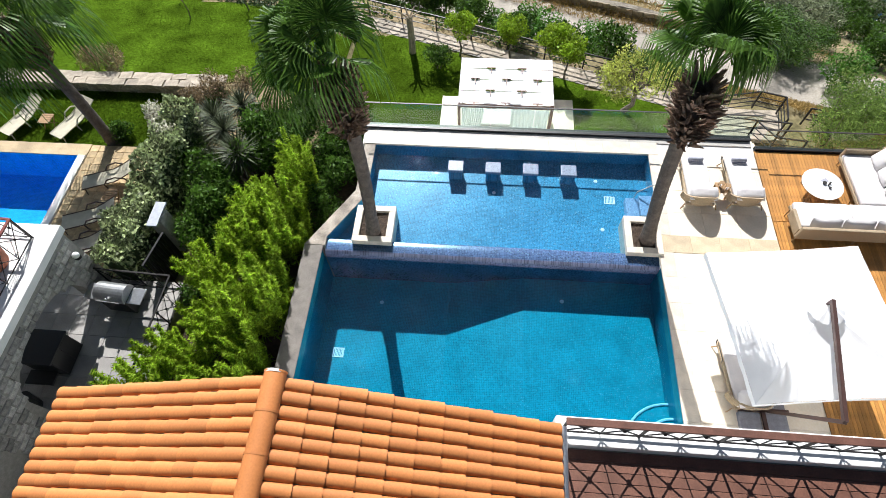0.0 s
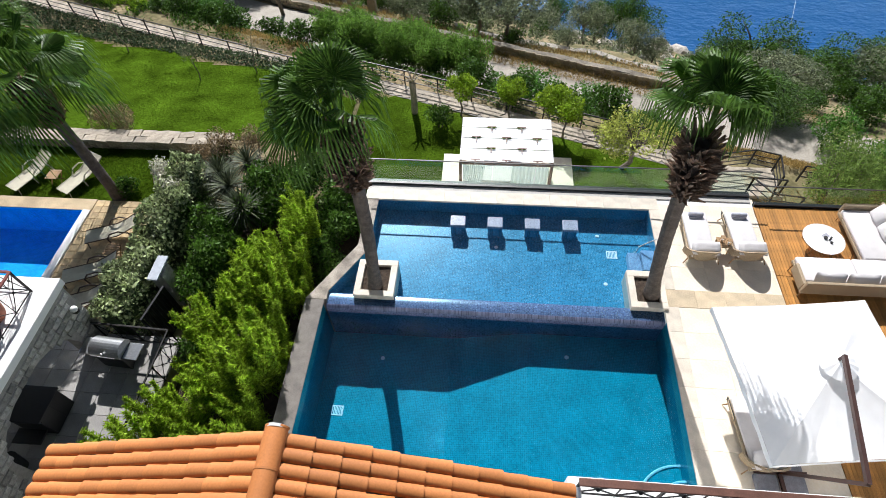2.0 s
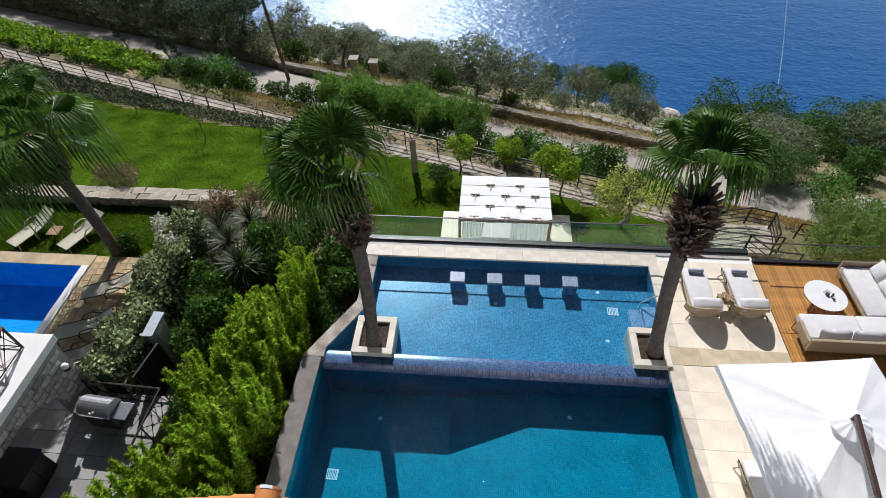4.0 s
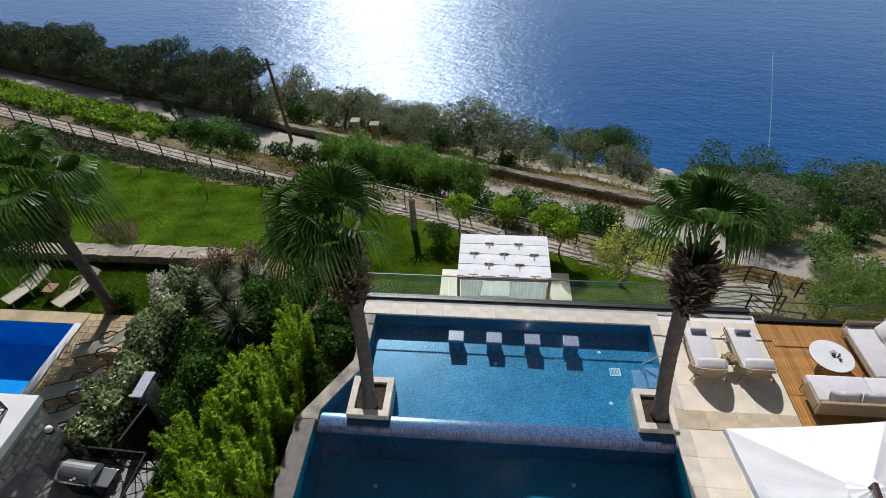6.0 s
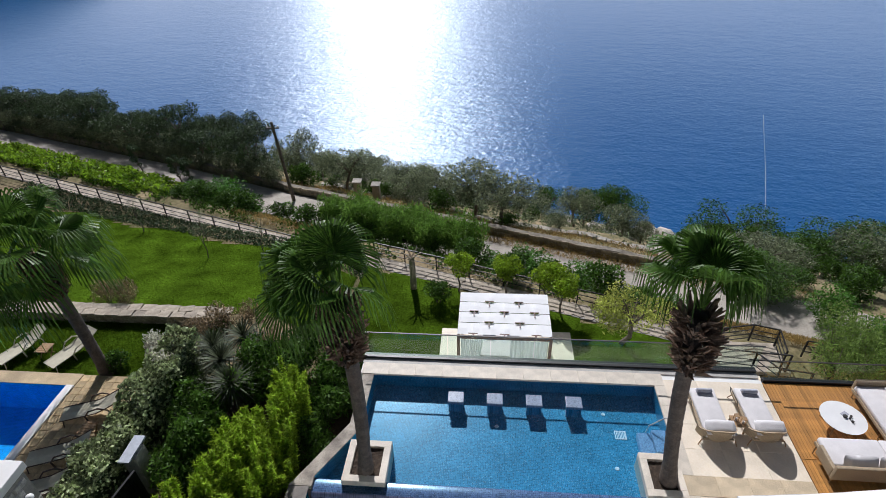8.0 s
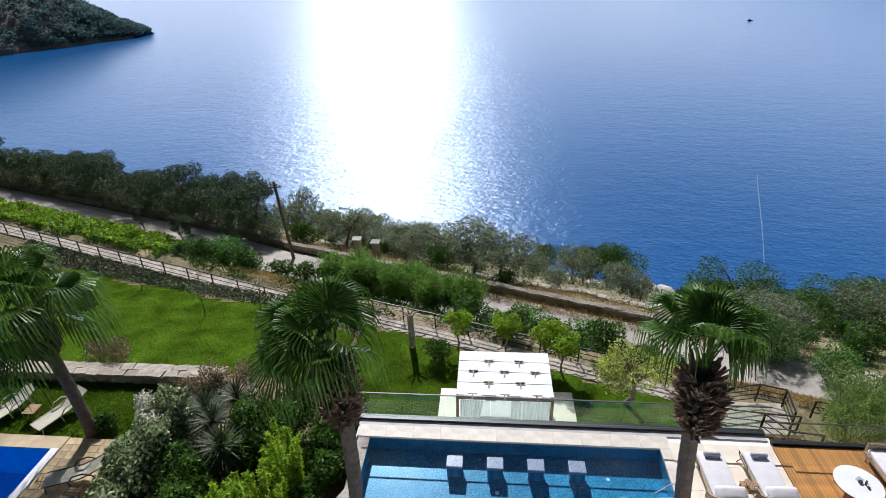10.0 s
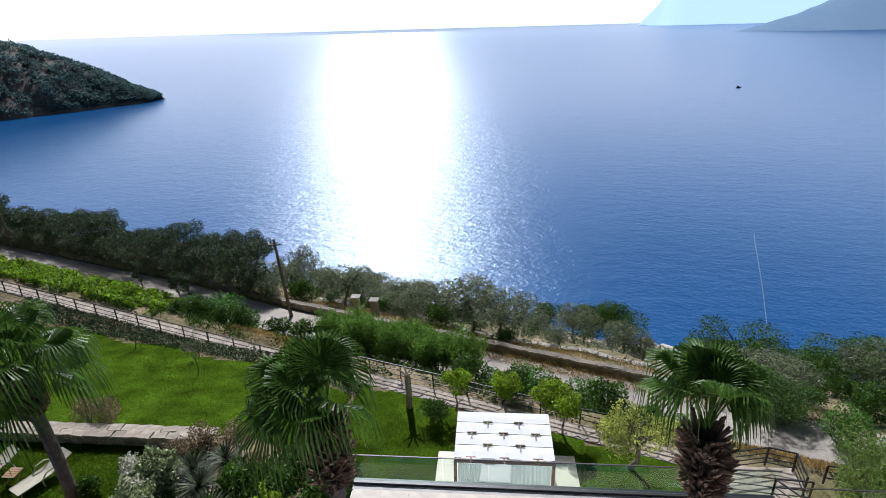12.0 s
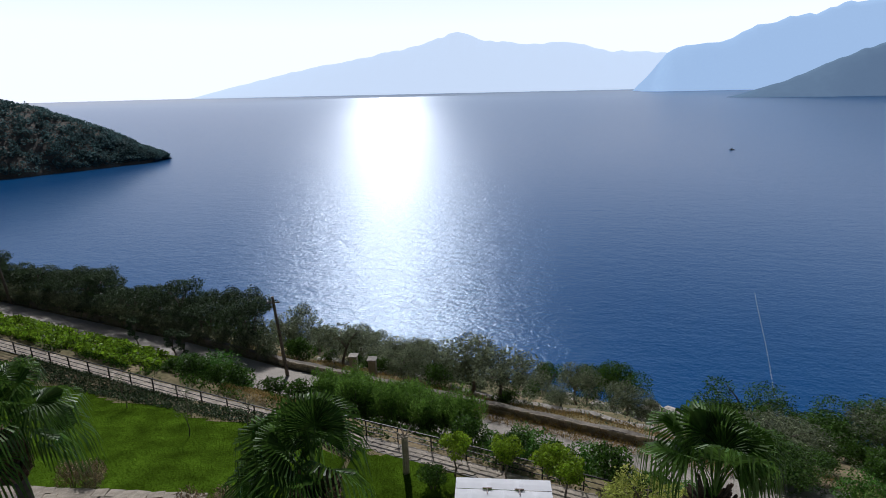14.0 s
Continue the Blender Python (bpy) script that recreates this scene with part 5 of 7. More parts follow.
bmesh.ops.create_icosphere(bm, subdivisions=2, radius=0.1, matrix=Matrix.Translation((0.16, 0, 0.02)))
part("globe", from_bm("globe", bm, TABLE_TOP, True), None, wl, "white globe")
bm = bmesh.new()
bar(bm, (0, 0, -0.05), (0.16, 0, -0.1), 0.04)
tube(bm, [(0.16, 0, -0.12), (0.16, 0, -0.05)], 0.09, 12, 0.1)
part("bracket", bm, IRON, wl)

gr = thing("barbecue_grill", "steel barbecue grill with a closed lid and side shelves", "grill", Matrix.Translation((-10.45, 6.15, -0.7)) @ pose(0, 0, 0, 0, 0, -4))
part("cart", boxes(((-0.42, -0.26, 0.08), (0.42, 0.26, 0.72)), bevel=0.015), BLACK, gr)
bm = bmesh.new()
n = 12
prof = [(-0.3, 0.78)] + [(-0.3 * math.cos(math.pi * k / n), 0.82 + 0.28 * math.sin(math.pi * k / n)) for k in range(n + 1)] + [(0.3, 0.78)]
L_, R_ = [bm.verts.new((-0.45, y, z)) for y, z in prof], [bm.verts.new((0.45, y, z)) for y, z in prof]
for k in range(len(prof) - 1):
    bm.faces.new((L_[k], R_[k], R_[k + 1], L_[k + 1]))
bm.faces.new(L_)
bm.faces.new(R_[::-1])
lid = part("lid", bm, STEEL, gr, "brushed steel lid")
part("firebox", boxes(((-0.45, -0.29, 0.70), (0.45, 0.29, 0.78)), bevel=0.01), BLACK, gr)
for x0, x1 in ((-0.88, -0.46), (0.46, 0.88)):
    part("shelf", boxes(((x0, -0.25, 0.74), (x1, 0.25, 0.78)), bevel=0.012), STEEL, gr, "steel side shelf")
bm = bmesh.new()
tube(bm, [(-0.36, -0.34, 0.9), (0.36, -0.34, 0.9)], 0.016, 8)
part("handle", bm, STEEL, lid)
bm = bmesh.new()
tube(bm, [(0, -0.29, 1.0), (0, -0.315, 1.005)], 0.035, 14)
part("gauge", bm, TABLE_TOP, lid, "round thermometer")
for x in (-0.36, 0.36):
    bm = bmesh.new()
    tube(bm, [(x, -0.2, 0.05), (x + 0.04, -0.2, 0.05)], 0.05, 12)
    tube(bm, [(x, 0.2, 0.05), (x + 0.04, 0.2, 0.05)], 0.05, 12)
    part("castor", bm, BLACK, gr)

cb = thing("cabinet", "black outdoor cabinet with a lower bench shelf", "cabinet", Matrix.Translation((-11.7, 4.35, -0.7)))
part("body", boxes(((-0.42, -0.45, 0.05), (0.42, 0.45, 0.95)), bevel=0.02), BLACK, cb)
part("top", boxes(((-0.48, -0.5, 0.95), (0.48, 0.5, 1.0)), bevel=0.012), BLACK, cb)
part("bench", boxes(((-0.5, -0.85, 0.32), (0.3, -0.46, 0.38)), bevel=0.01), BLACK, cb)
part("door", boxes(((0.421, -0.42, 0.1), (0.44, -0.01, 0.9)), ((0.421, 0.01, 0.1), (0.44, 0.42, 0.9)), bevel=0.005), BLACK, cb)
bn = thing("bin", "black open-topped bin on the patio", "bin", Matrix.Translation((-11.9, 3.0, -0.7)))
bm = bmesh.new()
tube(bm, [(0, 0, 0), (0, 0, 0.55)], 0.2, 14, 0.26)
part("body", bm, BLACK, bn)

fe = thing("patio_fence", "black wrought-iron fence round the patio", "fence")
lattice(fe, (-11.3, 6.85, -0.74), (-8.95, 6.75, -0.74), 0.95, 1.15, IRON, IRON, 0.05)
lattice(fe, (-8.95, 6.75, -0.74), (-9.05, 2.2, -0.74), 0.95, 1.15, IRON, IRON, 0.05)

# neighbour's pool deck
slab("pool_deck_west", (-14.72, 7.2, -3.0), (-11.6, 12.75, -1.26), MORTAR, "stone-paved pool deck beside the hedge", "deck")
slab("pool_coping_north", (-24, 12.2, -3.0), (-14.72, 12.75, -1.2), mat("ochre_stone", (0.52, 0.40, 0.24), 0.75, vary=0.3, scale=2, fine=30, bump=0.3), "ochre stone coping of the neighbouring pool", "coping")
slab("pool_coping_east", (-15.02, 3.0, -3.0), (-14.72, 12.2, -1.16), WHITE_WALL, "white coping of the neighbouring pool", "coping", 0.02)
tagged(new("pool_floor_west", flat("pool_floor_west", [(-24, 3), (-15.02, 3), (-15.02, 12.2), (-24, 12.2)], -2.6, MOSAIC_BLUE)), "bright blue mosaic floor of the neighbouring pool", "pool", kind="structure")
basin("pool_sides_west", [(-24, 3), (-15.024, 3), (-15.024, 12.196), (-24, 12.196)], -2.6, -1.21, SIDE_BLUE, "bright blue mosaic sides of the neighbouring pool")
tagged(new("water_west", flat("water_west", [(-24, 3), (-15.03, 3), (-15.03, 12.19), (-24, 12.19)], -1.32, WATER_BLUE)), "bright blue pool water", "water", kind="structure").visible_shadow = False


def sling_chair(name, label, m, frame_mat, group):
    """A reclining garden lounger: bent tube frame with arms and a taut sling; its foot is towards -y."""
    t = thing(name, label, "sun lounger", m, group)
    prof = [(-0.95, 0.30), (-0.4, 0.31), (0.15, 0.33), (0.5, 0.45), (0.95, 0.66)]
    bm = bmesh.new()
    a = [[bm.verts.new((x, y, z - dz - 0.03 * math.sin(math.pi * k / 4) * (abs(x) < .1))) for x in (-0.29, 0, 0.29)] for dz in (0, 0.02) for k, (y, z) in enumerate(prof)]
    n = len(prof)
    for k in range(n - 1):
        for c in range(2):
            bm.faces.new((a[k][c], a[k][c + 1], a[k + 1][c + 1], a[k + 1][c]))
            bm.faces.new((a[n + k][c], a[n + k + 1][c], a[n + k + 1][c + 1], a[n + k][c + 1]))
    part("sling", bm, SLING, t, "taut pale sling")
    for s in (-1, 1):
        bm = bmesh.new()
        tube(bm, [(s * 0.31, y, z) for y, z in prof], 0.02, 6)
        part("side_rail", bm, frame_mat, t)
        bm = bmesh.new()
        tube(bm, [(s * 0.33, -0.15, 0.0), (s * 0.33, -0.18, 0.3), (s * 0.35, 0.0, 0.52), (s * 0.35, 0.3, 0.56), (s * 0.34, 0.55, 0.4), (s * 0.33, 0.62, 0.0)], 0.026, 7)
        part("armrest", bm, frame_mat, t, "bent armrest")
        bm = bmesh.new()
        tube(bm, [(s * 0.31, -0.85, 0.3), (s * 0.31, -0.9, 0.0)], 0.018, 6)
        part("leg", bm, frame_mat, t)
    return t


def small_table(x, y, z, label):
    t = thing("side_table", label, "side table", Matrix.Translation((x, y, z)))
    for i in range(5):
        part("slat", boxes(((-0.24, -0.24 + i * 0.1, 0.40), (0.24, -0.155 + i * 0.1, 0.425)), bevel=0.004), TEAK, t)
    for s in (-1, 1):
        bm = bmesh.new()
        bar(bm, (s * 0.2, -0.2, 0), (s * 0.2, 0.2, 0.4), 0.03)
        bar(bm, (s * 0.17, 0.2, 0), (s * 0.17, -0.2, 0.4), 0.03)
        part("crossed_leg", bm, TEAK, t)


WICKER_FRAME = mat("brown_tube", (0.10, 0.06, 0.04), 0.6, vary=0.2, bump=0.1)
sling_chair("garden_lounger", "pale sling lounger on the lawn", pose(-15.85, 13.85, -1.4, 0, 0, -24), SLING, "lawn loungers")
sling_chair("garden_lounger", "pale sling lounger on the lawn beside a small table", pose(-17.95, 13.9, -1.4, 0, 0, -24), SLING, "lawn loungers")
small_table(-16.9, 13.75, -1.4, "small slatted teak table between the lawn loungers")
sling_chair("deck_lounger", "beige lounger with bent brown arms on the stone deck", pose(-13.15, 11.05, -1.2, 0, 0, -70), WICKER_FRAME, "deck loungers")
sling_chair("deck_lounger", "beige lounger with bent brown arms beside the hedge", pose(-13.15, 9.35, -1.2, 0, 0, -70), WICKER_FRAME, "deck loungers")
sling_chair("deck_lounger", "beige lounger by the villa wall", pose(-12.9, 8.2, -1.2, 0, 0, -70), WICKER_FRAME, "deck loungers")
small_table(-12.75, 10.2, -1.2, "small slatted table between the deck loungers")

# low stone wall of the upper lawn
sw = thing("wall_garden", "low garden wall of pale rubble stone with flat capstones", "wall", kind="structure")
part("wall_core", boxes(((-21.5, 15.75, -2.2), (-10.7, 16.35, -1.02))), MORTAR, sw)
rg = random.Random(5)
CAPS = [mesh("capstone", *(lambda w, d, k: ([(-w, -d, 0), (w, -d * k, 0), (w * k, d, 0), (-w, d * k, 0), (-w * .97, -d * .96, .06), (w * .97, -d * k * .96, .055), (w * k * .97, d * .96, .06), (-w * .97, d * k * .96, .05)], [(3, 2, 1, 0), (4, 5, 6, 7), (0, 1, 5, 4), (1, 2, 6, 5), (2, 3, 7, 6), (3, 0, 4, 7)]))(0.28, 0.19, k), PATHSTONE) for k in (0.9, 0.96, 1.0)]
x = -21.2
while x < -10.9:
    for y in (15.87, 16.23):
        c = part("capstone", CAPS[rg.randrange(3)], None, sw)
        c.matrix_world = Matrix.Translation((x + (0.2 if y > 16 else 0), y, -1.022)) @ pose(0, 0, 0, 0, 0, rg.choice((0, 180)) + rg.uniform(-9, 9)) @ Matrix.Diagonal((rg.uniform(0.85, 1.1), rg.uniform(0.9, 1.08), rg.uniform(0.8, 1.3), 1))
    x += rg.uniform(0.50, 0.60)
WS = [stone_mesh("stone", 0.3 * k, 0.16, 0.05, 60 + i, WALLSTONE) for i, k in enumerate((0.8, 1.0, 1.25))]
for z in (-1.42, -1.25, -1.1):
    x = -21.2
    while x < -11.5:
        k = rg.randrange(3)
        w = 0.3 * (0.8, 1.0, 1.25)[k] + 0.02
        s = part("stone", WS[k], None, sw)
        s.matrix_world = Matrix.Translation((x + w / 2, 15.752, z)) @ pose(0, 0, 0, 0, 0, -90)
        x += w

# garden gate between the villas
gp = thing("gate_pillar", "stone gate pillar with a sloping grey slab on top", "pillar", Matrix.Translation((-10.0, 8.75, -1.45)))
part("shaft", boxes(((-0.22, -0.25, 0), (0.22, 0.25, 1.75)), bevel=0.02), RUBBLE, gp)
bm = bmesh.new()
box(bm, (-0.17, -0.45, 0), (0.17, 0.45, 0.07), 0.015, Matrix.Translation((0.02, 0.0, 1.79)))
part("slab", bm, mat("blue_grey_slab", (0.42, 0.45, 0.5), 0.5, vary=0.15, bump=0.1), gp, "blue-grey slab")
gt_ = thing("garden_gate", "closed black iron garden gate", "gate", Matrix.Translation((-9.75, 7.6, -1.45)) @ pose(0, 0, 0, 0, 0, 80))
part("gate_frame", boxes(((-0.6, -0.03, 0.05), (-0.54, 0.03, 1.7)), ((0.54, -0.03, 0.05), (0.6, 0.03, 1.7)), ((-0.54, -0.03, 0.05), (0.54, 0.03, 0.11)), ((-0.54, -0.03, 1.64), (0.54, 0.03, 1.7))), BLACK, gt_)
for i in range(9):
    part("picket", boxes(((-0.49 + i * 0.118, -0.035, 0.11), (-0.40 + i * 0.118, 0.02, 1.64))), BLACK, gt_)


# ---- stairs and railings at the terrace corner ----
slab("stair_landing", (9.6, 17.2, -5.4), (13.1, 19.0, -4.36), PATHSTONE, "pale stone landing where path and stairs meet", "landing", 0.02)
slab("stair_landing_top", (9.6, 13.9, -5.4), (12.7, 15.6, -3.5), STONE_COPING, "pale stone stair landing", "landing", 0.02)
for i in range(5):
    slab("stair_step", (9.65, 17.2 - 0.32 * (i + 1), -5.4), (11.4, 17.2 - 0.32 * i, -4.2 + i * 0.14), TRAVERTINE, "pale stone step of the garden stairs", "step", 0.012)
sr = thing("stair_railing", "black steel stair railing of flat bars", "railing")


def plain_rail(t, pts, h, mids=(0.35, 0.68), w=0.05):
    for p in pts:
        bm = bmesh.new()
        bar(bm, p, Vector(p) + Vector((0, 0, h)), 0.06)
        part("post", bm, IRON, t)
    for p, q in zip(pts, pts[1:]):
        bm = bmesh.new()
        bar(bm, Vector(p) + Vector((0, 0, h)), Vector(q) + Vector((0, 0, h)), w, w)
        part("handrail", bm, IRON, t)
        for k in mids:
            bm = bmesh.new()
            bar(bm, Vector(p) + Vector((0, 0, h * k)), Vector(q) + Vector((0, 0, h * k)), 0.032)
            part("bar", bm, IRON, t)


plain_rail(sr, [(9.9, 18.65, -4.36), (12.0, 19.1, -4.36), (13.0, 18.8, -4.36), (12.75, 17.5, -4.36)], 0.98, (0.2, 0.45, 0.7))
plain_rail(sr, [(8.3, 18.0, -4.6), (9.55, 17.6, -4.36), (11.45, 17.3, -4.3), (12.8, 17.2, -4.3)], 0.98, (0.2, 0.55))
plain_rail(sr, [(11.45, 17.3, -4.3), (11.45, 15.65, -3.5), (12.6, 15.5, -3.5)], 0.95, (0.3, 0.62))
plain_rail(sr, [(13.9, 18.2, -4.36), (14.4, 18.1, -4.36), (14.2, 16.6, -4.36)], 0.95)


def path_point(x, s):
    y = s * 1.056 - 0.34 * x
    return (x, y, height(x, y))


pr_ = thing("path_railing", "black steel railing along the stone path", "railing")
plain_rail(pr_, [path_point(x, 20.78) for x in np.arange(-46.4, -9.0, 1.95)], 0.95, (0.33, 0.66), 0.05)
plain_rail(pr_, [path_point(x, 21.85 + bend(x)) for x in np.arange(-10.2, 10.2, 1.85)], 0.95, (0.33, 0.66), 0.05)

# walls and poles by the road
def wall_run(name, s, x0, x1, h, w, label, material):
    bm = bmesh.new()
    prev = None
    for x in np.arange(x0, x1 + 0.01, 1.0):
        p, q = path_point(x, s), path_point(x, s + w)
        zz = p[2] + h + 0.05 * math.sin(x * 1.7)
        r = [bm.verts.new(v) for v in ((p[0], p[1], p[2] - 0.8), (p[0], p[1], zz), (q[0], q[1], zz), (q[0], q[1], p[2] - 0.8))]
        if prev:
            for k in range(3):
                bm.faces.new((prev[k], prev[k + 1], r[k + 1], r[k]))
        prev = r
    return tagged(new(name, from_bm(name, bm, material)), label, "wall", kind="structure")


wall_run("wall_road", 31.5, -70, 14, 0.55, 0.4, "weathered stone wall along the seaward side of the road", mat("road_wall", (0.26, 0.23, 0.185), 0.9, vary=0.4, scale=1.2, fine=8, bump=0.8, dist=0.06, stain=(0.12, 0.10, 0.07)))
wall_run("wall_terrace", 36.6, -3, 14, 0.12, 0.5, "pale dry-stone terrace wall above the shore", ROCK)
wall_run("wall_terrace_far", 37.5, -16, -6, 0.3, 0.5, "pale dry-stone wall with pillars", ROCK)
FACE = [stone_mesh("stone", 0.5 * k, 0.30, 0.10, 80 + i, WALLSTONE) for i, k in enumerate((0.8, 1.0, 1.3))]
BLOCK = [stone_mesh("stone", 0.6 * k, 0.36, 0.5, 90 + i, ROCK) for i, k in enumerate((0.8, 1.0, 1.3))]
rg = random.Random(23)


def face_stones(name, s, x0, x1, rows, z0, dz, kinds, unit):
    """Single stones on the side of a wall that faces the garden."""
    w_ob = bpy.data.objects[name]
    for r_ in range(rows):
        x = x0
        while x < x1:
            k = rg.randrange(3)
            w = unit * (0.8, 1.0, 1.3)[k] * 0.95
            px, py, pz = path_point(x + w / 2, s)
            o = part("stone", kinds[k], None, w_ob)
            o.matrix_world = Matrix.Translation((px, py, pz + z0 + dz * r_ + rg.uniform(-.03, .03))) @ pose(0, 0, 0, rg.uniform(-4, 4), 0, -108.8 + rg.uniform(-4, 4))
            x += w


face_stones("wall_road", 31.5, -17, 13.5, 2, 0.12, 0.31, FACE, 0.5)
face_stones("wall_terrace", 36.75, -2.8, 13.8, 1, 0.2, 0.3, BLOCK, 0.6)
face_stones("wall_terrace_far", 37.65, -15.8, -6.2, 1, 0.3, 0.3, BLOCK, 0.6)


def pole(x, y, h, lean, label):
    t = thing("utility_pole", label, "utility pole", Matrix.Translation((x, y, height(x, y) - 0.2)))
    bm = bmesh.new()
    tube(bm, [(0, 0, 0), (lean * .5, 0, h * .5), (lean, 0, h)], 0.15, 9, 0.1)
    part("post", bm, TRUNK, t)
    bm = bmesh.new()
    bar(bm, (lean - 0.5, 0, h - 0.5), (lean + 0.5, 0, h - 0.45), 0.09)
    arm_ = part("crossarm", bm, TRUNK, t)
    for x2 in (-0.4, 0.0, 0.4):
        bm = bmesh.new()
        tube(bm, [(lean + x2, 0, h - 0.42), (lean + x2, 0, h - 0.28)], 0.045, 8)
        part("insulator", bm, TABLE_TOP, arm_)


pole(-15.6, 37.2, 6.9, -0.5, "weathered wooden utility pole beside the road")
pole(-50.7, 50.2, 8.0, -0.6, "weathered wooden utility pole above the sea")
for px, py in ((-9.3, 39.4), (-11.0, 40.0)):
    t = thing("gate_post", "square stone gate post with a flat cap", "pillar", Matrix.Translation((px, py, height(px, py) - 0.1)))
    part("shaft", boxes(((-0.3, -0.3, 0), (0.3, 0.3, 1.5)), bevel=0.03), WALLSTONE, t)
    part("cap", boxes(((-0.38, -0.38, 1.5), (0.38, 0.38, 1.6)), bevel=0.02), ROCK, t)

# pruned trunk on the lawn
st = thing("pruned_trunk", "pale bare tree trunk with cut branch stubs", "tree", Matrix.Translation((-3.85, 22.3, height(-3.85, 22.3) - 0.1)))
bm = bmesh.new()
tube(bm, [(0, 0, 0), (0.03, 0, 1.0), (0, 0.02, 2.1)], 0.17, 10, 0.15)
part("trunk", bm, WALLSTONE, st)
for k in range(6):
    a = k * 1.05
    bm = bmesh.new()
    tube(bm, [(0, 0.02, 2.05), (math.cos(a) * 0.2, math.sin(a) * 0.2, 2.3), (math.cos(a) * 0.5, math.sin(a) * 0.5, 2.5)], 0.06, 6, 0.03)
    part("stub", bm, WALLSTONE, st)


# ---- planting ----
def place(proto, spots, smin=0.9, smax=1.1, z=None):
    """The first one goes to the first spot, copies to the others."""
    spots = [p for p in spots if not is_open(*p)]
    for i, (x, y) in enumerate(spots):
        s = prng.uniform(smin, smax)
        m = Matrix.LocRotScale((x, y, (height(x, y) if z is None else z) - 0.04), Euler((0, 0, prng.uniform(0, 6.28))), (s, s, s * prng.uniform(0.9, 1.1)))
        if i:
            copy_thing(proto, m)
        else:
            first = m
    proto.matrix_world = first


def stand(proto, spots, h, width):
    """Trees at (x, y, height, crown width), from one that is h high and width wide."""
    for i, (x, y, hh, ww) in enumerate(spots):
        m = Matrix.LocRotScale((x, y, height(x, y) - 0.08), Euler((0, 0, prng.uniform(0, 6.28))), (ww / width, ww / width, hh / h))
        if i:
            copy_thing(proto, m)
        else:
            first = m
    proto.matrix_world = first


def bamboo(seed, h, label):
    """A clump of arching canes with narrow leaves in tufts."""
    rg = random.Random(seed)
    t = thing("bamboo", label, "bamboo", None, "bamboo clumps")
    C, D = [], []
    for i in range(15):
        a, r = i * 2.4, 0.8 * math.sqrt(i / 15)
        hh = h * rg.uniform(0.72, 1.0) * (1.05 - 0.3 * r)
        ox, oy = math.cos(a) * rg.uniform(.15, .5), math.sin(a) * rg.uniform(.15, .5)
        P = [Vector((math.cos(a) * r * .5 + ox * u ** 1.8, math.sin(a) * r * .5 + oy * u ** 1.8, hh * u)) for u in np.linspace(0, 1, 8)]
        part("cane", tube(bmesh.new(), P, 0.014, 5, 0.004), BAMBOO_LEAF, t)
        for k in range(400):
            u = rg.random() ** 0.75 * 0.92 + 0.08
            j = min(6, int(u * 7))
            p = P[j].lerp(P[j + 1], u * 7 - j)
            b = rg.uniform(0, 6.28)
            w = (0.03 + 0.19 * rg.random()) * (1.2 - u * 0.95)
            d = Vector((math.cos(b), math.sin(b), 0.45))
            C.append(p + d * w)
            D.append((d.x * 1.2, d.y * 1.2, 0.5))
    part("foliage", leaves("foliage", C, 0.17, BAMBOO_LEAF, 0.2, 0.7, 0.17, np.array(D)), None, t)
    return t


slab("planting_bed", (-9.0, 1.0, -2.2), (-5.3, 13.2, -1.36), SOIL, "dark soil bed under the bamboo", "soil", 0.05)
tagged(new("planting_bed_corner", prism("planting_bed_corner", [(-5.3, 8.37), (-5.21, 8.37), (-4.06, 10.31), (-4.06, 13.2), (-5.3, 13.2)], -2.2, -0.95, SOIL)), "dark soil behind the pool corner", "soil", kind="structure")
b1 = bamboo(41, 3.5, "bright green bamboo clump beside the pool wall")
b2 = bamboo(42, 2.9, "bright green arching bamboo clump")
place(b1, [(-6.1, 4.6), (-6.0, 5.9), (-6.1, 7.1), (-6.2, 8.3), (-6.1, 9.5), (-6.9, 5.3), (-6.9, 6.6), (-7.0, 7.8), (-5.9, 10.7), (-7.0, 9.0), (-6.0, 3.4)], 0.85, 1.12, -1.3)
place(b2, [(-7.6, 4.4), (-7.8, 5.7), (-7.8, 7.0), (-7.1, 10.1), (-7.3, 3.2), (-8.5, 4.6), (-5.75, 8.8), (-5.75, 6.4), (-6.3, 11.7), (-8.5, 3.4)], 0.75, 1.05, -1.3)

rgv = np.random.default_rng(7)
hedge = thing("ivy_hedge", "tall clipped hedge of variegated ivy", "hedge", Matrix.Translation((-10.85, 10.3, -1.45)) @ Matrix.Diagonal((0.85, 1, 1, 1)))
n = 9000
P = np.stack([rgv.uniform(-0.62, 0.62, n), rgv.uniform(-3.3, 3.3, n), rgv.uniform(0.05, 1.95, n)], 1)
face = rgv.integers(0, 4, n)
P[face == 0, 0] = 0.58 + rgv.normal(0, .05, (face == 0).sum())
P[face == 1, 0] = -0.58 + rgv.normal(0, .05, (face == 1).sum())
P[face >= 2, 2] = 1.9 + rgv.normal(0, .07, (face >= 2).sum())
wob = 0.16 * np.sin(P[:, 1] * 2.2) + 0.1 * np.sin(P[:, 1] * 5.1 + P[:, 0] * 3)
P[:, 2] += wob * (P[:, 2] > 1.2)
P[:, 0] += 0.1 * np.sin(P[:, 1] * 3.3 + P[:, 2] * 2)
part("foliage", leaves("foliage", P, 0.14, IVY_LEAF, 0.3, 0.8, 0.7), None, hedge)
bm = bmesh.new()
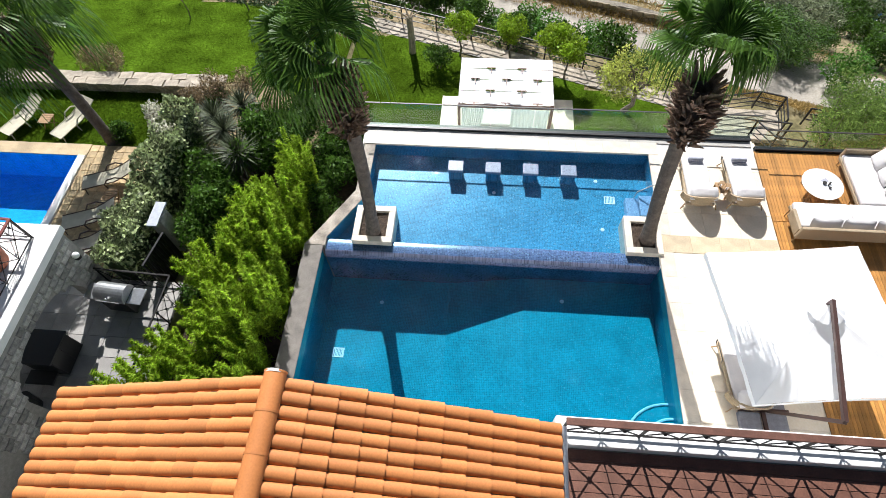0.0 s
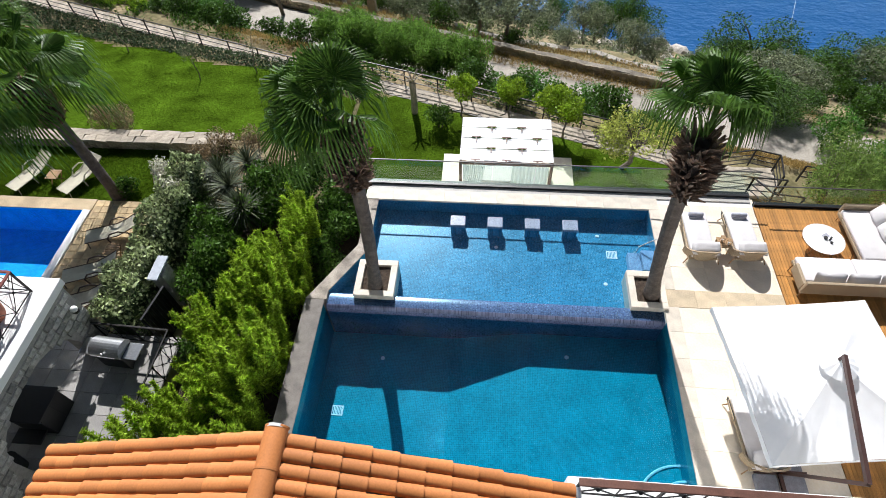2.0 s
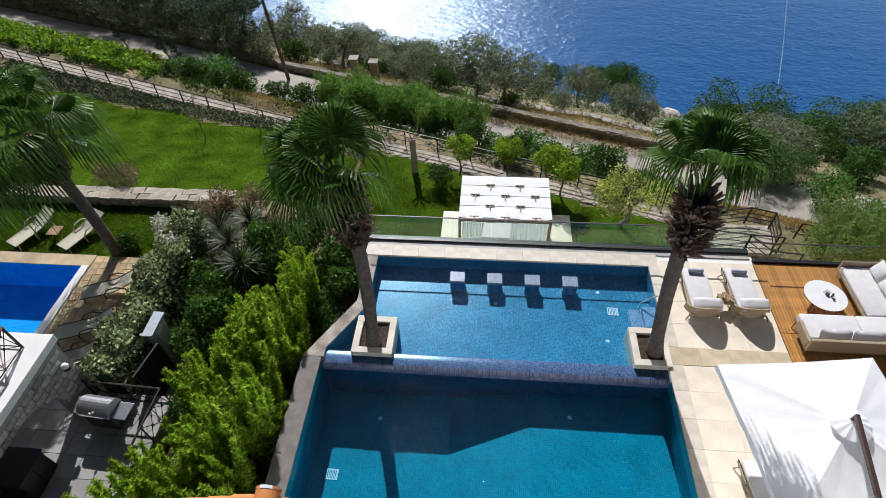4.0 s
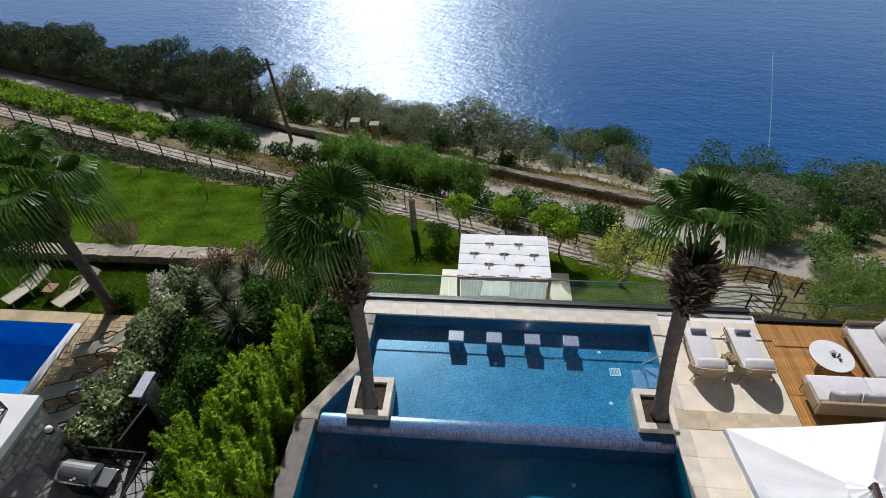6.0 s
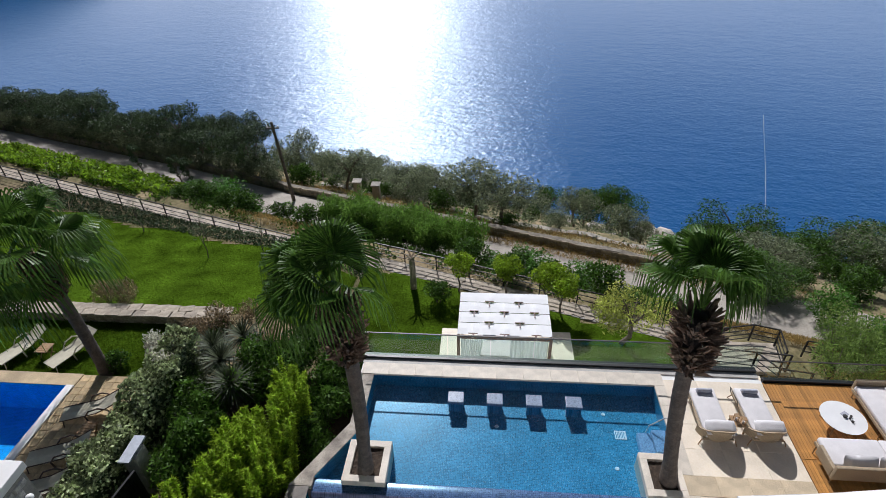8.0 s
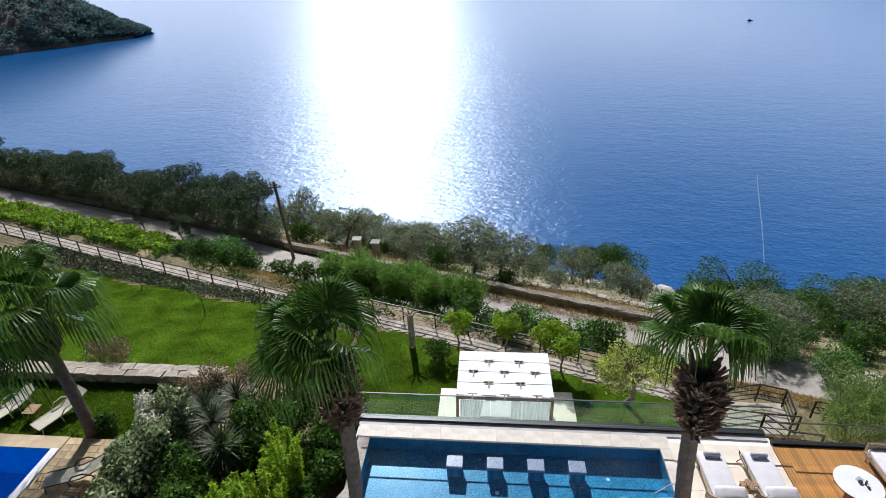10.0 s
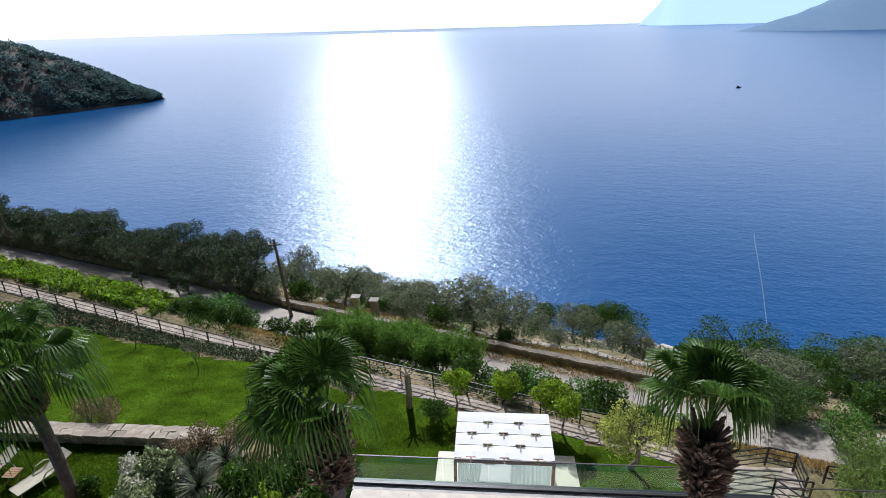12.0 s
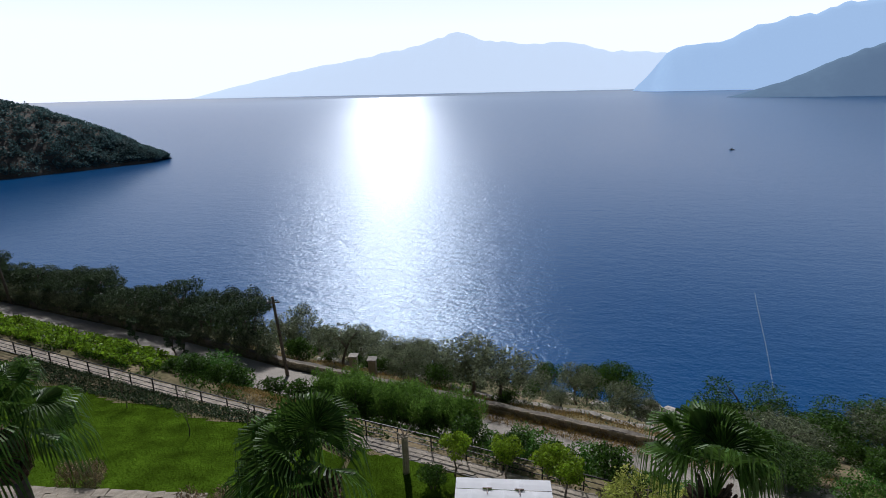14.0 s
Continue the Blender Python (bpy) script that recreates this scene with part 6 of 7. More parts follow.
for k in range(9):
    tube(bm, [(0, -2.8 + k * 0.7, -0.1), (0.1, -2.8 + k * 0.7, 0.9), (-0.1, -2.7 + k * 0.7, 1.7)], 0.04, 5, 0.015)
part("stem", bm, TRUNK, hedge)
# one solid box in the dark leaf colour fills the hedge
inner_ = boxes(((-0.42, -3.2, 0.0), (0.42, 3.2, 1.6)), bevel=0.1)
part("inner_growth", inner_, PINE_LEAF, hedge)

dk = shrub("laurel_shrub", "dark green broad-leaved shrub", "shrub", 51, 1.9, 1.9, 0.15, 2600, SHRUB_LEAF, 8, 0.4)
place(dk, [(-9.4, 10.8), (-9.25, 9.2), (-8.6, 8.6), (-8.7, 9.9), (-9.0, 11.2), (-8.4, 6.9), (-5.4, 10.9), (-5.3, 11.9), (-5.0, 12.7), (-5.5, 13.2), (-7.9, 12.0), (-8.0, 13.3), (-6.9, 12.6), (-10.3, 12.0), (-6.6, 14.0), (-5.2, 9.9), (-4.8, 11.6), (-4.7, 12.6), (-4.9, 13.7)], 0.75, 1.15, -1.4)


def rosette(name, label, seed, n, L, w, material, h=0.5):
    """A spiky plant: stiff tapering leaves out of one heart on a short stem."""
    rg = random.Random(seed)
    t = thing(name, label, "plant")
    bm = bmesh.new()
    for i in range(n):
        a, el = i * 2.399, radians(85 - 115 * i / n + rg.uniform(-8, 8))
        d = Vector((math.cos(a) * math.cos(el), math.sin(a) * math.cos(el), math.sin(el)))
        s = d.cross(Vector((0, 0, 1)))
        s = s.normalized() if s.length > 0.05 else Vector((1, 0, 0))
        l = L * rg.uniform(0.8, 1.1)
        o = Vector((0, 0, h))
        droop = Vector((0, 0, -0.12 * l))
        v = [bm.verts.new(p) for p in (o - s * w * .6, o + s * w * .6, o + d * l * .5 + s * w, o + d * l * .5 - s * w, o + d * l + droop)]
        bm.faces.new((v[0], v[1], v[2], v[3]))
        bm.faces.new((v[3], v[2], v[4]))
    part("leaf_rosette", bm, material, t)
    bm = bmesh.new()
    tube(bm, [(0, 0, -0.1), (0, 0, h)], 0.13, 9, 0.1)
    part("stem", bm, TRUNK, t)
    return t


yu = rosette("yucca", "grey-green spiky yucca rosette", 52, 150, 0.85, 0.02, YUCCA_LEAF, 1.2)
place(yu, [(-9.3, 12.9), (-8.3, 11.6), (-9.0, 14.2), (-9.9, 13.6)], 0.95, 1.25, -1.45)
wf = shrub("flowering_shrub", "tall shrub with cream-white flower plumes", "shrub", 53, 2.0, 1.1, 0.1, 1700, PALE_FLOWER, 7, 0.5, 0.8)
place(wf, [(-12.1, 13.5), (-11.5, 12.7), (-11.0, 12.2)], 0.85, 1.1, -1.45)
bs = shrub("dry_shrub", "brownish half-dry shrub by the garden wall", "shrub", 54, 1.5, 1.3, 0.1, 1700, DRY_LEAF, 7, 0.3)
place(bs, [(-11.3, 14.9), (-10.4, 15.2), (-9.3, 15.6), (-15.6, 17.0), (-16.6, 17.2), (-8.4, 14.9)], 0.8, 1.15)
gb = shrub("round_shrub", "round clipped green garden shrub", "shrub", 55, 0.8, 1.0, 0.08, 1500, SHRUB_LEAF, 7, 0.6)
place(gb, [(-13.75, 13.3), (-10.6, 15.3)], 1.0, 1.15)
lb = shrub("lavender_shrub", "grey twiggy shrub among the yuccas", "shrub", 56, 1.6, 1.7, 0.13, 1500, YUCCA_LEAF, 7, 0.12, 0.6)
place(lb, [(-9.9, 11.9), (-9.2, 11.9), (-10.2, 12.9)], 0.8, 1.1, -1.4)
bb = shrub("box_shrub", "dense dark green shrub on the lawn", "shrub", 57, 1.3, 1.5, 0.09, 2200, SHRUB_LEAF, 8, 0.5)
place(bb, [(-2.4, 21.2)], 1.1, 1.2)

# light green standard trees by the pergola
lm = tree("lime_tree", "small lime-green standard tree beside the pergola", "tree", 61, 2.5, 1.7, 0.13, 2300, LIME_LEAF, 0.42, 0.06, 8, 0.5, "standard trees")
place(lm, [(-1.5, 22.3), (1.1, 22.2), (2.9, 21.3), (3.7, 20.9)], 0.85, 1.05)
lp = tree("citrus_tree", "pale yellow-green tree with a bare twiggy middle", "tree", 62, 3.0, 2.6, 0.15, 2600, mat("pale_leaf", (0.42, 0.46, 0.10), 0.5, vary=0.35, scale=1.5, fine=12, bump=0, rnd=0.4, transl=0.35, island=True, spec=0.12), 0.45, 0.13, 10, 0.4)
place(lp, [(6.1, 18.9)], 1.0, 1.05)
yt = tree("young_tree", "thin young tree with sparse twigs on the lawn", "tree", 63, 2.1, 0.9, 0.07, 260, OLIVE_LEAF, 0.4, 0.03, 6, 0.3, "young trees")
place(yt, [(-20.9, 26.2), (-14.9, 22.5), (-16.3, 25.2), (-12.2, 23.6)], 0.9, 1.1)
cy = tree("cypress_tree", "dark narrow cypress beside the path", "tree", 64, 3.2, 1.1, 0.12, 1800, PINE_LEAF, 0.05, 0.08, 9, 0.4)
place(cy, [(-27.6, 36.9), (-25.4, 38.0), (-24.2, 37.6)], 0.85, 1.1)

# vegetation below the path and along the road
ol = shrub("oleander_shrub", "tall upright green shrub between path and road", "shrub", 65, 3.3, 2.1, 0.2, 3600, mat("oleander_leaf", (0.16, 0.29, 0.045), 0.45, vary=0.35, scale=1.5, fine=12, bump=0, rnd=0.5, transl=0.45, island=True, spec=0.12), 11, 0.2, 1.2)
place(ol, [(-9.9, 32.4), (-8.1, 31.8), (-6.4, 30.9), (-3.9, 30.0), (-2.0, 29.5), (-11.1, 32.3), (-8.3, 29.6), (-5.9, 28.6), (-3.6, 28.2), (-1.2, 28.4), (-5.2, 31.3), (-10.4, 30.9), (-7.1, 29.9), (-4.6, 29.2), (-2.7, 29.8), (-9.3, 33.4)], 0.95, 1.25)
sh2 = shrub("bay_shrub", "dense fresh-green shrub below the path", "shrub", 66, 2.2, 2.6, 0.15, 2800, mat("fresh_leaf", (0.09, 0.22, 0.028), 0.5, vary=0.35, scale=1.5, fine=12, bump=0, rnd=0.45, transl=0.3, island=True, spec=0.12), 9, 0.4)
stand(sh2, [(2.0, 25.4, 2.2, 3.4), (0.5, 25.6, 1.3, 2.3), (5.6, 24.6, 2.2, 2.9), (3.6, 25.6, 1.8, 2.3), (-20.1, 34.4, 2.4, 4.0), (-21.9, 34.9, 1.6, 3.4), (-18.0, 33.3, 2.0, 2.8), (-19.2, 33.0, 1.8, 2.8), (8.4, 23.4, 1.2, 2.2), (9.8, 22.8, 1.2, 2.0), (19.2, 24.6, 2.4, 3.0), (20.6, 22.0, 2.6, 3.0), (7.0, 23.9, 1.0, 2.0), (-17.0, 32.6, 1.4, 2.2)], 2.2, 2.6)
rt = tree("carob_tree", "broad dark-green carob tree on the slope", "tree", 67, 4.4, 4.8, 0.15, 13000, SHRUB_LEAF, 0.03, 0.18, 15, 0.45, "carob trees")
stand(rt, [(14.4, 56.4, 6.0, 5.6), (11.7, 57.3, 5.2, 4.0), (7.1, 58.8, 4.1, 3.4), (27.7, 50.8, 5.6, 8.6), (23.6, 50.1, 3.4, 5.4), (28.3, 38.9, 4.1, 6.4), (35.9, 42.7, 5.6, 8.7), (25.2, 37.9, 2.6, 4.2), (33.0, 50.0, 4.4, 7.0), (41.0, 47.0, 5.0, 7.5), (16.0, 28.3, 1.9, 4.5), (17.5, 27.4, 1.6, 3.7)], 4.4, 4.8)
ov = tree("wild_olive", "silvery olive tree with an open crown", "tree", 68, 4.3, 4.2, 0.24, 4600, OLIVE_LEAF, 0.04, 0.16, 15, 0.28, "wild olives")
stand(ov, [(-1.4, 39.5, 5.0, 5.2), (1.6, 36.9, 4.7, 4.9), (-4.9, 41.2, 3.4, 4.3), (8.6, 45.2, 4.1, 3.7), (12.2, 44.4, 3.4, 3.6), (14.0, 43.2, 2.4, 2.8), (-9.7, 49.7, 3.0, 5.0), (-15.3, 58.0, 3.6, 5.5), (-19.9, 61.7, 3.5, 5.0), (4.9, 46.9, 3.0, 3.2), (20.9, 35.1, 2.9, 5.2), (30.3, 38.3, 4.3, 6.0), (17.3, 38.5, 2.0, 4.2), (5.6, 38.2, 1.8, 2.2), (22.6, 37.6, 2.8, 4.4), (33.4, 37.0, 4.0, 5.6), (-7.2, 44.6, 3.4, 4.4), (-12.6, 46.2, 3.0, 4.4)], 4.3, 4.2)
tl = shrub("willow_shrub", "tall yellow-green feathery shrub beside the terrace", "shrub", 69, 3.4, 2.2, 0.14, 3200, mat("feather_leaf", (0.19, 0.28, 0.06), 0.5, vary=0.35, scale=1.5, fine=12, bump=0, rnd=0.45, transl=0.45, island=True, spec=0.12), 9, 0.2, 0.8)
place(tl, [(16.8, 20.1), (14.8, 17.5), (16.2, 16.7), (15.2, 16.0), (14.4, 16.6), (17.6, 15.6), (17.4, 18.4), (19.4, 18.0), (15.6, 18.8)], 0.95, 1.25)

# low crop between path and road, dry grass, ground cover: too many to count
def cover(name, n, x0, x1, s0, s1, leaf, material, label, h, slim=0.4, up=0.8, lump=0.0):
    rg_ = np.random.default_rng(n)
    x = rg_.uniform(x0, x1, n)
    s = rg_.uniform(s0, s1, n)
    if lump:
        keep = np.sin(x * 1.9 + np.sin(s * 2)) + np.sin(s * 2.3 + x * .7) + rg_.normal(0, .5, n) > lump - 1
        x, s = x[keep], s[keep]
    y = s * 1.056 - 0.34 * x
    z = np.array([height(a, b) for a, b in zip(x, y)]) + rg_.uniform(0.02, h, len(x))
    return tagged(new(name, leaves(name, np.stack([x, y, z], 1), leaf, material, up, 0.8, slim)), label, "ground cover", kind="stuff")


cover("crop_field", 36000, -75, -23.0, 22.5, 26.8, 0.3, leafmat("crop_leaf", (0.20, 0.33, 0.02), 0.5, 0.6), "bright green low leafy crop", 0.65, 0.5, 0.4, 0.35)
cover("dry_grass", 14000, -24, 20, 31.9, 36.4, 0.3, mat("dry_grass", (0.38, 0.27, 0.10), 0.9, vary=0.4, scale=1, fine=12, bump=0, rnd=0.3, transl=0.3, island=True, spec=0.12), "golden dry grass along the wall", 0.35, 0.1, 1.5)
cover("dry_grass_bank", 16000, 9, 20, 22.8, 26.8, 0.3, bpy.data.materials["dry_grass"], "golden dry grass on the bank", 0.35, 0.1, 1.5)
cover("dry_grass_roadside", 6000, -9, 14, 30.1, 31.45, 0.3, bpy.data.materials["dry_grass"], "golden dry grass at the foot of the road wall", 0.3, 0.1, 1.5)
cover("dry_grass_verge", 6000, -17, -9, 22.3, 27.0, 0.3, bpy.data.materials["dry_grass"], "golden dry grass beside the road", 0.35, 0.1, 1.5)
cover("weeds", 15000, -50, 48, 33, 61, 0.3, OLIVE_LEAF, "low grey-green scrub on the slope", 0.6, 0.3, 0.6, 1.0)
cover("weeds_bank", 21000, -34, 9.6, 21.95, 27.0, 0.2, SHRUB_LEAF, "low green weeds on the bank below the path", 0.45, 0.4, 0.6, 0.9)
cover("bank_planting", 15000, -34, -6.5, 18.9, 20.8, 0.13, PINE_LEAF, "low planting between lawn and path", 0.2, 0.5, 0.6)

# grass blades give the lawns their nap
def nap(name, n, x0, x1, y0, y1, smax, label):
    rg_ = np.random.default_rng(n)
    x, y = rg_.uniform(x0, x1, n), rg_.uniform(y0, y1, n)
    k = (y + 0.34 * x) / 1.056 < smax
    x, y = x[k], y[k]
    z = np.array([height(a, b) for a, b in zip(x, y)]) + 0.08
    return tagged(new(name, leaves(name, np.stack([x, y, z], 1), 0.11, mat(name, (0.080, 0.138, 0.008), 0.9, spec=0.0, vary=0.5, scale=0.7, fine=6, bump=0, rnd=0.4, transl=0.4, island=True), 1.6, 0.6, 0.12)), label, "grass", kind="stuff")


nap("grass_upper", 66000, -34, -6.7, 16.7, 31, 19.0, "fine green grass blades of the upper lawn")
nap("grass_pergola", 47000, -6, 9.4, 13.4, 24.4, 20.7, "fine green grass blades round the pergola")
nap("grass_pool", 26000, -23, -12.7, 12.8, 15.7, 99, "fine green grass blades beside the pool")

# shore: rocks, a parasol and two loungers, the buoy line, a boat
rg = random.Random(3)
ROCKS = []
for k in range(5):
    bm = bmesh.new()
    bmesh.ops.create_icosphere(bm, subdivisions=2, radius=1)
    for v in bm.verts:
        v.co *= 1 + 0.35 * noise.noise(v.co * 1.3 + Vector((k * 7, 0, 0)))
        v.co.z *= 0.6
    ROCKS.append(from_bm("rock", bm, ROCK))
for i in range(110):
    x = rg.uniform(-30, 45)
    s = rg.choice((rg.uniform(58, 66), rg.uniform(34, 60), rg.uniform(44, 66)))
    y = s * 1.056 - 0.34 * x
    k = rg.uniform(0.3, 1.1) * (1.3 if s > 58 else 0.6)
    r = tagged(new("shore_rock", ROCKS[i % 5]), "pale grey limestone rock on the shore slope", "rock", "shore rocks")
    r.matrix_world = Matrix.LocRotScale((x, y, height(x, y) + 0.1 * k), Euler((0, 0, rg.uniform(0, 6))), (k, k * rg.uniform(.7, 1.2), k))

sx_, sy_ = 17.6, 53.2
bp_ = thing("beach_parasol", "round straw parasol on the shore", "parasol", Matrix.Translation((sx_, sy_, height(sx_, sy_))))
bm = bmesh.new()
tube(bm, [(0, 0, 0), (0, 0, 2.3)], 0.04, 7)
part("pole", bm, TRUNK, bp_)
bm = bmesh.new()
bmesh.ops.create_cone(bm, cap_ends=False, segments=16, radius1=0.85, radius2=0.05, depth=0.4, matrix=Matrix.Translation((0, 0, 2.2)))
part("canopy", bm, mat("straw", (0.30, 0.25, 0.2), 0.9, vary=0.3, scale=8, bump=0.4), bp_)
for dx in (-1.4, 1.3):
    sling_chair("beach_lounger", "white lounger beside the straw parasol", pose(sx_ + dx, sy_ - 0.6, height(sx_ + dx, sy_ - 0.6) + 0.05, 0, 0, 10), TABLE_TOP, "beach loungers")

for i in range(34):
    t = i / 33
    b = tagged(new("buoy", bpy.data.meshes.get("buoy") or (lambda q: (bmesh.ops.create_icosphere(q, subdivisions=2, radius=0.085), from_bm("buoy", q, TABLE_TOP, True))[1])(bmesh.new())),
               "small white buoy of a floating line", "buoy", "buoy line")
    b.location = (37.4 + 14.2 * t + 0.12 * math.sin(t * 5), 66 + 37 * t, -25.93)
rp = thing("buoy_rope", "pale rope linking the buoys", "rope")
bm = bmesh.new()
tube(bm, [(37.4 + 14.2 * t + 0.12 * math.sin(t * 5), 66 + 37 * t, -25.96) for t in np.linspace(0, 1, 20)], 0.018, 5)
part("line", bm, TABLE_TOP, rp)
bo = thing("boat", "small dark boat on the open sea", "boat", Matrix.Translation((145, 342, -26.06)) @ Matrix.Scale(0.55, 4))
bm = bmesh.new()
ring_ = [[bm.verts.new((x, w * k, z)) for k in (-1, 1)] for x, w, z in ((-2.2, 0.9, 0.9), (0, 1.0, 0.85), (1.6, 0.7, 0.95), (2.8, 0.05, 1.2))]
keel = [bm.verts.new((x, 0, 0)) for x in (-2.2, 0, 1.6, 2.5)]
for i in range(3):
    bm.faces.new((ring_[i][0], ring_[i + 1][0], keel[i + 1], keel[i]))
    bm.faces.new((ring_[i][1], keel[i], keel[i + 1], ring_[i + 1][1]))
    bm.faces.new((ring_[i][0], ring_[i][1], ring_[i + 1][1], ring_[i + 1][0]))
part("hull", bm, BLACK, bo)
part("cabin", boxes(((-1.2, -0.6, 0.85), (0.4, 0.6, 2.0)), bevel=0.05), BLACK, bo)

# wooded headland on the near side of the bay
LINE = ((-203, 326, 2.5), (-217, 322, 9), (-240, 318, 21), (-272, 312, 33), (-300, 305, 40), (-345, 290, 50), (-420, 270, 60))
V, F = [], []
nu, nv = 70, 26
for i in range(nu + 1):
    t = i / nu * (len(LINE) - 1)
    k = min(len(LINE) - 2, int(t))
    q = Vector(LINE[k]).lerp(Vector(LINE[k + 1]), t - k)
    wd = 6 + q.z * 1.7
    for j in range(nv + 1):
        u = j / nv * 2 - 1
        y = q.y + u * (wd if u > 0 else 6 + q.z * 2.6)
        h = q.z * max(0, 1 - abs(u) ** 1.5) + (1.6 * noise.noise((q.x * .15, y * .15, 0)) + 0.9 * noise.noise((q.x * .5, y * .5, 5))) * min(1, q.z / 12) * (1 - abs(u))
        V.append((q.x + 4 * noise.noise((y * .1, 0, 2)), y, -27 + h + (1.0 if abs(u) < .93 else -1)))
for i in range(nu):
    for j in range(nv):
        a = i * (nv + 1) + j
        F.append((a, a + 1, a + nv + 2, a + nv + 1))
tagged(new("headland", mesh("headland", V, F, mat("headland_rock", (0.16, 0.14, 0.11), 0.95, vary=0.4, scale=0.1, fine=1, bump=0.5, dist=0.5), True)), "wooded rocky headland beside the bay", "headland", kind="structure")
rgh = np.random.default_rng(12)
VV = np.array(V).reshape(nu + 1, nv + 1, 3)
cs_, rs_ = [], []
for i in range(2600):
    a, b = rgh.integers(0, nu), rgh.integers(1, nv - 1)
    p = VV[a, b] * (1 - rgh.random()) + VV[min(nu, a + 1), b + 1] * 0
    p = VV[a, b] + (VV[a + 1, b + 1] - VV[a, b]) * rgh.random()
    if p[2] > -24.3:
        cs_.append((p[0], p[1], p[2] + 0.5, *(rgh.uniform(1.5, 3.0) * np.array([1, 1, .8]))))
tagged(new("headland_woods", leaves("headland_woods", clumps(rgh, 100000, cs_), 1.1, mat("headland_leaf", (0.12, 0.20, 0.19), 0.8, vary=0.4, scale=0.1, fine=1, bump=0, rnd=0.5, transl=0.35, island=True), 0.4, 1, 0.7)), "dense dark evergreen scrub on the headland", "woods", kind="stuff")


# ---- paving and boards, piece by piece ----
def slabs(name, parent, x0, x1, y0, y1, w, d, z, h, material, gap=0.003, bevel=0.004, seed=0, offset=0.0, jitter=0.0015):
    rg_ = random.Random(seed)
    nx, ny = max(1, round((x1 - x0) / w)), max(1, round((y1 - y0) / d))
    w, d = (x1 - x0) / nx, (y1 - y0) / ny
    a, b = w / 2 - gap / 2, d / 2 - gap / 2
    me = mesh(name, [(-a, -b, -h), (a, -b, -h), (a, b, -h), (-a, b, -h), (-a, -b, -bevel), (a, -b, -bevel), (a, b, -bevel), (-a, b, -bevel),
                     (-a + bevel, -b + bevel, 0), (a - bevel, -b + bevel, 0), (a - bevel, b - bevel, 0), (-a + bevel, b - bevel, 0)],
              [(0, 1, 5, 4), (1, 2, 6, 5), (2, 3, 7, 6), (3, 0, 4, 7), (4, 5, 9, 8), (5, 6, 10, 9), (6, 7, 11, 10), (7, 4, 8, 11), (8, 9, 10, 11)], material)
    for j in range(ny):
        for i in range(nx):
            o = part(name, me, None, parent)
            o.location = (x0 + w * (i + 0.5), y0 + d * (j + 0.5), z + rg_.uniform(-jitter, jitter))


pave = thing("terrace_paving", "pale travertine paving of the pool terrace", "paving", kind="structure")
slabs("paving_slab", pave, 5.72, 8.80, 9.15, 12.55, 1.03, 0.85, 0.0, 0.055, TRAVERTINE, seed=1)
slabs("paving_slab", pave, 5.72, 8.80, 2.0, 8.55, 1.03, 0.82, 0.0, 0.055, TRAVERTINE, seed=2)
slabs("border_slab", pave, 5.42, 8.80, 8.55, 9.15, 0.85, 0.6, 0.012, 0.07, mat("banded_travertine", (0.56, 0.45, 0.30), 0.55, vary=0.25, scale=2.5, fine=30, bump=0.12, rnd=0.08), seed=3)
slabs("coping_slab", pave, 5.30, 5.72, 2.0, 8.55, 0.42, 0.82, 0.012, 0.07, STONE_COPING, seed=4)
slabs("coping_slab", pave, 5.40, 5.72, 9.15, 12.28, 0.32, 0.78, 0.012, 0.07, STONE_COPING, seed=5)
slabs("coping_slab", pave, -4.1, 5.72, 12.28, 12.78, 0.9, 0.5, 0.012, 0.07, STONE_COPING, seed=6)
slabs("edge_slab", pave, -4.15, 8.80, 12.79, 13.2, 1.0, 0.41, -0.02, 0.035, mat("grey_travertine", (0.42, 0.40, 0.37), 0.6, vary=0.2, scale=2, fine=30, bump=0.15, rnd=0.06), seed=7)

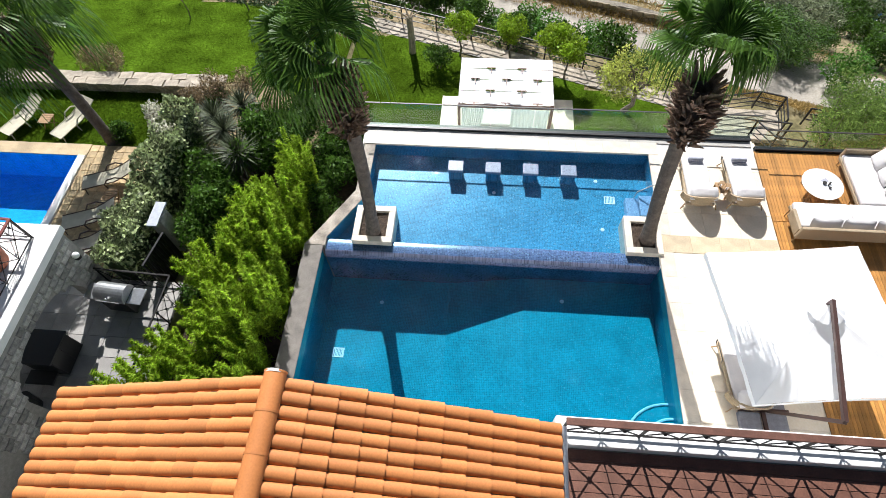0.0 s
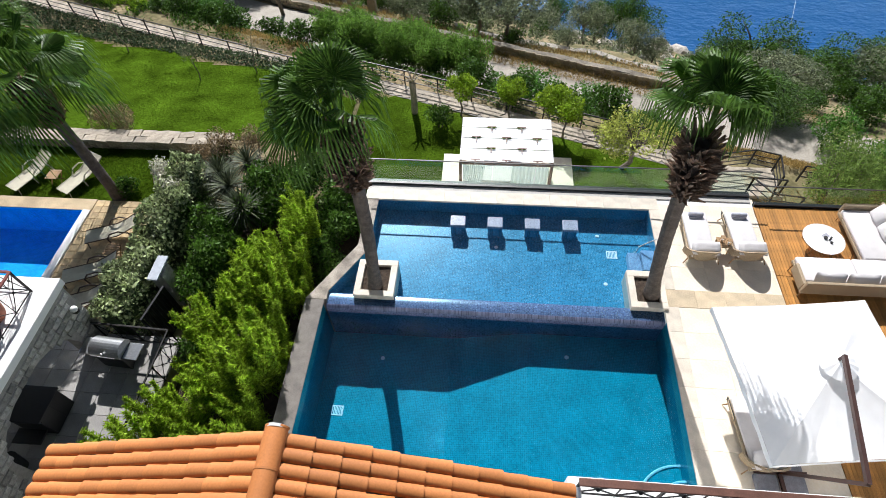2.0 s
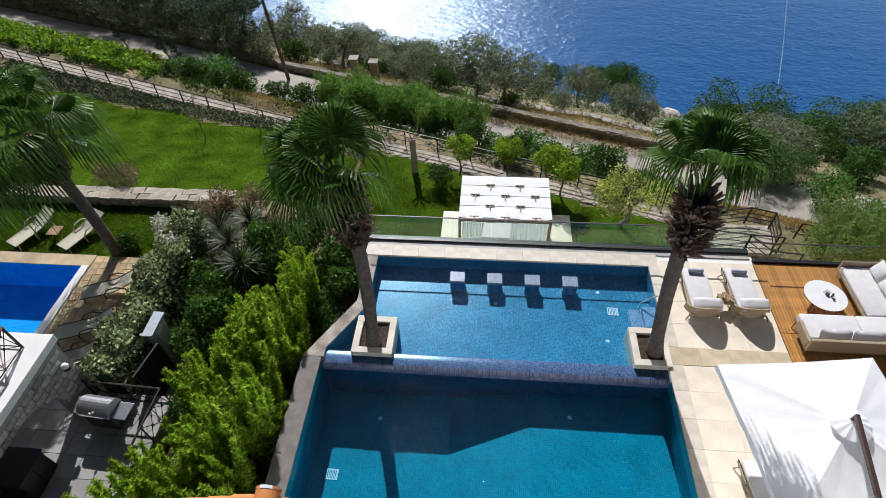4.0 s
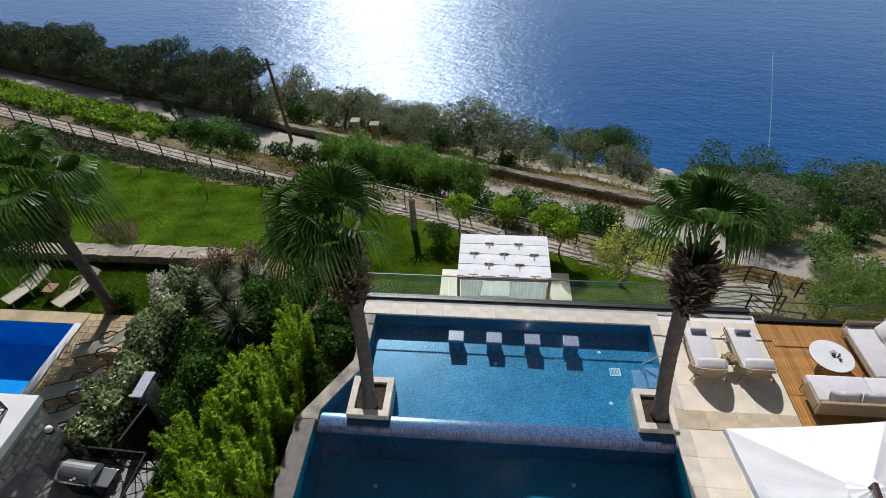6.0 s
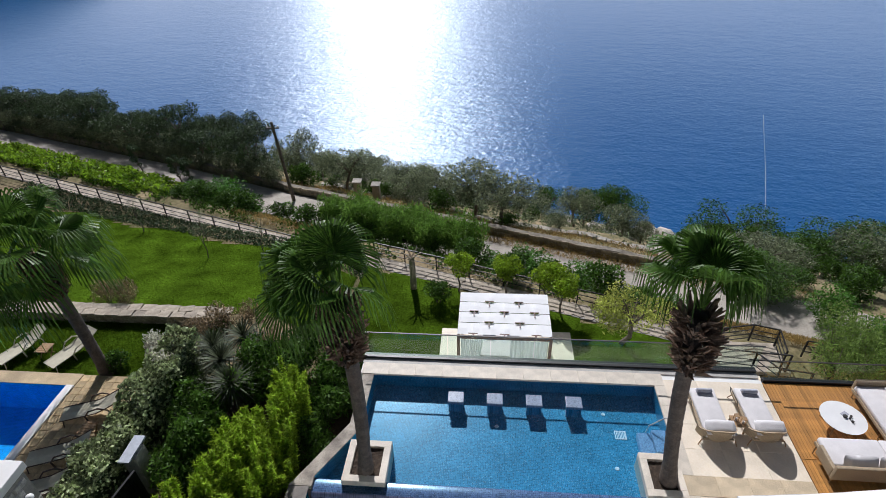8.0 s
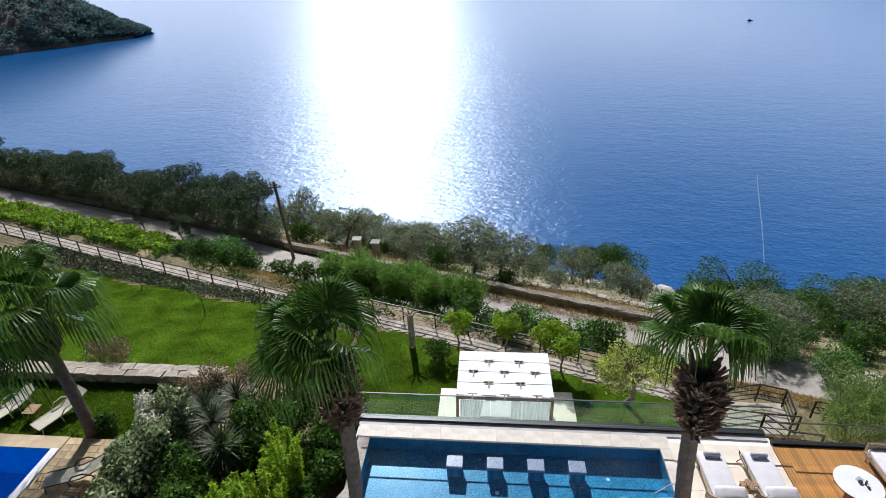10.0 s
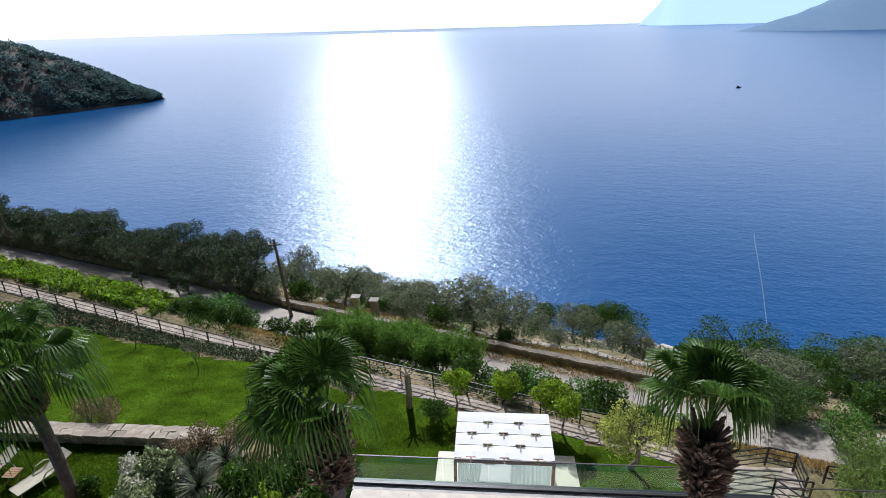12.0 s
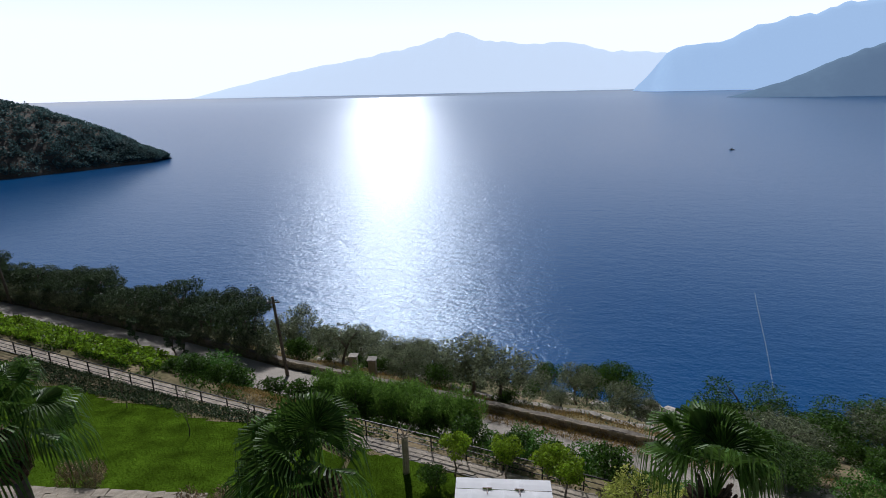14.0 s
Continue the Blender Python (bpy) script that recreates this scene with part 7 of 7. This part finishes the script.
deck = thing("wooden_deck", "warm brown hardwood deck boards", "deck", kind="structure")
slabs("deck_board", deck, 8.82, 14.3, 7.05, 9.84, 0.095, 2.8, 0.0, 0.03, WOOD_DECK, 0.007, 0.004, 8)
slabs("deck_board", deck, 8.82, 14.3, 9.85, 12.60, 0.095, 2.8, 0.0, 0.03, WOOD_DECK, 0.007, 0.004, 9)
slabs("deck_board", deck, 8.82, 12.0, 2.0, 7.04, 0.095, 5.0, 0.0, 0.03, WOOD_DECK, 0.007, 0.004, 10)

bal = thing("balcony_boards", "red-brown boards of the balcony floor", "floor", kind="structure")
slabs("floor_board", bal, 1.26, 9.0, -1.6, 1.64, 7.7, 0.14, 5.77, 0.03, PLANK, 0.006, 0.004, 11)

pt_ = thing("patio_tiles", "grey stone tiles of the villa patio", "paving", kind="structure")
slabs("patio_tile", pt_, -15.4, -9.02, 2.0, 6.98, 0.6, 0.6, -0.70, 0.035, mat("patio_tile", (0.29, 0.275, 0.255), 0.6, vary=0.2, scale=2, fine=30, bump=0.15, rnd=0.12), 0.01, 0.006, 12)
dw = thing("deck_pavers", "ochre stone pavers of the neighbouring pool deck", "paving", kind="structure")
slabs("paver", dw, -14.70, -11.65, 7.25, 12.72, 0.34, 0.3, -1.2, 0.055, mat("ochre_paver", (0.50, 0.37, 0.20), 0.8, vary=0.3, scale=4, fine=40, bump=0.3, rnd=0.22), 0.008, 0.008, 13, jitter=0.003)

# crazy paving of the garden path
rg = random.Random(17)
SLABS = []
for k in range(7):
    m_ = rg.randint(5, 7)
    pts = [(0.31 * rg.uniform(.85, 1.08) * math.cos(a), 0.30 * rg.uniform(.85, 1.08) * math.sin(a)) for a in [2 * math.pi * i / m_ + rg.uniform(-.15, .15) for i in range(m_)]]
    SLABS.append(prism("path_stone", pts, -0.05, 0.03, PATHSTONE))
for x in np.arange(-40.0, 11.5, 0.48):
    for r_ in range(2):
        s = 21.02 + r_ * 0.44 + bend(x) + rg.uniform(-.04, .04)
        p = path_point(x + rg.uniform(-.04, .04) + (0.25 if r_ % 2 else 0), s)
        o = part("path_stone", SLABS[rg.randrange(7)], None, path)
        o.matrix_world = Matrix.Translation((p[0], p[1], p[2] + 0.075)) @ pose(0, 0, 0, 0, 0, rg.uniform(0, 360))
